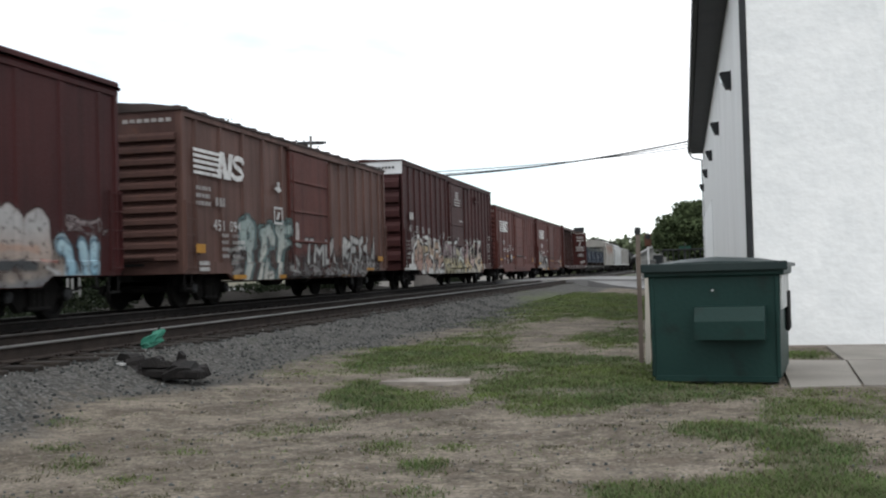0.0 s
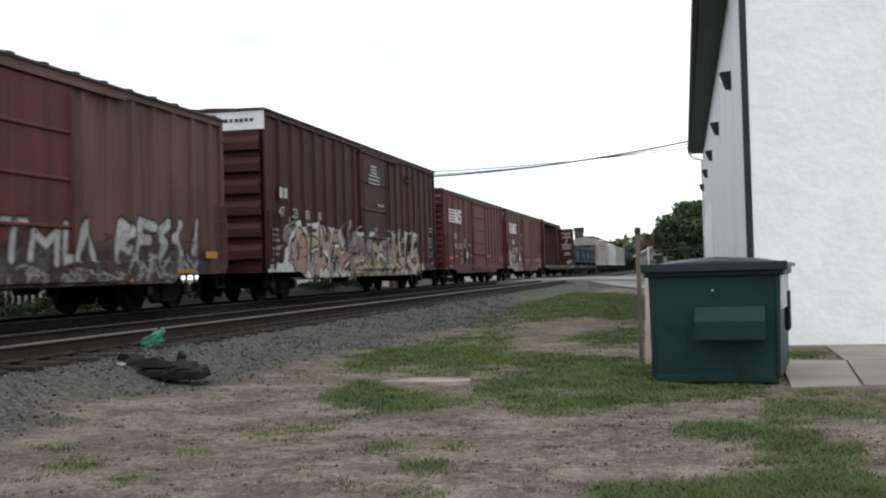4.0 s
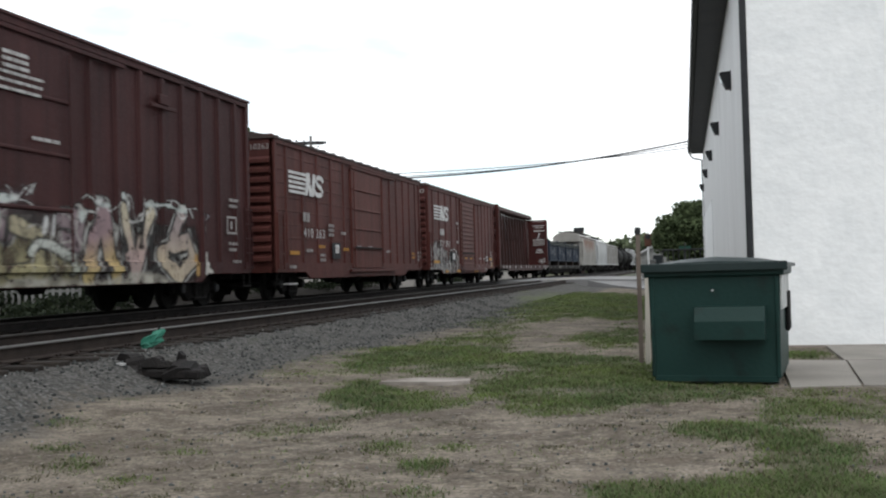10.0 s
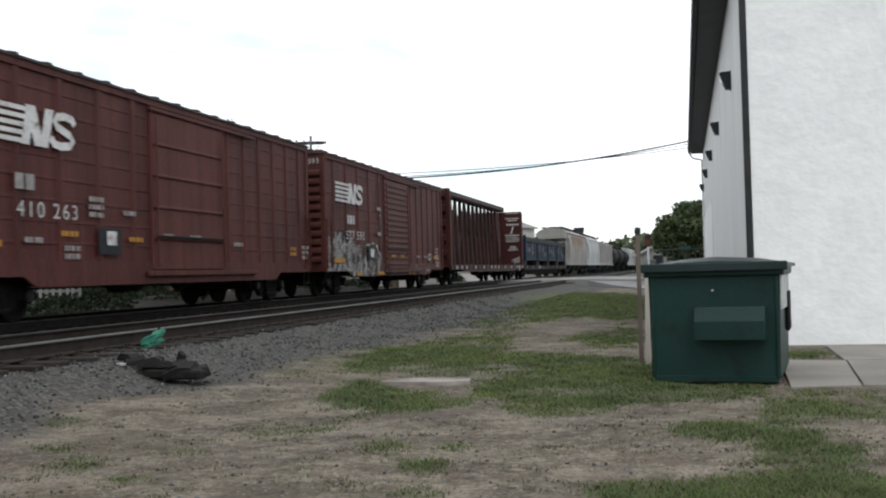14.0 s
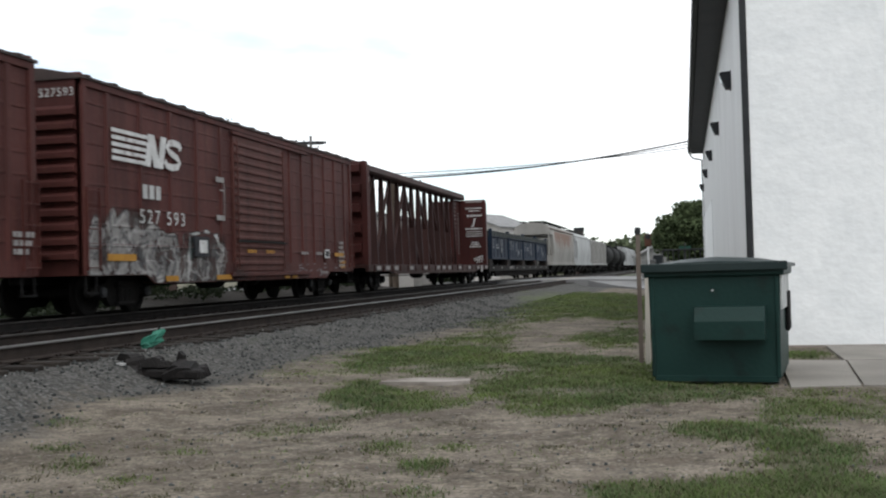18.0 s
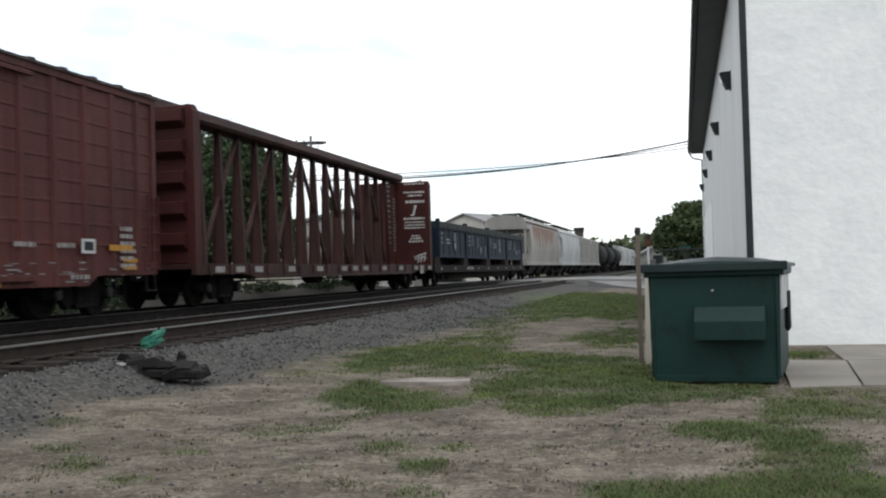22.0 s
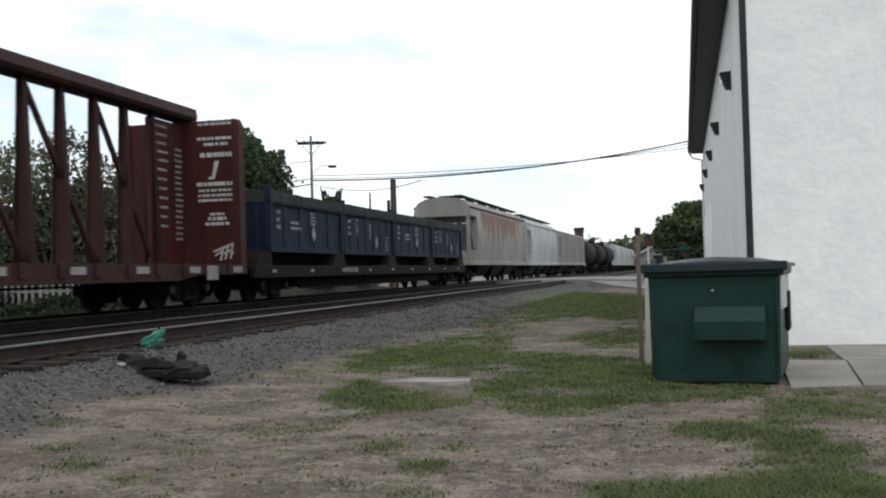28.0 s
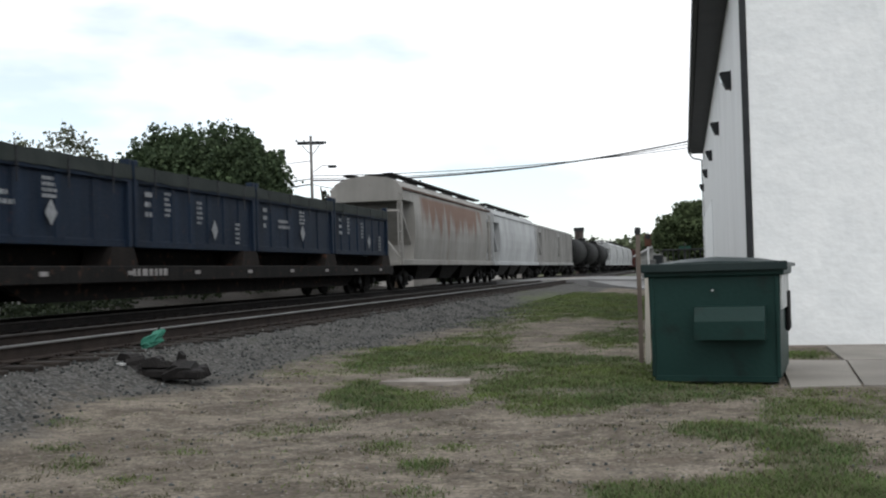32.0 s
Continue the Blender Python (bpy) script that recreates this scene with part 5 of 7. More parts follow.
        part("roof_rib", Build().prism([(-W2 - 0.01, eave + 0.0), (W2 + 0.01, eave + 0.0), (W2, eave + 0.055), (0, ridge + 0.045), (-W2, eave + 0.055)], "y", y - 0.06, y + 0.06), ROOF_STEEL, roof)
        k += 1
    for y in (0.02, L - 0.46):
        ladder(car, y + 0.02, 0.9, 2.3, paint)
        part("stirrup_step", Build().tube((1.48, y + 0.05, zb), (1.48, y + 0.05, 0.45), 0.018, 6).tube((1.48, y + 0.4, zb), (1.48, y + 0.4, 0.45), 0.018, 6).box(1.44, 1.52, y + 0.03, y + 0.42, 0.43, 0.46), BLACK_STEEL, car)
    underframe(car, L)
    bogie(2.1, car)
    bogie(L - 2.1, car)
    SIDE[car.name] = (W, L, sheet, posts, door, deep, bands, eave, door_ribs)
    MOVERS.append((car, TRAIN_X, y0, RAIL_Z))
    return car


def spaced(a, b, n):
    return [a + (b - a) * i / (n - 1) for i in range(n)]


FADED_MARK = surface("faded_stencil_paint", (0.2250, 0.2100, 0.2025), (0.3450, 0.3300, 0.3225), 6, 0.75, 0.0, 0.05, 30)
EMBLEM_WHITE = surface("white_emblem_paint", (0.52, 0.52, 0.51), (0.70, 0.70, 0.69), 4, 0.7, 0.0, 0.05, 30, stain=((0.25, 0.2, 0.19), 0.15, 5.0))
WHITE_PANEL = surface("white_end_panel", (0.55, 0.56, 0.57), (0.70, 0.71, 0.72), 1.2, 0.6, 0.0, 0.05, 20, stain=((0.3, 0.25, 0.22), 0.2, 2.0))
PAINT_0 = livery("dark_red_boxcar_paint", (0.039, 0.0083, 0.0083), (0.050, 0.0107, 0.0107), 0.1)
PAINT_A = livery("brown_boxcar_paint", (0.090, 0.048, 0.040), (0.124, 0.069, 0.057), 0.4)
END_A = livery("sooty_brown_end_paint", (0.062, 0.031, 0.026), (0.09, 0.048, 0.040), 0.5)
DOOR_A = livery("red_brown_door", (0.0795, 0.0234, 0.0187), (0.1018, 0.0320, 0.0257), 0.3)
PAINT_B = livery("dark_maroon_paint", (0.0390, 0.0124, 0.0124), (0.0520, 0.0162, 0.0156), 0.15)
PAINT_C = livery("oxide_red_paint", (0.0660, 0.0195, 0.0164), (0.0892, 0.0273, 0.0226), 0.4)
PAINT_D = livery("faded_oxide_red_paint", (0.0650, 0.0187, 0.0164), (0.0873, 0.0273, 0.0226), 0.4)
DOOR_D = livery("dusty_ribbed_door_paint", (0.0825, 0.0289, 0.0242), (0.0989, 0.0382, 0.0320), 0.3)


def train_boxcars():
    # the car in front, of which only the tail is seen
    first = c = boxcar("smooth-sided dark red boxcar with grey and blue spray paint", 2.2, 16.25, PAINT_0, 4.3, 4.5, spaced(0.6, 15.6, 13), (6.6, 9.7, 0.95, 4.0), PAINT_0, 3, 9, proud=0.035, smooth_roof=True)
    part("roof_edge", Build().box(1.46, 1.56, 0.0, 16.25, 4.24, 4.42, 0.03), PAINT_0, c)

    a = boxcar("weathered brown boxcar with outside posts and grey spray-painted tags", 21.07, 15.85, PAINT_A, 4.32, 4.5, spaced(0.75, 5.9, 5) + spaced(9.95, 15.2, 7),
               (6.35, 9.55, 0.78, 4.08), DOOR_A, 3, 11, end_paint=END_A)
    emblem(0.5, 2.95, 2.85, 0.62, EMBLEM_WHITE, a)
    bars(3, 0.6, 1.35, 2.62, 0.17, 0.09, FADED_MARK, a, "faded_marking", seed=3)
    bars(1, 1.6, 2.1, 2.3, 0.2, 0.2, FADED_MARK, a, "reporting_mark", seed=4)
    lettering("451", 0.26, 1.46, 1.74, WHITE_MARK, a, "car_number", wide=1.1, spread_out=1.15)
    lettering("094", 0.26, 2.34, 1.74, WHITE_MARK, a, "car_number", wide=1.1, spread_out=1.15)
    bars(4, 1.9, 2.3, 1.6, 0.16, 0.08, FADED_MARK, a, seed=14)
    bars(4, 2.5, 2.95, 1.6, 0.16, 0.08, FADED_MARK, a, seed=15)
    part("yellow_patch", Build().box(1.546, 1.55, 0.55, 1.0, 1.22, 1.42), YELLOW_MARK, a, "yellow painted patch")
    for k, (y, z) in enumerate(((2.8, 1.45), (0.7, 0.95))):
        bars(2, y, y + 0.5, z, 0.13, 0.09, WHITE_MARK, a, seed=20 + k)

    for y0, y1, z0, z1 in ((5.15, 5.75, 2.02, 2.08), (5.15, 5.75, 2.42, 2.48), (5.15, 5.21, 2.08, 2.42), (5.69, 5.75, 2.08, 2.42)):
        part("marking", Build().box(1.545, 1.549, y0, y1, z0, z1), WHITE_MARK, a)
    part("marking", Build().prism([(5.3, 2.15), (5.42, 2.13), (5.6, 2.33), (5.45, 2.36)], "x", 1.545, 1.549), WHITE_MARK, a)
    part("marking", Build().prism([(5.2, 2.95), (5.5, 2.86), (5.72, 2.92), (5.55, 3.05), (5.62, 3.12), (5.4, 3.14), (5.45, 3.02)], "x", 1.545, 1.549), WHITE_MARK, a)
    for y0, y1, z0, z1 in ((5.45, 5.9, 0.6, 0.7), (2.5, 3.25, 0.62, 0.72), (10.6, 11.5, 0.62, 0.7), (13.4, 14.2, 0.78, 0.86), (14.75, 15.35, 1.1, 1.26)):
        part("yellow_patch", Build().box(1.546, 1.55, y0, y1, z0, z1), YELLOW_MARK, a, "yellow painted patch")
    for k in range(7):
        part("end_mark", Build().box(0.15 + 0.17 * k, 0.27 + 0.17 * k, -0.018, -0.008, 4.05, 4.13), FADED_MARK, a)

    b = boxcar("tall dark maroon boxcar with white end panels and a large mural", 39.47, 19.15, PAINT_B, 4.98, 5.06, spaced(1.1, 7.7, 8) + spaced(12.0, 18.4, 8), (8.25, 11.3, 0.95, 4.7), PAINT_B, 3, 6,
               deep=2.7, white_top=0.52, proud=0.075, smooth_roof=True)
    for k in range(2):
        part("reporting_mark", Build().box(1.545, 1.549, 0.9 + 0.32 * k, 1.14 + 0.32 * k, 2.74, 3.02), WHITE_MARK, b)
    for k, word in enumerate(("47", "23", "81")):
        lettering(word, 0.27, 0.84 + 1.02 * k, 2.25, WHITE_MARK, b, "car_number", wide=1.05)
    part("car_number", Build().box(1.545, 1.549, 3.95, 4.2, 2.27, 2.5), FADED_MARK, b, "worn last digit")
    bars(3, 9.25, 9.95, 4.3, 0.11, 0.06, WHITE_MARK, b, "door_notice", seed=8, x=1.61)
    bars(3, 9.0, 10.5, 3.98, 0.13, 0.05, WHITE_MARK, b, "door_notice", seed=9, x=1.61)
    bars(1, 10.0, 10.9, 3.0, 0.12, 0.06, WHITE_MARK, b, seed=10, x=1.61)
    part("side_plate", Build().box(1.54, 1.58, 14.1, 15.2, 4.16, 4.24, 0.01).box(1.54, 1.6, 14.45, 14.85, 4.24, 4.46, 0.02), PAINT_B, b)
    for k, (y, z, n) in enumerate(((0.35, 1.85, 3), (0.35, 1.35, 2), (17.85, 2.45, 2), (17.8, 1.42, 2), (18.0, 1.0, 1))):
        bars(n, y, y + 0.55, z, 0.14, 0.07, FADED_MARK, b, seed=30 + k)
    for y0, y1, z0, z1 in ((17.7, 18.25, 2.05, 2.1), (17.7, 18.25, 1.68, 1.73), (17.7, 17.76, 1.73, 2.05), (18.19, 18.25, 1.73, 2.05), (17.9, 18.0, 1.8, 1.98)):
        part("marking", Build().box(1.545, 1.549, y0, y1, z0, z1), FADED_MARK, b)
    e = Build()
    for z, n in ((4.0, 5), (3.4, 4)):
        for k in range(n):
            e.box(-1.35, -0.75 - 0.08 * (k % 2), -0.137, -0.131, z - k * 0.085, z - k * 0.085 + 0.05)
    tagged(part("end_marking", e, FADED_MARK, b), kind="stuff")
    for k in range(7):
        part("end_mark", Build().box(0.3 + 0.14 * k, 0.39 + 0.14 * k, -0.022, -0.014, 4.66, 4.75), DARK_PLATE, b)

    c = boxcar("oxide red boxcar with panelled sides and a double door", 60.3, 15.8, PAINT_C, 4.33, 4.56, spaced(0.9, 5.9, 5) + spaced(10.35, 15.1, 6), (6.55, 10.0, 0.85, 4.05), DOOR_C, 4, 11, proud=0.05, bands=8)
    emblem(0.95, 2.92, 2.95, 0.66, EMBLEM_WHITE, c)
    for k in range(2):
        part("reporting_mark", Build().box(1.545, 1.549, 2.02 + 0.29 * k, 2.25 + 0.29 * k, 2.18, 2.44), FADED_MARK, c)
    lettering("410 263", 0.27, 2.05, 1.74, WHITE_MARK, c, "car_number", wide=1.2, spread_out=1.25)
    part("yellow_patch", Build().box(1.546, 1.55, 0.95, 1.65, 1.24, 1.34), YELLOW_MARK, c, "yellow painted patch")
    part("placard", Build().box(1.545, 1.56, 4.49, 5.27, 1.15, 1.63), DARK_PLATE, c, "dark placard board")
    part("placard_card", Build().box(1.561, 1.566, 4.77, 5.1, 1.32, 1.58), EMBLEM_WHITE, c, "white card")
    for k, (y, z, n, m) in enumerate(((2.25, 1.32, 1, 0), (3.3, 1.45, 1, 1), (3.4, 1.2, 2, 0), (5.6, 1.4, 1, 1), (0.9, 0.86, 1, 0), (4.2, 2.1, 3, 0), (6.9, 1.5, 1, 0), (8.1, 1.5, 1, 0), (14.2, 1.35, 2, 1), (15.1, 1.4, 3, 0), (5.4, 1.9, 1, 0), (10.5, 1.4, 1, 0))):
        bars(n, y, y + 0.55, z, 0.14, 0.09, YELLOW_MARK if m else FADED_MARK, c, seed=40 + k, x=1.546 if not 6.5 < y < 10 else 1.6)
    end_lettering("410263", 0.15, 0.72, 4.02, FADED_MARK, c)
    part("ballast_step", Build().box(1.3, 1.5, 1.0, 1.6, 0.42, 0.46), WHITE_MARK, c)

    d = boxcar("oxide red boxcar with a ribbed door and grey graffiti", 77.52, 15.8, PAINT_D, 4.33, 4.56, spaced(0.9, 5.9, 5) + spaced(10.35, 15.1, 6), (6.5, 9.75, 0.8, 4.05), DOOR_D, 15, 11, proud=0.05, bands=8)
    emblem(0.95, 2.92, 2.95, 0.66, EMBLEM_WHITE, d)
    for k in range(3):
        part("reporting_mark", Build().box(1.545, 1.549, 2.1 + 0.27 * k, 2.29 + 0.27 * k, 2.27, 2.55), WHITE_MARK, d)
    lettering("527 593", 0.29, 1.95, 1.78, WHITE_MARK, d, "car_number", wide=1.2, spread_out=1.28)
    part("yellow_patch", Build().box(1.546, 1.55, 0.73, 1.78, 1.03, 1.16), YELLOW_MARK, d, "yellow painted patch")
    for y0, y1, z0, z1 in ((3.0, 3.55, 0.62, 0.73), (5.45, 6.3, 0.62, 0.73), (9.7, 10.06, 0.6, 0.7), (10.25, 10.64, 0.6, 0.7), (13.9, 14.75, 1.22, 1.33)):
        part("yellow_patch", Build().box(1.546, 1.55, y0, y1, z0, z1), YELLOW_MARK, d, "yellow painted patch")
    part("placard", Build().box(1.545, 1.556, 12.96, 13.4, 1.16, 1.42), WHITE_MARK, d, "white-edged placard")
    part("placard_card", Build().box(1.557, 1.56, 13.03, 13.33, 1.21, 1.37), DARK_PLATE, d)
    for y0, y1, z0, z1 in ((5.5, 5.95, 2.86, 2.98), (5.5, 5.95, 1.98, 2.1), (5.93, 5.96, 2.12, 2.84), (5.7, 5.95, 2.66, 2.7)):
        part("marking", Build().box(1.545, 1.549, y0, y1, z0, z1), FADED_MARK, d)
    part("placard", Build().box(1.545, 1.56, 4.32, 5.06, 1.14, 1.58), DARK_PLATE, d, "black placard board")
    part("placard_card", Build().box(1.561, 1.566, 4.55, 4.94, 1.22, 1.5), EMBLEM_WHITE, d, "white card")
    for k, (y, z, n, m) in enumerate(((11.0, 1.25, 1, 0), (12.2, 1.25, 1, 0), (14.3, 1.6, 6, 0), (14.4, 1.0, 2, 1), (7.1, 1.25, 1, 1), (8.3, 1.25, 1, 1), (10.6, 0.7, 1, 0), (12.6, 0.7, 1, 0))):
        bars(n, y, y + 0.6, z, 0.14, 0.08, YELLOW_MARK if m else FADED_MARK, d, seed=60 + k, x=1.546 if not 6.5 < y < 10 else 1.605)
    end_lettering("527593", 0.16, 0.66, 4.0, WHITE_MARK, d)
    for car, a0 in ((c, 6.6), (d, 6.55)):
        part("latch_bar", Build().box(1.6, 1.625, a0, a0 + 3.2, 1.5, 1.555, 0.008), BLACK_STEEL, car, "dark latch bar across the door")
    scuff = Build()
    rnd = random.Random(12)
    for k in range(30):
        y, z = rnd.uniform(10.6, 15.4), rnd.uniform(0.64, 1.0)
        scuff.box(1.546, 1.549, y, y + rnd.uniform(0.05, 0.35), z, z + rnd.uniform(0.008, 0.022))
    tagged(part("scuffs", scuff, CONTAINER_MARK, d, "pale scuff marks"), kind="stuff")
    murals(first, a, b, d)


DOOR_C = livery("red_brown_door_paint", (0.0825, 0.0242, 0.0187), (0.1057, 0.0328, 0.0265), 0.3)
# ---- spray paint on the cars: thin coats that follow sheets, posts, doors and sills ----
def sprayed_material():
    m, nt, b = base_nodes("sprayed_paint_coat", 0.6, 0.0)
    b.inputs["Specular IOR Level"].default_value = 0.22
    pig, cov = node(nt, "Attribute"), node(nt, "Attribute")
    pig.attribute_name, cov.attribute_name = "pigment", "cover"
    vec = coords(nt, shift=False)
    dust = ramp(nt, rough_noise(nt, vec, 3.0, 7.0), [(0.3, 0.78), (0.7, 1.04)])
    nt.links.new(blend(nt, 1.0, pig.outputs["Color"], dust, "MULTIPLY"), b.inputs["Base Color"])
    wear = ramp(nt, rough_noise(nt, vec, 8.0, 7.0), [(0.3, 0.4), (0.46, 1.0)])
    mix, clear = nt.nodes.new("ShaderNodeMixShader"), nt.nodes.new("ShaderNodeBsdfTransparent")
    nt.links.new(calc(nt, "MULTIPLY", cov.outputs["Fac"], wear), mix.inputs[0])
    nt.links.new(clear.outputs[0], mix.inputs[1])
    nt.links.new(b.outputs[0], mix.inputs[2])
    nt.links.new(mix.outputs[0], nt.nodes["Material Output"].inputs[0])
    return m


SPRAYED = sprayed_material()
# fat strokes in a unit square, one row of corners for each bent shape
SHAPES = [[[(0.1, 0), (0.45, 1), (0.9, 0)], [(0.3, 0.38), (0.75, 0.42)]], [[(0.1, 0), (0.12, 1), (0.85, 0.05), (0.9, 1)]], [[(0.5, 1), (0.1, 0.65), (0.12, 0.2), (0.5, 0), (0.88, 0.2), (0.9, 0.65), (0.5, 1)]],
          [[(0.9, 0.85), (0.4, 1), (0.12, 0.72), (0.82, 0.35), (0.6, 0.02), (0.08, 0.12)]], [[(0.92, 1), (0.15, 0.92), (0.1, 0.08), (0.92, 0)], [(0.15, 0.5), (0.7, 0.56)]],
          [[(0.1, 0), (0.15, 1), (0.85, 0.85), (0.7, 0.5), (0.2, 0.45), (0.92, 0)]], [[(0.05, 1), (0.45, 0), (0.95, 1)]], [[(0.0, 0.95), (1, 1)], [(0.5, 0.95), (0.45, 0)]], [[(0.1, 1), (0.15, 0.1), (0.8, 0.05), (0.9, 1)]]]


class Coat:
    """Pigment and cover on a fine grid over a car's side."""

    def __init__(self, y0, y1, z0, z1, step, seed):
        self.ys, self.zs = np.arange(y0, y1, step), np.arange(z0, z1, step)
        self.Y, self.Z = np.meshgrid(self.ys, self.zs)
        self.rgb, self.a = np.zeros(self.Y.shape + (3,)), np.zeros(self.Y.shape)
        self.rng = np.random.default_rng(seed)
        self.wy, self.wz, self.n1, self.n2 = self.wave(1.1), self.wave(1.1), self.wave(0.5), self.wave(2.6)

    def wave(self, f):
        r, q = self.rng, np.zeros(self.Y.shape)
        for k in range(9):
            g = f * r.uniform(1.0, 4.5)
            an = r.uniform(0, 6.28)
            q += np.sin(self.Y * g * math.cos(an) * 1.4 + self.Z * g * math.sin(an) * 1.4 + r.uniform(0, 6.28)) / (0.6 + 0.4 * k)
        return q / 3.0

    def put(self, cover, colour):
        c = np.clip(cover, 0, 1)[..., None]
        self.rgb = self.rgb * (1 - c) + np.asarray(colour) * c
        self.a = np.maximum(self.a, np.clip(cover, 0, 1))

    def strokes(self, lines, warp=0.06):
        """Distance to bent lines given in metres."""
        Y, Z = self.Y + self.wy * warp, self.Z + self.wz * warp
        d = np.full(Y.shape, 9.0)
        for line in lines:
            for (a, b), (c, e) in zip(line, line[1:]):
                u, v = c - a, e - b
                t = np.clip(((Y - a) * u + (Z - b) * v) / max(u * u + v * v, 1e-9), 0, 1)
                d = np.minimum(d, np.hypot(Y - a - t * u, Z - b - t * v))
        return d

    def fog(self, y0, y1, z0, z1, colour, cover, soft=0.25):
        top, side = self.Z + self.n1 * 0.16 + self.n2 * 0.05, self.Y + self.n1 * 0.3
        m = np.clip((side - y0) / soft, 0, 1) * np.clip((y1 - side) / soft, 0, 1) * np.clip((self.Z - z0) / 0.05, 0, 1) * np.clip((z1 - top) / soft, 0, 1)
        self.put(m * cover * (0.85 + 0.3 * self.n2), colour)

    def letters(self, y0, y1, z0, z1, picks, thick, low, high, line, rim=0.05, halo=None, halo_w=0.1, lean=0.12, warp=0.09):
        n, r = len(picks), self.rng
        w = (y1 - y0) / n
        ds = []
        for k, p in enumerate(picks):
            a, b = y0 + w * k + thick * 0.3, w * 1.16 - thick * 0.7
            bend, tip = r.uniform(-0.16, 0.16), r.uniform(-0.12, 0.12)
            zz0, zz1 = z0 + thick + r.uniform(0, 0.1), z1 - thick + r.uniform(-0.14, 0.1)
            ds.append(self.strokes([[(a + b * (u + lean * (v - 0.5)), zz0 + (zz1 - zz0) * v) for u, v in ((u + bend * math.sin(5.0 * v + k), v + tip * math.sin(4.0 * u)) for u, v in row)] for row in SHAPES[p]], warp))
        d_all = np.min(ds, axis=0)
        if halo is not None:
            self.put(np.clip((thick + rim + halo_w + self.n2 * 0.06 - d_all) / 0.05, 0, 1) * 0.92, halo)
        for k, d in enumerate(ds):
            self.put(np.clip((thick + rim - d) / 0.025, 0, 1), line)
            f = np.clip((self.Z - z0) / (z1 - z0) + 0.25 * self.n1, 0, 1)[..., None]
            tone = 0.7 + 0.5 * r.uniform()
            col = (np.asarray(low) * (1 - f) + np.asarray(high) * f) * tone
            self.put(np.clip((thick - d) / 0.025, 0, 1), col)
            self.put(np.clip((0.03 - np.abs(d - thick * 0.55)) / 0.02, 0, 1) * np.clip(self.n2 * 2 - 0.2, 0, 1) * 0.6, np.asarray(line) * 0.5 + np.asarray(high) * 0.3)

    def fat(self, rows, thick, low, high, line, rim=0.05, halo=None, halo_w=0.08, warp=0.05):
        """One letter of thick strokes: a halo, a dark outline and a fill that fades upwards."""
        d = self.strokes(rows, warp)
        if halo is not None:
            self.put(np.clip((thick + rim + halo_w + self.n2 * 0.05 - d) / 0.05, 0, 1) * 0.95, halo)
        self.put(np.clip((thick + rim - d) / 0.03, 0, 1), line)
        zs = [z for row in rows for _, z in row]
        f = np.clip((self.Z - min(zs)) / max(max(zs) - min(zs), 0.1) + 0.35 * self.n1, 0, 1)[..., None]
        self.put(np.clip((thick - d) / 0.03, 0, 1), np.asarray(low) * (1 - f) + np.asarray(high) * f)

    def dab(self, rows, thick, colour, cover=1.0, warp=0.05):
        """Plain strokes with soft edges."""
        self.put(np.clip((thick + self.n2 * 0.03 - self.strokes(rows, warp)) / 0.05, 0, 1) * cover, colour)

    def scrawl(self, y0, y1, z0, z1, count, width, colour, cover=0.9):
        r, lines, y = self.rng, [], y0
        for k in range(count):
            z = r.uniform(z0, z1)
            pts = [(r.uniform(y0, y1), z)]
            for _ in range(4):
                pts.append((pts[-1][0] + r.uniform(-0.28, 0.32), min(max(pts[-1][1] + r.uniform(-0.4, 0.4), z0), z1)))
            lines.append(pts)
        self.put(np.clip((width - self.strokes(lines, 0.12)) / 0.025, 0, 1) * cover, colour)


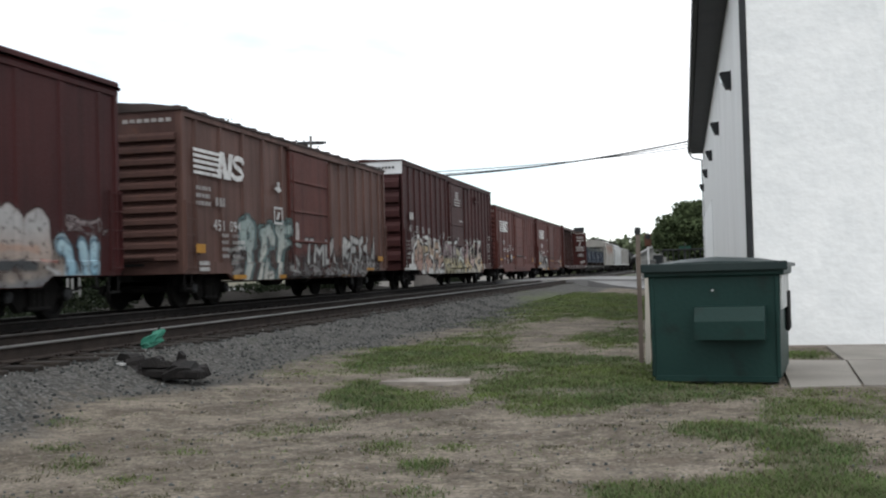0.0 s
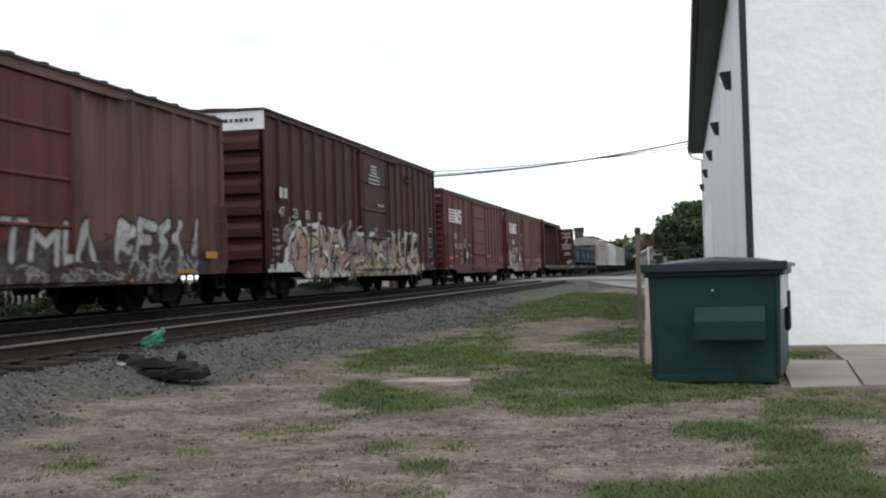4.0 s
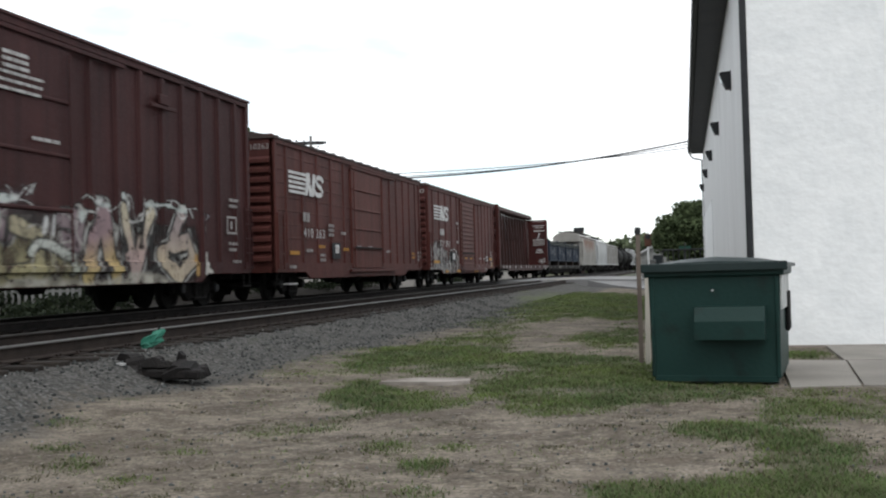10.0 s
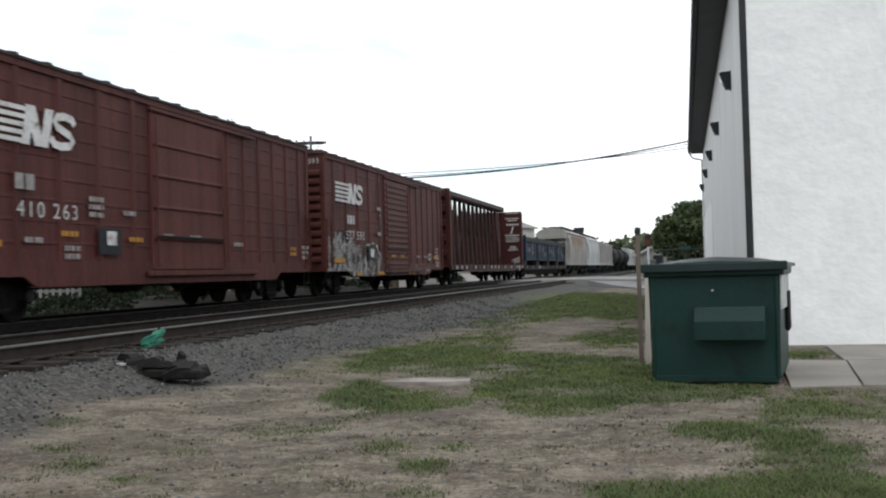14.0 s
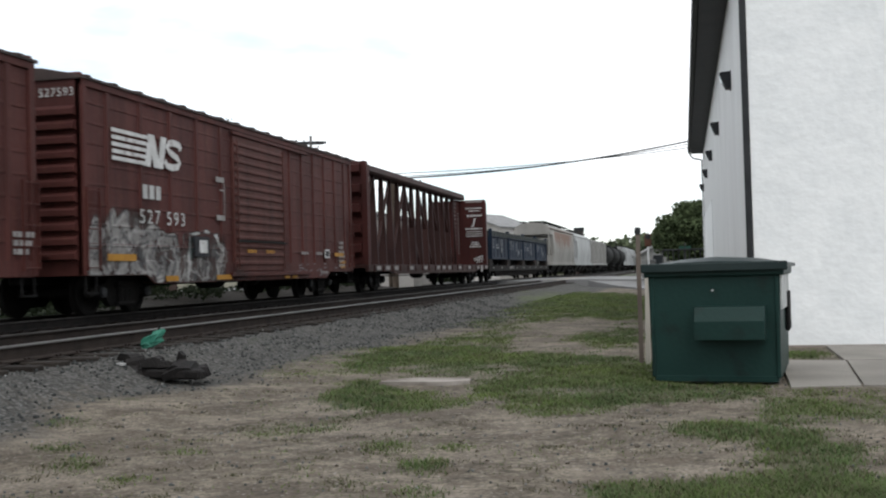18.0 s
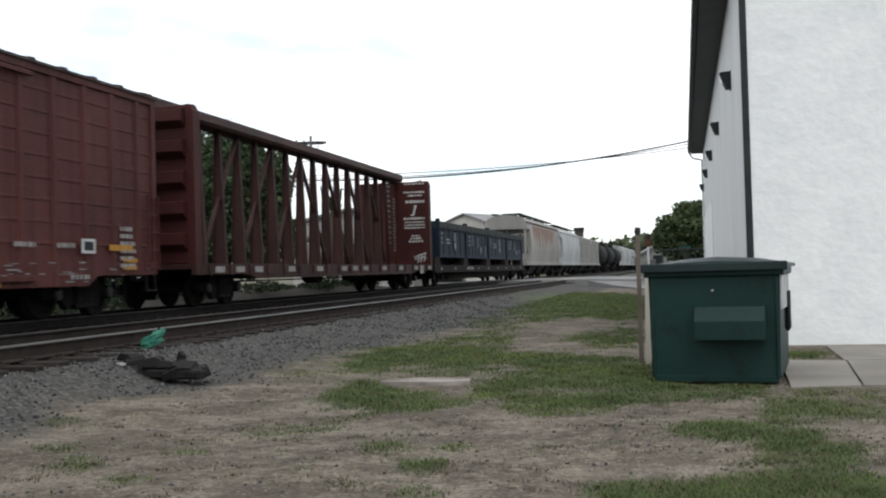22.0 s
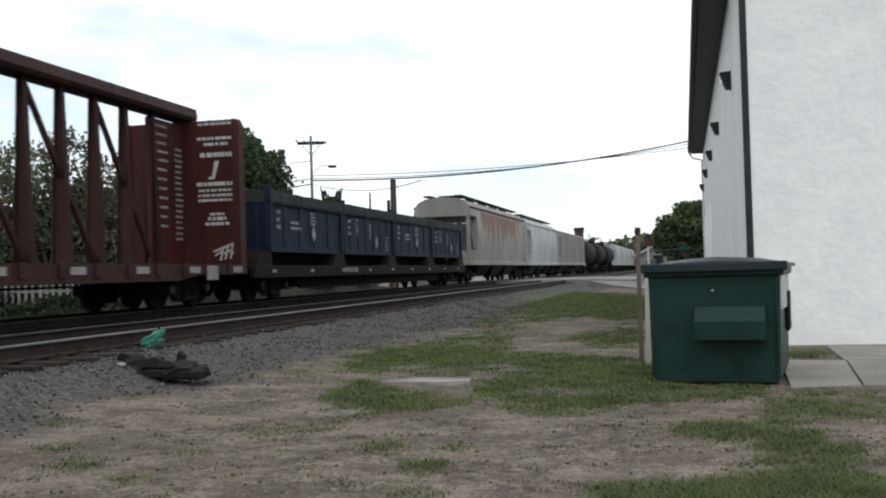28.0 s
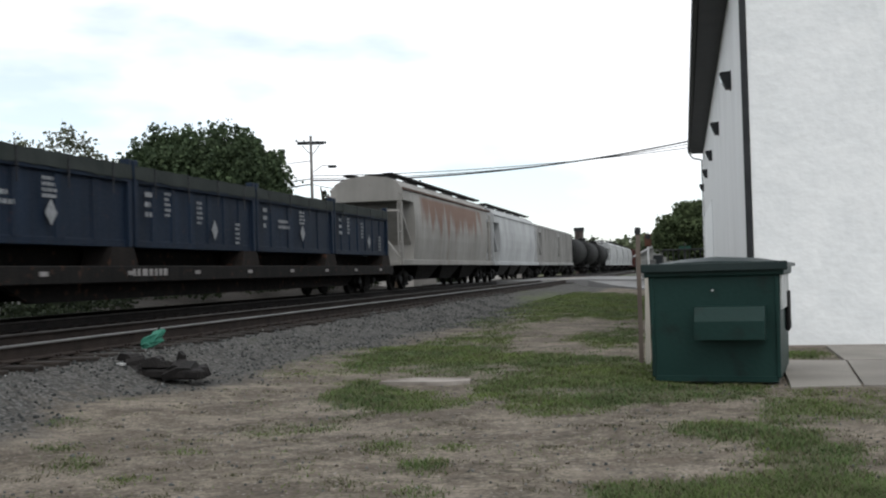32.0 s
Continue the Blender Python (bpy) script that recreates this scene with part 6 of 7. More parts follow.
def lay_coat(coat, car, label):
    """The coat as a thin skin on the car's side."""
    W, L, sheet, posts, (da, db, dz0, dz1), deep, bands, eave, ribs = SIDE[car.name]
    Y, Z = coat.Y, coat.Z
    X = np.full(Y.shape, sheet)
    for k in range(bands):
        z = 1.3 + (eave - 1.75) * k / max(bands - 1, 1)
        X = np.where((Z > z) & (Z < z + 0.05), sheet + 0.012, X)
    for p in posts:
        d = np.abs(Y - p)
        X = np.maximum(X, sheet - 0.01 + (W - sheet) * np.clip((0.115 - d) / 0.055, 0, 1))
    X = np.where((Y < 0.17) | (Y > L - 0.17), W, X)
    X = np.where(Z < 1.03, np.maximum(X, W - 0.012), X)
    X = np.where((Y > da - 0.01) & (Y < db + 0.01) & (Z > dz0 - 0.01), W + 0.016, X)
    X = np.where((Y > da - 0.31) & (Y < min(db + 1.8, L - 0.4) + 0.01) & (Z > dz0 - 0.135) & (Z < dz0 - 0.005), W + 0.071, X)
    X += 0.004
    drop = 0.76 + (0.58 - 0.76) * np.clip((np.minimum(Y, L - Y) - deep + 0.25) / 0.35, 0, 1)
    a = np.where((Z < drop + 0.005) | (Y < 0.02) | (Y > L - 0.02), 0.0, coat.a)
    nz, ny = Y.shape
    keep = np.maximum(np.maximum(a[:-1, :-1], a[1:, :-1]), np.maximum(a[:-1, 1:], a[1:, 1:])) > 0.03
    inside = (np.minimum(Z[:-1, :-1], Z[:-1, 1:]) > np.maximum(drop[:-1, :-1], drop[:-1, 1:]) - 0.01)
    jj, ii = np.nonzero(keep & inside)
    q = jj * ny + ii
    faces = np.stack([q, q + 1, q + ny + 1, q + ny], -1)
    used, back = np.unique(faces, return_inverse=True)
    me = bpy.data.meshes.new("spray_paint")
    pts = np.stack([X.ravel()[used], Y.ravel()[used], Z.ravel()[used]], -1)
    me.from_pydata(pts.tolist(), [], back.reshape(-1, 4).tolist())
    me.attributes.new("cover", "FLOAT", "POINT").data.foreach_set("value", a.ravel()[used])
    col = np.concatenate([coat.rgb.reshape(-1, 3)[used], np.ones((len(used), 1))], 1)
    me.attributes.new("pigment", "FLOAT_COLOR", "POINT").data.foreach_set("color", np.clip(col, 0, 1).ravel())
    return part("spray_paint", me, SPRAYED, car, label)


def murals(first, a, b, d):
    ink = (0.025, 0.028, 0.03)
    # the car in front: rounded pale shapes, a dark band, blue at the tail
    c = Coat(8.0, 16.3, 0.56, 2.1, 0.03, 1)
    c.fog(8.0, 14.6, 0.55, 1.4, (0.27, 0.23, 0.20), 0.95)
    for k in range(8):
        y = 8.25 + 0.76 * k
        c.fat([[(y - 0.15, 1.2), (y - 0.1, 1.6), (y + 0.05, 1.68), (y + 0.17, 1.6), (y + 0.2, 1.2)]], 0.25, (0.33, 0.27, 0.235), (0.34, 0.33, 0.325), (0.20, 0.165, 0.155), 0.03)
    c.dab([[(8.0, 1.22), (13.6, 1.2)]], 0.09, (0.34, 0.22, 0.17), 0.8)
    c.dab([[(8.0, 0.94), (13.45, 0.92)]], 0.13, (0.05, 0.053, 0.056))
    c.fog(8.0, 15.2, 0.5, 0.8, (0.15, 0.15, 0.155), 0.95, 0.1)
    c.dab([[(8.6, 1.06), (10.0, 1.05)], [(13.69, 1.02), (14.15, 1.02)]], 0.045, (0.33, 0.09, 0.07), 0.9)
    for rows in ([[(14.3, 1.3), (14.51, 1.2), (14.63, 0.72)]], [[(14.93, 1.28), (15.05, 0.9), (15.1, 0.66)]], [[(15.31, 1.3), (15.28, 0.9)]]):
        c.fat(rows, 0.13, (0.22, 0.37, 0.46), (0.34, 0.47, 0.52), (0.05, 0.10, 0.14), 0.05, (0.28, 0.36, 0.40), 0.05)
    c.dab([[(14.2, 0.66), (14.8, 0.7)], [(13.8, 0.9), (14.2, 0.78)]], 0.07, (0.40, 0.40, 0.40))
    c.dab([[(15.3, 0.7), (15.9, 0.6)]], 0.1, (0.04, 0.13, 0.17))
    c.scrawl(14.55, 15.6, 1.56, 1.8, 9, 0.035, (0.27, 0.22, 0.22), 0.8)
    lay_coat(c, first, "grey, peach and pale blue spray-painted mural")
    # tall pale letters edged in teal, a pale blot, then two rows of smaller ones
    c = Coat(1.8, 15.6, 0.56, 2.25, 0.03, 2)
    mist, teal, inner = (0.09, 0.088, 0.088), (0.10, 0.155, 0.155), (0.05, 0.075, 0.078)
    c.fog(2.6, 6.6, 0.55, 1.75, mist, 0.8)
    c.fog(6.2, 15.3, 0.55, 1.45, (0.075, 0.066, 0.066), 0.85)
    c.dab([[(2.45, 1.03), (3.15, 1.08)], [(2.5, 0.82), (3.05, 0.8)], [(2.4, 1.3), (2.95, 1.32)]], 0.07, (0.28, 0.27, 0.26), 0.8)
    for rows, w in (([[(3.3, 0.56), (3.55, 1.04), (3.62, 1.45)], [(3.62, 1.45), (3.24, 1.6), (3.25, 1.91), (3.59, 2.02), (3.91, 1.83), (3.85, 1.57), (3.62, 1.45)]], 0.17),
                    ([[(4.56, 1.75), (4.95, 1.88), (5.19, 1.61)], [(4.67, 1.81), (4.65, 1.4), (4.42, 1.04), (4.14, 0.58)]], 0.16), ([[(4.75, 1.04), (4.5, 0.66), (5.06, 0.65)]], 0.12),
                    ([[(5.53, 0.62), (5.73, 1.68), (5.5, 1.84)], [(5.52, 1.85), (6.26, 1.95)], [(5.74, 1.48), (6.17, 1.53)]], 0.14)):
        c.fat(rows, w, (0.47, 0.46, 0.42), (0.25, 0.31, 0.30), inner, 0.05, teal, 0.09)
    c.dab([[(3.57, 1.82), (3.55, 1.68)]], 0.07, inner)
    c.dab([[(4.0, 0.62), (4.1, 1.2)], [(5.2, 0.66), (5.35, 1.3)], [(4.28, 1.6), (4.25, 1.9)]], 0.06, (0.05, 0.055, 0.055), 0.9)
    c.dab([[(3.2, 2.05), (3.6, 2.14), (4.0, 1.98)], [(4.6, 1.98), (5.0, 2.02)], [(5.5, 2.0), (6.3, 2.06)]], 0.03, (0.11, 0.15, 0.15), 0.9)
    c.dab([[(6.8, 2.0), (6.79, 1.74)]], 0.2, (0.36, 0.325, 0.31))
    c.dab([[(6.5, 1.62), (7.1, 1.5)], [(6.55, 1.25), (6.9, 1.0)], [(6.35, 0.85), (6.8, 0.75)]], 0.09, (0.30, 0.30, 0.29), 0.85)
    for row in ([(7.5, 1.62), (8.1, 1.65)], [(7.8, 1.6), (7.71, 1.02)], [(8.19, 1.03), (8.32, 1.51), (8.66, 1.32), (9.03, 1.51), (8.96, 1.03)], [(9.26, 1.66), (9.19, 1.03), (9.55, 1.06)], [(9.69, 1.06), (9.98, 1.72), (10.23, 1.07)]):
        c.fat([row], 0.085, (0.40, 0.40, 0.385), (0.30, 0.295, 0.29), (0.035, 0.034, 0.035), 0.045)
    for rows in ([[(10.95, 1.07), (11.23, 1.75), (11.6, 1.58), (11.11, 1.39), (11.57, 1.22)]], [[(12.46, 1.75), (12.0, 1.78), (11.7, 1.11)], [(11.84, 1.44), (12.32, 1.45)]], [[(13.13, 1.81), (12.7, 1.65), (13.0, 1.42), (12.77, 1.15)]],
                 [[(13.67, 1.83), (13.37, 1.51), (13.69, 1.2)]], [[(14.4, 1.85), (14.3, 1.25)]]):
        c.fat(rows, 0.12, (0.30, 0.30, 0.295), (0.44, 0.44, 0.43), (0.04, 0.038, 0.038), 0.05)
    c.scrawl(10.8, 14.6, 0.7, 1.15, 14, 0.04, (0.33, 0.33, 0.325), 0.85)
    c.scrawl(6.4, 14.8, 0.6, 0.85, 22, 0.035, (0.26, 0.25, 0.245), 0.85)
    c.scrawl(2.5, 14.8, 0.6, 1.5, 26, 0.022, ink, 0.9)
    lay_coat(c, a, "pale teal-edged spray-painted letters and grey scrawls")
    # the large mural
    c = Coat(0.0, 18.9, 0.56, 2.5, 0.03, 4)
    white, black = (0.55, 0.55, 0.535), (0.02, 0.019, 0.018)
    tan, gold, brown, rose = (0.35, 0.275, 0.21), (0.42, 0.34, 0.21), (0.27, 0.195, 0.15), (0.32, 0.21, 0.175)
    c.fog(1.0, 7.3, 0.55, 1.0, white, 0.95, 0.2)
    c.dab([[(0.07, 0.84), (0.25, 0.84)], [(0.55, 0.84), (1.11, 0.9), (1.74, 0.85), (2.4, 0.9)], [(1.56, 1.31), (1.52, 0.98)]], 0.17, white)
    c.dab([[(0.4, 1.4), (1.1, 1.42)], [(0.45, 1.22), (1.2, 1.2)], [(0.5, 1.08), (1.0, 1.06)]], 0.05, (0.30, 0.30, 0.29), 0.8)
    c.fat([[(1.27, 1.68), (1.78, 1.88), (2.09, 1.76), (1.68, 1.59), (1.32, 1.67)]], 0.1, (0.17, 0.14, 0.13), (0.21, 0.18, 0.17), black, 0.05, (0.38, 0.37, 0.36), 0.05)
    for rows, w, low, high in (([[(5.13, 1.29), (5.86, 1.37), (6.64, 1.28), (5.84, 0.87)]], 0.17, rose, brown), ([[(5.24, 1.83), (4.91, 0.75)], [(5.24, 1.83), (6.16, 1.8), (6.37, 1.62)]], 0.17, tan, brown),
                               ([[(4.47, 1.92), (4.71, 1.34), (5.09, 1.86)]], 0.14, tan, brown), ([[(4.17, 1.93), (3.85, 0.8), (4.55, 1.1)]], 0.18, rose, tan),
                               ([[(2.96, 1.8), (3.24, 1.54), (3.16, 0.75)], [(3.24, 1.54), (3.72, 1.65)]], 0.17, tan, gold), ([[(2.42, 1.83), (2.04, 1.45), (2.02, 1.05), (2.28, 0.85), (2.66, 1.0), (2.79, 1.47), (2.65, 1.79), (2.42, 1.83)]], 0.2, rose, tan)):
        c.fat(rows, w, low, high, black, 0.075, white, 0.075)
    c.dab([[(3.59, 1.99), (3.45, 1.29)], [(2.44, 1.36), (2.4, 1.1)], [(4.34, 1.86), (4.25, 1.4)], [(5.54, 1.6), (5.31, 1.05)]], 0.085, black)
    c.dab([[(6.45, 1.75), (6.01, 1.61)], [(6.26, 0.99), (6.4, 0.8)], [(3.5, 1.0), (3.55, 0.75)]], 0.06, black)
    c.dab([[(2.43, 2.07), (2.68, 2.14)], [(3.1, 2.16), (4.12, 2.12)], [(4.97, 2.09), (5.42, 2.01)], [(6.1, 1.99), (6.47, 1.63)]], 0.09, white)
    c.dab([[(2.94, 0.75), (3.2, 0.6)], [(4.17, 0.76), (4.11, 0.6)], [(4.56, 0.76), (4.78, 0.6)], [(5.83, 0.8), (6.1, 0.6)], [(6.97, 1.32), (7.1, 0.66)]], 0.12, white)
    olive, cream, mauve = (0.25, 0.225, 0.13), (0.40, 0.36, 0.27), (0.185, 0.135, 0.145)
    c.fog(7.0, 16.3, 0.55, 1.9, (0.10, 0.085, 0.08), 0.95, 0.2)
    c.fog(7.2, 11.7, 0.55, 1.5, olive, 0.95, 0.2)
    c.fog(7.0, 9.6, 1.4, 2.1, mauve, 0.95, 0.2)
    for rows in ([[(6.93, 2.03), (7.02, 1.5), (7.72, 1.53), (7.83, 2.05)]], [[(7.65, 1.82), (8.38, 1.78), (8.32, 1.5)]], [[(8.87, 1.7), (9.31, 1.46)]], [[(10.88, 1.78), (11.6, 1.75), (11.45, 1.35), (10.95, 1.4)]]):
        c.fat(rows, 0.17, (0.16, 0.12, 0.13), (0.23, 0.18, 0.19), black, 0.04, (0.32, 0.31, 0.29), 0.03)
    for rows in ([[(7.63, 1.15), (8.54, 1.2), (8.55, 0.78), (7.67, 0.8)]], [[(9.51, 1.57), (10.2, 1.48), (10.25, 0.8), (9.48, 0.83)]]):
        c.fat(rows, 0.14, (0.30, 0.27, 0.15), (0.36, 0.32, 0.22), black, 0.04)
    c.fat([[(9.97, 1.13), (10.22, 1.29), (10.7, 1.22), (11.32, 1.1), (11.27, 0.82)]], 0.1, (0.36, 0.38, 0.31), (0.48, 0.50, 0.46), black, 0.05)
    c.dab([[(7.93, 2.0), (8.39, 1.96)], [(9.26, 2.01), (9.62, 1.99)], [(11.67, 1.81), (11.85, 1.9)], [(13.11, 2.3), (13.2, 2.12)]], 0.1, (0.46, 0.50, 0.48))
    c.dab([[(10.65, 1.85), (10.6, 1.45)], [(10.4, 1.8), (10.35, 1.5)], [(7.3, 2.34), (7.21, 2.1)]], 0.06, white)
    c.fog(12.7, 16.3, 0.62, 1.92, black, 0.95, 0.12)
    c.fat([[(11.75, 0.74), (12.37, 2.0), (12.72, 0.76)]], 0.21, (0.52, 0.40, 0.18), (0.27, 0.19, 0.20), black, 0.06, (0.38, 0.38, 0.36), 0.06)
    c.fat([[(13.1, 2.0), (13.44, 0.8), (14.18, 2.0)]], 0.17, (0.36, 0.27, 0.25), (0.52, 0.46, 0.34), black, 0.06, (0.38, 0.38, 0.36), 0.05)
    c.fat([[(15.5, 2.0), (15.18, 1.52)], [(14.56, 1.17), (15.82, 1.48), (16.04, 1.14), (15.31, 0.76), (14.6, 1.03)]], 0.17, (0.44, 0.37, 0.27), (0.33, 0.27, 0.26), black, 0.06, (0.38, 0.38, 0.36), 0.05)
    c.dab([[(12.36, 1.04), (12.32, 0.85)], [(15.0, 1.18), (15.39, 1.08)], [(12.95, 1.91), (13.2, 1.25)], [(13.82, 1.95), (13.74, 1.3)], [(14.2, 1.45), (14.12, 0.8)]], 0.09, black)
    c.dab([[(8.68, 1.69), (8.69, 1.19)], [(9.45, 1.76), (9.26, 1.16)]], 0.055, black)
    c.dab([[(16.22, 1.14), (16.16, 0.78)]], 0.1, (0.36, 0.22, 0.08))
    c.dab([[(16.7, 1.15), (16.66, 0.8), (16.9, 0.78)]], 0.14, (0.50, 0.48, 0.44))
    c.dab([[(16.52, 2.08), (16.88, 2.1), (16.62, 1.8), (16.8, 1.5)], [(16.6, 1.95), (16.75, 1.6)]], 0.05, (0.34, 0.31, 0.33), 0.9)
    c.dab([[(13.9, 2.16), (14.8, 2.18), (15.74, 2.13)], [(12.2, 2.14), (12.6, 2.1)]], 0.07, (0.42, 0.46, 0.44))
    c.fog(7.2, 16.2, 0.55, 0.68, (0.42, 0.40, 0.34), 0.95, 0.1)
    c.scrawl(2.0, 17.0, 1.9, 2.25, 16, 0.035, white, 0.8)
    c.scrawl(7.4, 12.0, 0.75, 1.8, 24, 0.022, black, 0.85)
    c.scrawl(7.4, 12.0, 0.7, 1.9, 20, 0.026, (0.46, 0.45, 0.41), 0.85)
    lay_coat(c, b, "large spray-painted mural in tan, olive, mauve and white")
    # a grey tangle: rounded letters with pale edges, and one tall pale arch
    c = Coat(0.05, 7.4, 0.56, 2.15, 0.022, 5)
    dim, grey, pale2, deep = (0.12, 0.11, 0.106), (0.19, 0.18, 0.175), (0.40, 0.39, 0.375), (0.045, 0.047, 0.05)
    c.fog(0.1, 6.1, 0.5, 1.62, dim, 0.9, 0.25)
    c.fog(0.6, 2.6, 0.5, 1.98, dim, 0.8, 0.25)
    for rows, w in (([[(0.5, 1.6), (0.22, 1.2), (0.3, 0.8), (0.7, 0.75)]], 0.14), ([[(1.0, 1.85), (1.05, 1.5), (1.5, 1.85), (1.6, 1.4)]], 0.12), ([[(0.95, 1.3), (1.5, 1.35), (1.2, 0.75)]], 0.12), ([[(1.9, 1.5), (2.7, 1.55), (2.3, 1.1), (2.75, 0.75)]], 0.13),
                    ([[(3.0, 1.45), (3.55, 1.45), (3.45, 1.0), (3.1, 0.75)]], 0.12), ([[(1.8, 0.95), (2.2, 0.72)]], 0.1)):
        c.fat(rows, w, (0.26, 0.25, 0.24), grey, deep, 0.04, (0.32, 0.31, 0.30), 0.045)
    c.dab([[(0.44, 1.66), (0.09, 1.17), (0.19, 0.78)], [(1.02, 1.95), (1.05, 1.67), (1.5, 1.92)], [(1.81, 1.62), (2.73, 1.68)]], 0.045, pale2, 0.9)
    c.dab([[(3.95, 1.52), (3.89, 0.66)], [(4.63, 1.1), (4.72, 0.64)], [(5.14, 1.1), (4.99, 0.64)], [(2.34, 0.76), (2.79, 0.64)], [(3.49, 1.11), (3.69, 0.71)], [(5.5, 1.0), (5.6, 0.66)]], 0.055, pale2, 0.85)
    c.dab([[(4.08, 0.6), (4.24, 1.62), (5.02, 1.72), (5.65, 1.62), (5.92, 1.32), (5.95, 0.9)]], 0.05, (0.42, 0.42, 0.41))
    c.dab([[(3.4, 1.25), (3.5, 1.15)], [(5.6, 1.35), (5.62, 1.2)], [(2.0, 1.25), (2.1, 1.0)], [(4.4, 0.85), (4.42, 0.7)]], 0.09, deep, 0.9)
    c.dab([[(4.4, 1.35), (5.0, 1.35)]], 0.26, (0.05, 0.085, 0.085), 0.7)
    c.scrawl(0.3, 5.9, 0.62, 1.55, 34, 0.032, (0.34, 0.33, 0.32), 0.85)
    c.scrawl(0.3, 5.9, 0.62, 1.55, 30, 0.03, deep, 0.8)
    c.fog(6.2, 7.2, 0.55, 1.1, (0.13, 0.12, 0.115), 0.4, 0.3)
    lay_coat(c, d, "grey tangle of spray-painted letters under a pale arch")
PAINT_E = livery("dark_red_centerbeam_paint", (0.0396, 0.0093, 0.0080), (0.0553, 0.0133, 0.0113), 0.25)
# brown grime and the backlit beam's shade, both put into this colour
PAINT_E_GRIMY_SHADED = livery("grimy_shaded_beam_paint", (0.028, 0.0105, 0.0092), (0.046, 0.019, 0.0162), 0.3)
PAINT_F = livery("black_flatcar_paint", (0.0042, 0.0036, 0.0034), (0.0100, 0.0080, 0.0070), 0.6, rough=0.9)
SILL_F = livery("dusty_dark_sill_paint", (0.0055, 0.0053, 0.0051), (0.0135, 0.0120, 0.0106), 0.5, rough=0.9)
PEDESTAL = livery("rust_brown_pedestal_paint", (0.0095, 0.0078, 0.0068), (0.021, 0.0162, 0.0136), 0.6, rough=0.9)
NAVY = livery("navy_container_paint", (0.0042, 0.0115, 0.0262), (0.0078, 0.0182, 0.0375), 0.15, rough=0.65)
TARP = surface("dark_green_tarpaulin", (0.020, 0.026, 0.024), (0.038, 0.045, 0.042), 1.2, 0.85, 0.0, 0.5, 8)
HOPPER_G = livery("stained_pale_grey_hopper_paint", (0.235, 0.227, 0.21), (0.285, 0.276, 0.258), 0.25, soot_tone=0.92)


def run_off(m, low, high, a, b, colour):
    """Rust that has run down from the roof edge of a painted side, between the heights low and high and the places a and b along it."""
    nt = m.node_tree
    p = nt.nodes["Principled BSDF"]
    paint = p.inputs["Base Color"].links[0].from_socket
    at = node(nt, "SeparateXYZ", Vector=nt.nodes.new("ShaderNodeTexCoord").outputs["Object"])
    up = node(nt, "MapRange", Value=at.outputs[2], From_Min=low, From_Max=high)
    streaks = rough_noise(nt, coords(nt, (0.1, 0.95, 0.05), False), 1.0, 2.0)
    fine = rough_noise(nt, coords(nt, (0.3, 6.0, 0.5), False), 1.6, 5.0)
    n = calc(nt, "ADD", calc(nt, "MULTIPLY", streaks, 0.8), calc(nt, "MULTIPLY", fine, 0.2))
    n = calc(nt, "MULTIPLY", calc(nt, "SUBTRACT", calc(nt, "ADD", n, calc(nt, "MULTIPLY", up.outputs[0], 0.28)), 0.60), 10.0, True)
    ends = calc(nt, "MULTIPLY", node(nt, "MapRange", Value=at.outputs[1], From_Min=a, From_Max=a + 0.6).outputs[0], node(nt, "MapRange", Value=at.outputs[1], From_Min=b, From_Max=b - 0.6).outputs[0])
    under = node(nt, "MapRange", Value=at.outputs[2], From_Min=high + 0.12, From_Max=high - 0.02)
    n = calc(nt, "MULTIPLY", calc(nt, "MULTIPLY", n, ends), calc(nt, "MULTIPLY", under.outputs[0], 0.85))
    nt.links.new(blend(nt, n, paint, colour), p.inputs["Base Color"])


run_off(HOPPER_G, 2.0, 3.7, 3.0, 16.6, (0.135, 0.064, 0.038))
HOPPER_W = livery("off_white_hopper_paint", (0.335, 0.346, 0.348), (0.39, 0.40, 0.402), 0.1, soot_tone=0.93)
HOPPER_I = livery("dull_grey_hopper_paint", (0.25, 0.248, 0.24), (0.30, 0.298, 0.288), 0.12, soot_tone=0.93)
TANK_BLACK = livery("black_tank_paint", (0.0045, 0.005, 0.005), (0.009, 0.0095, 0.009), 0.1, rough=0.8)
RUSTY_EDGE = surface("rusted_roof_edge", (0.06, 0.038, 0.03), (0.13, 0.085, 0.065), 3.0, 0.9, 0.0, 0.2, 30)


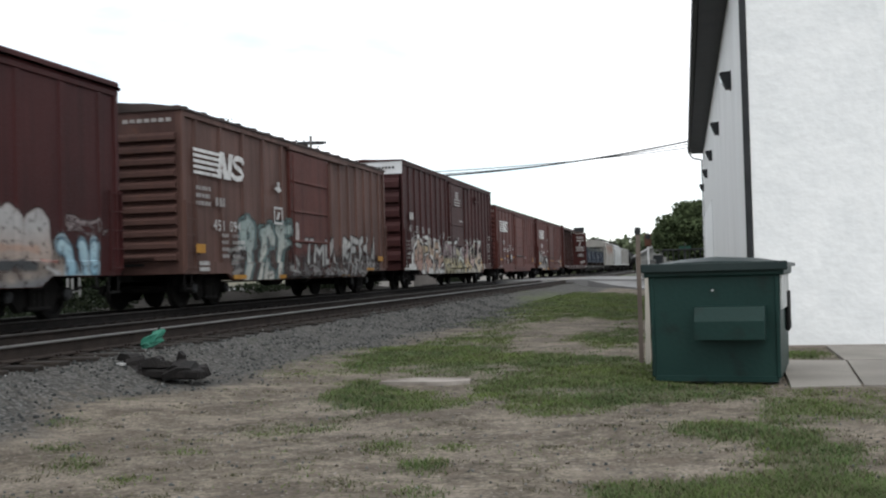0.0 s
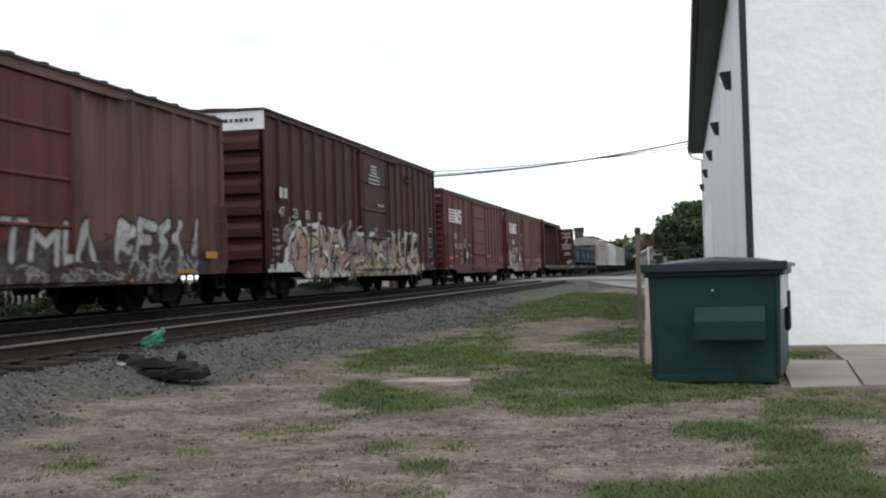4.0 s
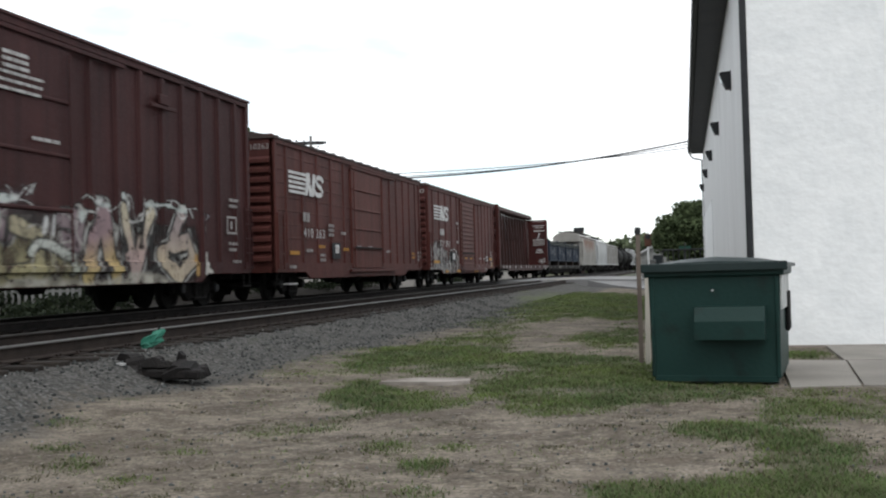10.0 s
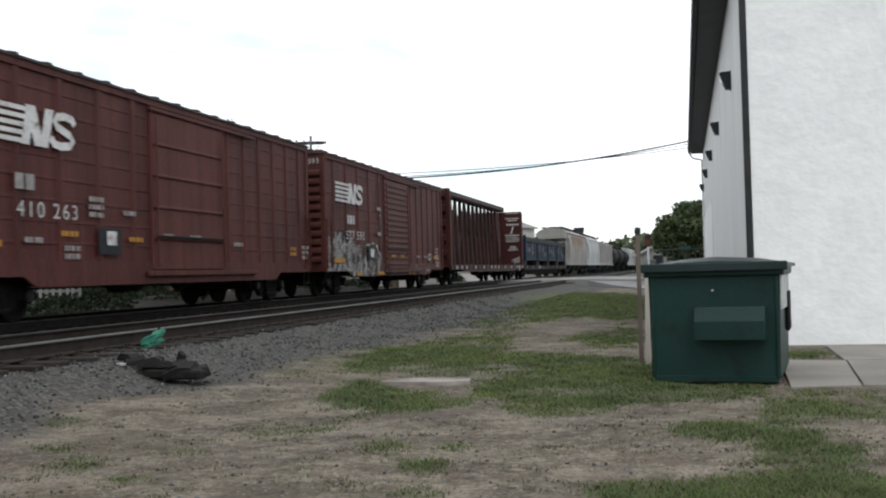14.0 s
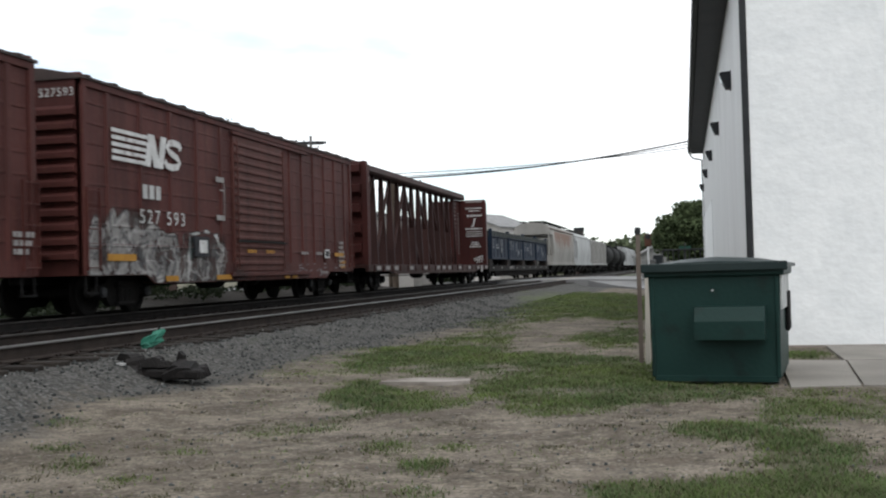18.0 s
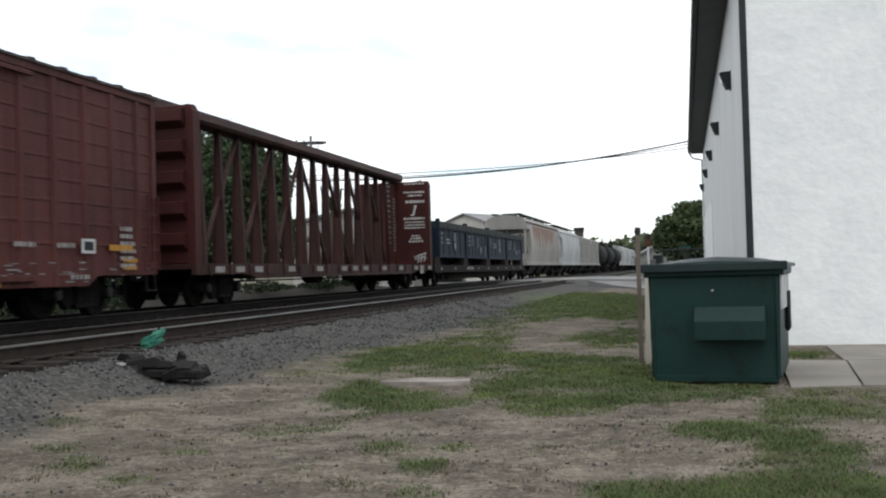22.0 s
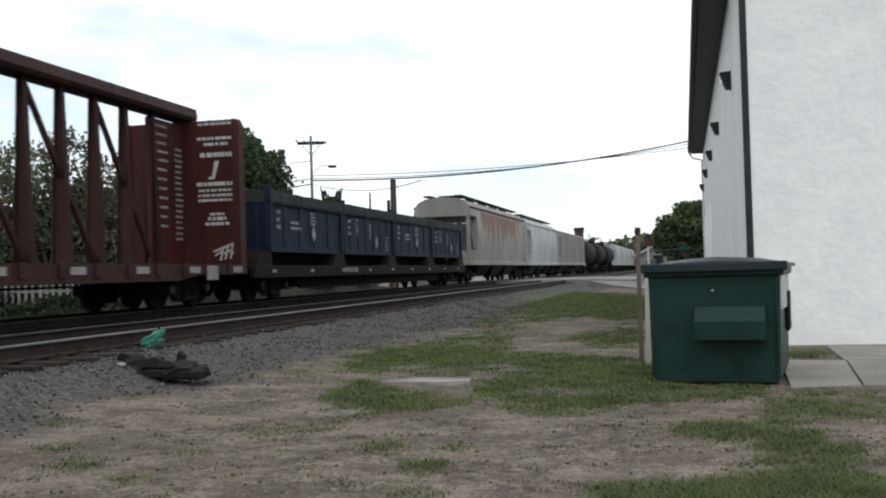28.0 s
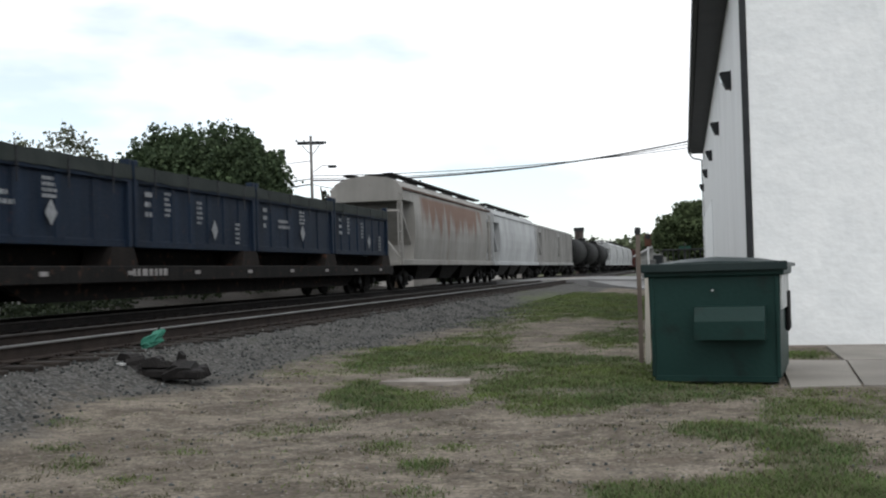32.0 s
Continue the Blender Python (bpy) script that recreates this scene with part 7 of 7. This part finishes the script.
def centerbeam():
    L = 22.45
    car = thing("centerbeam_flatcar", "empty dark red centerbeam flatcar with tapered posts and end bulkheads", "flatcar", "freight train")
    part("deck", Build().box(-1.5, 1.5, 0.0, L, 0.86, 0.98, 0.015), PAINT_E_GRIMY_SHADED, car)
    for s in (-1, 1):
        part("side_sill", Build().prism([(0, 0.98), (L, 0.98), (L, 0.74), (L - 2.6, 0.74), (L - 3.6, 0.62), (3.6, 0.62), (2.6, 0.74), (0, 0.74)], "x", s * 1.42, s * 1.53), PAINT_E_GRIMY_SHADED, car)
    for k in range(19):
        y = 0.7 + k * 1.15
        part("stake_pocket", Build().box(1.53, 1.57, y - 0.09, y + 0.09, 0.72, 0.98, 0.01), PAINT_E_GRIMY_SHADED, car)
        if k % 2 == 0 or k in (1, 9):
            part("marking", Build().box(1.54, 1.552, y + 0.25, y + 0.75, 0.78, 0.92), FADED_MARK, car)
    # the beam: chord, tapered posts, diagonals
    part("top_chord", Build().prism([(-0.28, 4.52), (0.28, 4.52), (0.34, 4.6), (0.3, 4.82), (0.16, 4.86), (-0.16, 4.86), (-0.3, 4.82), (-0.34, 4.6)], "y", 0.1, L - 0.02), PAINT_E_GRIMY_SHADED, car)
    posts = [0.9 + 1.235 * k for k in range(17)]
    for k, y in enumerate(posts):
        lo, hi, web = 0.2, 0.075, Build()
        web.prism([(-lo, 0.98), (lo, 0.98), (hi, 4.55), (-hi, 4.55)], "y", y - 0.012, y + 0.012)
        for s in (-1, 1):
            web.poly([(s * (p - q), v, z) for p, z in ((lo, 0.98), (hi, 4.55)) for q in (0.0, 0.02) for v in (y - 0.065, y + 0.065)], [(0, 1, 3, 2), (4, 6, 7, 5), (0, 4, 5, 1), (2, 3, 7, 6), (0, 2, 6, 4), (1, 5, 7, 3)])
        part("beam_post", web, PAINT_E_GRIMY_SHADED, car)
    # long diagonals that lean towards the middle
    for k in (0, 2, 4, 6):
        a, b = posts[k], posts[k + 2]
        part("diagonal_brace", Build().prism([(a - 0.05, 1.0), (a + 0.05, 1.0), (b + 0.05, 4.5), (b - 0.05, 4.5)], "x", -0.05, 0.05), PAINT_E_GRIMY_SHADED, car)
        a, b = posts[16 - k], posts[14 - k]
        part("diagonal_brace", Build().prism([(a - 0.05, 1.0), (a + 0.05, 1.0), (b + 0.05, 4.5), (b - 0.05, 4.5)], "x", -0.05, 0.05), PAINT_E_GRIMY_SHADED, car)
    # end panels in the beam's plane
    for y, w in ((0.3, 0.5), (L - 1.95, 1.65)):
        part("beam_panel", Build().prism([(y, 0.98), (y + w, 0.98), (y + w, 4.4), (y, 4.4)], "x", -0.06, 0.06), PAINT_E, car)
    bars(5, L - 1.75, L - 1.1, 4.22, 0.2, 0.06, FADED_MARK, car, "panel_notice", x=0.07, seed=81)
    bars(7, L - 1.65, L - 1.15, 3.2, 0.22, 0.06, FADED_MARK, car, "panel_notice", x=0.07, seed=83)
    bars(17, L - 0.75, L - 0.38, 3.75, 0.135, 0.055, FADED_MARK, car, "panel_notice", x=0.07, seed=82)
    # bulkheads
    for y, back in ((0.0, False), (L - 0.32, True)):
        head = part("bulkhead", Build().box(-1.5, 1.5, y + 0.05, y + 0.27, 0.98, 4.5, 0.03), PAINT_E, car)
        for s in (-1, 1):
            part("bulkhead_post", Build().prism([(s * 1.53, 0.98), (s * 1.53, 4.36), (s * 1.44, 4.5), (s * 1.34, 4.5), (s * 1.34, 0.98)], "y", y, y + 0.32), PAINT_E, head)
        for k in range(5):
            z = 1.25 + k * 0.68
            a, b = (y + 0.06, y - 0.16) if not back else (y + 0.26, y + 0.48)
            part("bulkhead_rib", Build().prism([(a, z), (b, z + 0.16), (b, z + 0.4), (a, z + 0.44)], "x", -1.32, 1.32), PAINT_E, head)
        if back:
            rows = Build()
            rnd = random.Random(5)
            for z, w, h in ((4.38, 0.9, 0.06), (4.02, 0.95, 0.07), (3.88, 0.6, 0.07), (3.6, 0.8, 0.11), (2.9, 1.0, 0.09), (2.76, 0.9, 0.06), (2.64, 0.95, 0.06), (2.52, 0.95, 0.06), (2.18, 0.35, 0.06), (2.06, 0.45, 0.08), (1.94, 0.6, 0.07)):
                x = 0.9 - w / 2
                while x < 0.9 + w / 2:
                    q = rnd.uniform(0.06, 0.16)
                    rows.box(x, min(x + q, 0.9 + w / 2 + 0.02), y + 0.042, y + 0.048, z, z + h)
                    x += q + rnd.uniform(0.015, 0.04)
            rows.prism([(0.88, 3.5), (0.99, 3.5), (0.86, 3.06), (0.7, 3.06), (0.72, 3.12), (0.8, 3.13)], "y", y + 0.042, y + 0.048)
            tagged(part("bulkhead_notice", rows, WHITE_MARK, head), kind="stuff")
            tag = Build()
            for p, q in (((0.8, 1.3), (1.42, 1.52)), ((0.98, 1.08), (1.06, 1.42)), ((1.1, 1.1), (1.18, 1.46)), ((1.06, 1.24), (1.24, 1.32)), ((1.24, 1.12), (1.3, 1.48)), ((1.3, 1.48), (1.4, 1.3)), ((1.4, 1.3), (1.3, 1.26)), ((1.3, 1.26), (1.42, 1.14)), ((0.84, 1.2), (1.0, 1.3))):
                (u0, v0), (u1, v1) = p, q
                m = 0.022 / math.hypot(u1 - u0, v1 - v0)
                du, dv = (v1 - v0) * m, -(u1 - u0) * m
                tag.prism([(u0 - du, v0 - dv), (u0 + du, v0 + dv), (u1 + du, v1 + dv), (u1 - du, v1 - dv)], "y", y + 0.04, y + 0.047)
            tagged(part("spray_tag", tag, WHITE_MARK, head), kind="stuff")
        coupler(car, 0.0 if not back else L, back)
    underframe(car, L, 0.82)
    part("sill_sign", Build().box(1.56, 1.58, L - 2.3, L - 1.75, 0.62, 0.94), FADED_MARK, car, "pale square sign board")
    bogie(2.3, car)
    bogie(L - 2.3, car)
    MOVERS.append((car, TRAIN_X, 95.05, RAIL_Z))


CONTAINER_MARK = surface("worn_white_stencil", (0.17, 0.18, 0.19), (0.33, 0.34, 0.35), 8, 0.7, 0.0, 0.05, 30)


def container(y0, seed):
    """A 20 ft open-top waste container under a dark tarpaulin."""
    c = thing("container", "dark navy open-top container under a dark tarpaulin, on a flatcar", "container", "containers on the flatcar")
    L, rnd = 6.06, random.Random(seed)
    part("body", Build().box(-1.16, 1.16, 0.05, L - 0.05, 0.12, 1.32), NAVY, c)
    part("floor_frame", Build().box(-1.18, 1.18, 0.0, L, 0.0, 0.14, 0.01), NAVY, c)
    for s in (-1, 1):
        part("top_rail", Build().box(min(s * 1.14, s * 1.24), max(s * 1.14, s * 1.24), 0, L, 1.26, 1.4, 0.015), NAVY, c)
        # wide panels on every second box, narrow ones on the others
        count, half = (4, 0.13) if seed % 2 else (6, 0.07)
        for k in range(count):
            y = L * (k + 1) / (count + 1)
            part("side_rib", Build().prism([(s * 1.15, y - half - 0.03), (s * 1.19, y - half), (s * 1.19, y + half), (s * 1.15, y + half + 0.03)], "z", 0.12, 1.28), NAVY, c)
        for y in (0.0, L - 0.16):
            part("corner_post", Build().box(min(s * 1.06, s * 1.245), max(s * 1.06, s * 1.245), y, y + 0.16, 0.0, 1.72, 0.015), NAVY, c)
    for y in (-0.02, L - 0.06):
        for k in range(5):
            part("end_rib", Build().box(-1.0 + k * 0.45, -0.88 + k * 0.45, y, y + 0.08, 0.14, 1.3, 0.01), NAVY, c)
    # sagging tarpaulin
    nx, ny, v = 9, 25, []
    for i in range(ny):
        for j in range(nx):
            a = -1 + 2 * j / (nx - 1)
            x = 1.26 * a
            z = 1.66 - 0.10 * a * a + 0.05 * abs(math.sin(i * 0.8 + seed)) * (1 - a * a) + rnd.uniform(-0.01, 0.01)
            if abs(a) > 0.99:
                x, z = 1.262 * a, 1.33 + rnd.uniform(-0.02, 0.02)
            elif abs(a) > 0.7:
                x, z = 1.25 * (1 if a > 0 else -1), 1.6 + rnd.uniform(-0.015, 0.015)
            v.append((x, 0.02 + (L - 0.04) * i / (ny - 1), z))
    f = [(i * nx + j, i * nx + j + 1, (i + 1) * nx + j + 1, (i + 1) * nx + j) for i in range(ny - 1) for j in range(nx - 1)]
    f += [tuple(range(nx)), tuple(range((ny - 1) * nx, ny * nx))]
    part("tarpaulin", Build().poly(v, f), TARP, c, "dark green-grey tarpaulin", smooth=False)
    for k in range(4):
        part("tarp_strap", Build().box(1.262, 1.272, 0.8 + k * 1.5, 0.84 + k * 1.5, 1.0, 1.6), DARK_PLATE, c)
    # markings
    bars(3, 0.4, 0.68, 1.02, 0.2, 0.1, CONTAINER_MARK, c, x=1.248, seed=seed)
    if seed % 2 == 1:
        bars(2, 1.45, 2.3, 0.78, 0.15, 0.08, CONTAINER_MARK, c, x=1.24, seed=seed + 2)
        bars(4, 3.05, 3.5, 1.1, 0.1, 0.06, CONTAINER_MARK, c, x=1.24, seed=seed + 3)
        part("diamond_sign", Build().prism([(3.3, 0.32), (3.48, 0.55), (3.3, 0.78), (3.12, 0.55)], "x", 1.238, 1.244), CONTAINER_MARK, c, "white diamond sign")
    else:
        for k, (y, z0, z1) in enumerate(((1.25, 0.55, 1.1), (2.75, 0.5, 1.0), (4.8, 0.25, 0.6))):
            bars(5, y, y + 0.26, z1, 0.11, 0.06, CONTAINER_MARK, c, x=1.24, seed=seed + 5 + k)
        part("diamond_sign", Build().prism([(3.65, 0.22), (3.81, 0.45), (3.65, 0.68), (3.49, 0.45)], "x", 1.238, 1.244), CONTAINER_MARK, c, "white diamond sign")
    MOVERS.append((c, TRAIN_X + 0.22, y0, RAIL_Z + 1.3))
    return c


def flatcar():
    L = 26.2
    car = thing("container_flatcar", "long dark flatcar carrying four navy containers", "flatcar", "freight train")
    part("deck", Build().box(-1.4, 1.4, 0, L, 0.82, 0.94, 0.01), PAINT_F, car)
    for s in (-1, 1):
        part("side_sill", Build().box(min(s * 1.36, s * 1.5), max(s * 1.36, s * 1.5), 0, L, 0.62, 0.94, 0.02), SILL_F, car, "dusty dark sill")
        # added dark plate, hides the bright ground where only shade shows below the sill
        part("belly_girder", Build().prism([(3.2, 0.82), (L - 3.2, 0.82), (L - 4.4, 0.3), (4.4, 0.3)], "x", s * 1.0, s * 1.12), PAINT_F, car)
    for k in range(5):
        y = 0.75 + k * 6.15
        for s in (-1, 1):
            part("pedestal", Build().prism([(y - 0.55, 0.94), (y + 0.55, 0.94), (y + 0.4, 1.3), (y - 0.4, 1.3)], "x", s * 0.9, s * 1.48), PEDESTAL, car)
    # added dark box, fills the shaded gap between deck and containers
    part("centre_riser", Build().box(-0.7, 0.7, 0.4, L - 0.4, 0.94, 1.29, 0.02), PAINT_F, car)
    bars(1, 7.2, 8.6, 0.74, 0.2, 0.14, FADED_MARK, car, x=1.51, seed=91)
    for k in range(9):
        part("reflector", Build().box(1.505, 1.515, 1.2 + k * 2.9, 1.45 + k * 2.9, 0.76, 0.84), FADED_MARK, car)
    underframe(car, L, 0.8)
    coupler(car, 0.0, False)
    coupler(car, L, True)
    bogie(2.2, car)
    bogie(L - 2.2, car)
    MOVERS.append((car, TRAIN_X, 118.05, RAIL_Z))
    for k in range(4):
        container(119.3 + k * 6.15, 101 + k)


def hopper(label, y0, L, paint, side_top, ridge, curved=True, rusty=False, hatches=True, bays=3, far=False):
    """A covered hopper; L is the length over the end frames."""
    car = thing("covered_hopper", label, "hopper car", "freight train")
    z0 = 1.12
    # cross-section from the side sill up and over the roof
    prof = []
    for k in range(7):
        u = k / 6
        bulge = 0.13 * math.sin(math.pi * u) if curved else 0.0
        prof.append((1.44 + bulge, z0 + (side_top - z0) * u))
    prof += [(1.25, side_top + (ridge - side_top) * 0.45), (0.85, side_top + (ridge - side_top) * 0.8), (0.0, ridge)]
    ring = prof + [(-x, z) for x, z in prof[-2::-1]]
    n, b = len(ring), Build()
    stations = [(2.0, 0.0), (L - 2.0, 0.0)]
    v = [(x, y, z) for y, _ in stations for x, z in ring]
    f = [(i, i + 1, n + i + 1, n + i) for i in range(n - 1)] + [(n - 1, 0, n, 2 * n - 1)]
    f += [tuple(range(n)), tuple(range(2 * n - 1, n - 1, -1))]
    body = part("body", b.poly(v, f), paint, car, smooth=False)
    # end bulkheads that lean in towards the hoppers
    for e, s in ((0.0, 1), (L, -1)):
        at, rim = (lambda y: e + s * y), 0.55 if s > 0 else 1.35
        top = [(x, z) for x, z in ring if z >= side_top - 0.9]
        m = len(top)
        part("end_hood", Build().poly([(x, at(2.0), z) for x, z in top] + [(x * 0.99, at(rim), z) for x, z in top],
                                      [tuple(range(m)), tuple(range(2 * m - 1, m - 1, -1))] + [(i, (i + 1) % m, m + (i + 1) % m, m + i) for i in range(m)]), paint, car)
        part("slope_sheet", Build().poly([(-1.38, at(rim + 0.05), side_top - 0.88), (1.38, at(rim + 0.05), side_top - 0.88), (1.38, at(2.6), z0 + 0.1), (-1.38, at(2.6), z0 + 0.1),
                                          (-1.38, at(rim + 0.15), side_top - 0.8), (1.38, at(rim + 0.15), side_top - 0.8), (1.38, at(2.7), z0 + 0.2), (-1.38, at(2.7), z0 + 0.2)],
                                         [(0, 1, 2, 3), (4, 5, 6, 7), (0, 1, 5, 4), (1, 2, 6, 5), (2, 3, 7, 6), (3, 0, 4, 7)]), paint, car)
        part("end_platform", Build().box(-1.45, 1.45, min(at(0), at(2.2)), max(at(0), at(2.2)), z0 - 0.16, z0 - 0.02, 0.01), paint, car)
        for x in (-1.38, 1.38):
            part("end_post", Build().box(x - 0.05, x + 0.05, min(at(0.5), at(0.62)), max(at(0.5), at(0.62)), z0 - 0.1, side_top - 0.5, 0.01), paint, car)
        part("cross_strut", Build().tube((1.38, at(0.55), z0), (0.1, at(1.6), side_top - 1.4), 0.05, 6).tube((-1.38, at(0.55), z0), (-0.1, at(1.6), side_top - 1.4), 0.05, 6), paint, car)
        ladder(car, min(at(0.05), at(0.45)), z0, side_top - 0.2, paint, x=1.36)
        coupler(car, e, s < 0)
    for s in (-1, 1):
        part("side_sill", Build().box(min(s * 1.4, s * 1.53), max(s * 1.4, s * 1.53), 0.1, L - 0.1, z0 - 0.16, z0 + 0.06, 0.015), paint, car)
        part("roof_rail", Build().box(min(s * 1.4, s * 1.5), max(s * 1.4, s * 1.5), 0.6, L - 0.6, side_top - 0.06, side_top + 0.04, 0.015), RUSTY_EDGE if rusty else paint, car)
        if not curved:
            for k in range(9):
                y = 2.1 + (L - 4.2) * k / 8
                part("side_post", Build().box(min(s * 1.42, s * 1.53), max(s * 1.42, s * 1.53), y - 0.05, y + 0.05, z0, side_top, 0.01), paint, car)
        if rusty:
            part("patch", Build().box(1.46, 1.475, L - 3.2, L - 2.3, side_top - 0.75, side_top - 0.2), FADED_MARK, body)
    if hatches:
        for s in (-1, 1):
            part("running_board", Build().box(min(s * 0.62, s * 1.0), max(s * 0.62, s * 1.0), 0.8, L - 1.0, ridge + 0.02, ridge + 0.09), BLACK_STEEL, car)
        for k in range(2 if far else 5):
            y = 2.6 + (L - 5.2) * k / (1 if far else 4)
            part("roof_hatch", Build().box(-0.42, 0.42, y - 0.9, y + 0.9, ridge - 0.02, ridge + 0.13, 0.03), BLACK_STEEL, car)
    for k in range(bays):
        y = L / 2 + (k - (bays - 1) / 2) * (L - 6.4) / bays
        h = (L - 6.4) / bays * 0.48
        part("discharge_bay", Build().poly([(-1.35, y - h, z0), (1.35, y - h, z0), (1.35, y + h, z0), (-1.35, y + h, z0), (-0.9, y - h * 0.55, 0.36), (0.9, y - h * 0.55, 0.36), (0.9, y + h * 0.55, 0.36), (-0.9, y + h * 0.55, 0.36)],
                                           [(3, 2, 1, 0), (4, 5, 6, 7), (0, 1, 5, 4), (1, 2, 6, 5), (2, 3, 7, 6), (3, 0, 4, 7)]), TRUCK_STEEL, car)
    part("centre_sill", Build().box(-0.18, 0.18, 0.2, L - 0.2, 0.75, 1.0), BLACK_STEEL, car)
    bogie(1.9, car)
    bogie(L - 1.9, car)
    MOVERS.append((car, TRAIN_X, y0, RAIL_Z))
    return car


def tank_car(y0, L=15.6):
    car = thing("tank_car", "black tank car with a walkway round its dome", "tank car", "freight train")
    part("tank", Build().lathe([(0.5, 0.2), (0.6, 0.8), (0.85, 1.2), (1.3, 1.45), (L - 1.3, 1.45), (L - 0.85, 1.2), (L - 0.6, 0.8), (L - 0.5, 0.2)], "y", 28, (0, 0, 2.45)), TANK_BLACK, car, smooth=True)
    part("dome", Build().lathe([(3.8, 0.45), (4.2, 0.45), (4.28, 0.3)], "z", 18, (0, L / 2, 0)), TANK_BLACK, car)
    part("platform", Build().box(-1.2, 1.2, L / 2 - 1.1, L / 2 + 1.1, 3.86, 3.9), BLACK_STEEL, car)
    rail = Build()
    for x in (-1.2, 1.2):
        rail.tube((x, L / 2 - 1.1, 4.6), (x, L / 2 + 1.1, 4.6), 0.02, 6)
        for y in (L / 2 - 1.1, L / 2, L / 2 + 1.1):
            rail.tube((x, y, 3.88), (x, y, 4.6), 0.02, 6)
    part("handrail", rail, BLACK_STEEL, car)
    part("frame", Build().box(-1.3, 1.3, 0, 2.6, 0.85, 1.0).box(-1.3, 1.3, L - 2.6, L, 0.85, 1.0).box(-0.2, 0.2, 0, L, 0.75, 1.0), BLACK_STEEL, car)
    for y in (1.9, L - 1.9):
        part("saddle", Build().prism([(-1.1, 1.0), (1.1, 1.0), (1.2, 1.7), (0.5, 1.15), (-0.5, 1.15), (-1.2, 1.7)], "y", y - 0.15, y + 0.15), BLACK_STEEL, car)
        part("tank_band", Build().lathe([(y - 0.06, 1.465), (y + 0.06, 1.465)], "y", 28, (0, 0, 2.45)), TRUCK_STEEL, car)
    bogie(1.8, car)
    bogie(L - 1.8, car)
    coupler(car, 0, False)
    coupler(car, L, True)
    MOVERS.append((car, TRAIN_X, y0, RAIL_Z))


def train_others():
    centerbeam()
    flatcar()
    hopper("pale grey covered hopper streaked with rust under the roof edge", 145.5, 19.9, HOPPER_G, 3.93, 4.47, rusty=True)
    hopper("off-white covered hopper with curved sides", 165.6, 19.0, HOPPER_W, 3.85, 4.42)
    hopper("dull grey covered hopper with flat sides", 185.0, 11.6, HOPPER_I, 3.85, 4.2, curved=False, hatches=False, bays=2, far=True)
    hopper("dull grey covered hopper with flat sides", 197.0, 12.6, HOPPER_I, 3.85, 4.2, curved=False, hatches=False, bays=2, far=True)
    for k in range(3):
        tank_car(211.0 + 16.6 * k, 15.6)
    for k in range(4):
        hopper("off-white covered hopper with curved sides", 261.5 + 17.2 * k, 16.4, HOPPER_W, 3.85, 4.5, far=True)
    boxcar("plain oxide red boxcar far down the train", 331.0, 15.8, PAINT_C, 4.25, 4.42, spaced(1.0, 5.9, 4) + spaced(10.4, 15.0, 4), (6.55, 10.0, 0.85, 4.05), DOOR_C, 3, 5, smooth_roof=True)
    boxcar("plain oxide red boxcar far down the train", 348.6, 15.8, PAINT_C, 4.25, 4.42, spaced(1.0, 5.9, 4) + spaced(10.4, 15.0, 4), (6.55, 10.0, 0.85, 4.05), DOOR_C, 3, 5, smooth_roof=True)


train_boxcars()
train_others()


def motions():
    """The train rolls by; its wheels turn with it."""
    for ob, x, y, z in MOVERS:
        walk(ob, [(2.0 * k, pose(x, y + travel(2.0 * k), z)) for k in range(17)])
    for ob, dy in WHEELS:
        walk(ob, [(k / 6.0, pose(0, dy, WHEEL_R, math.degrees(-travel(k / 6.0) / WHEEL_R) % 360.0)) for k in range(193)])


motions()
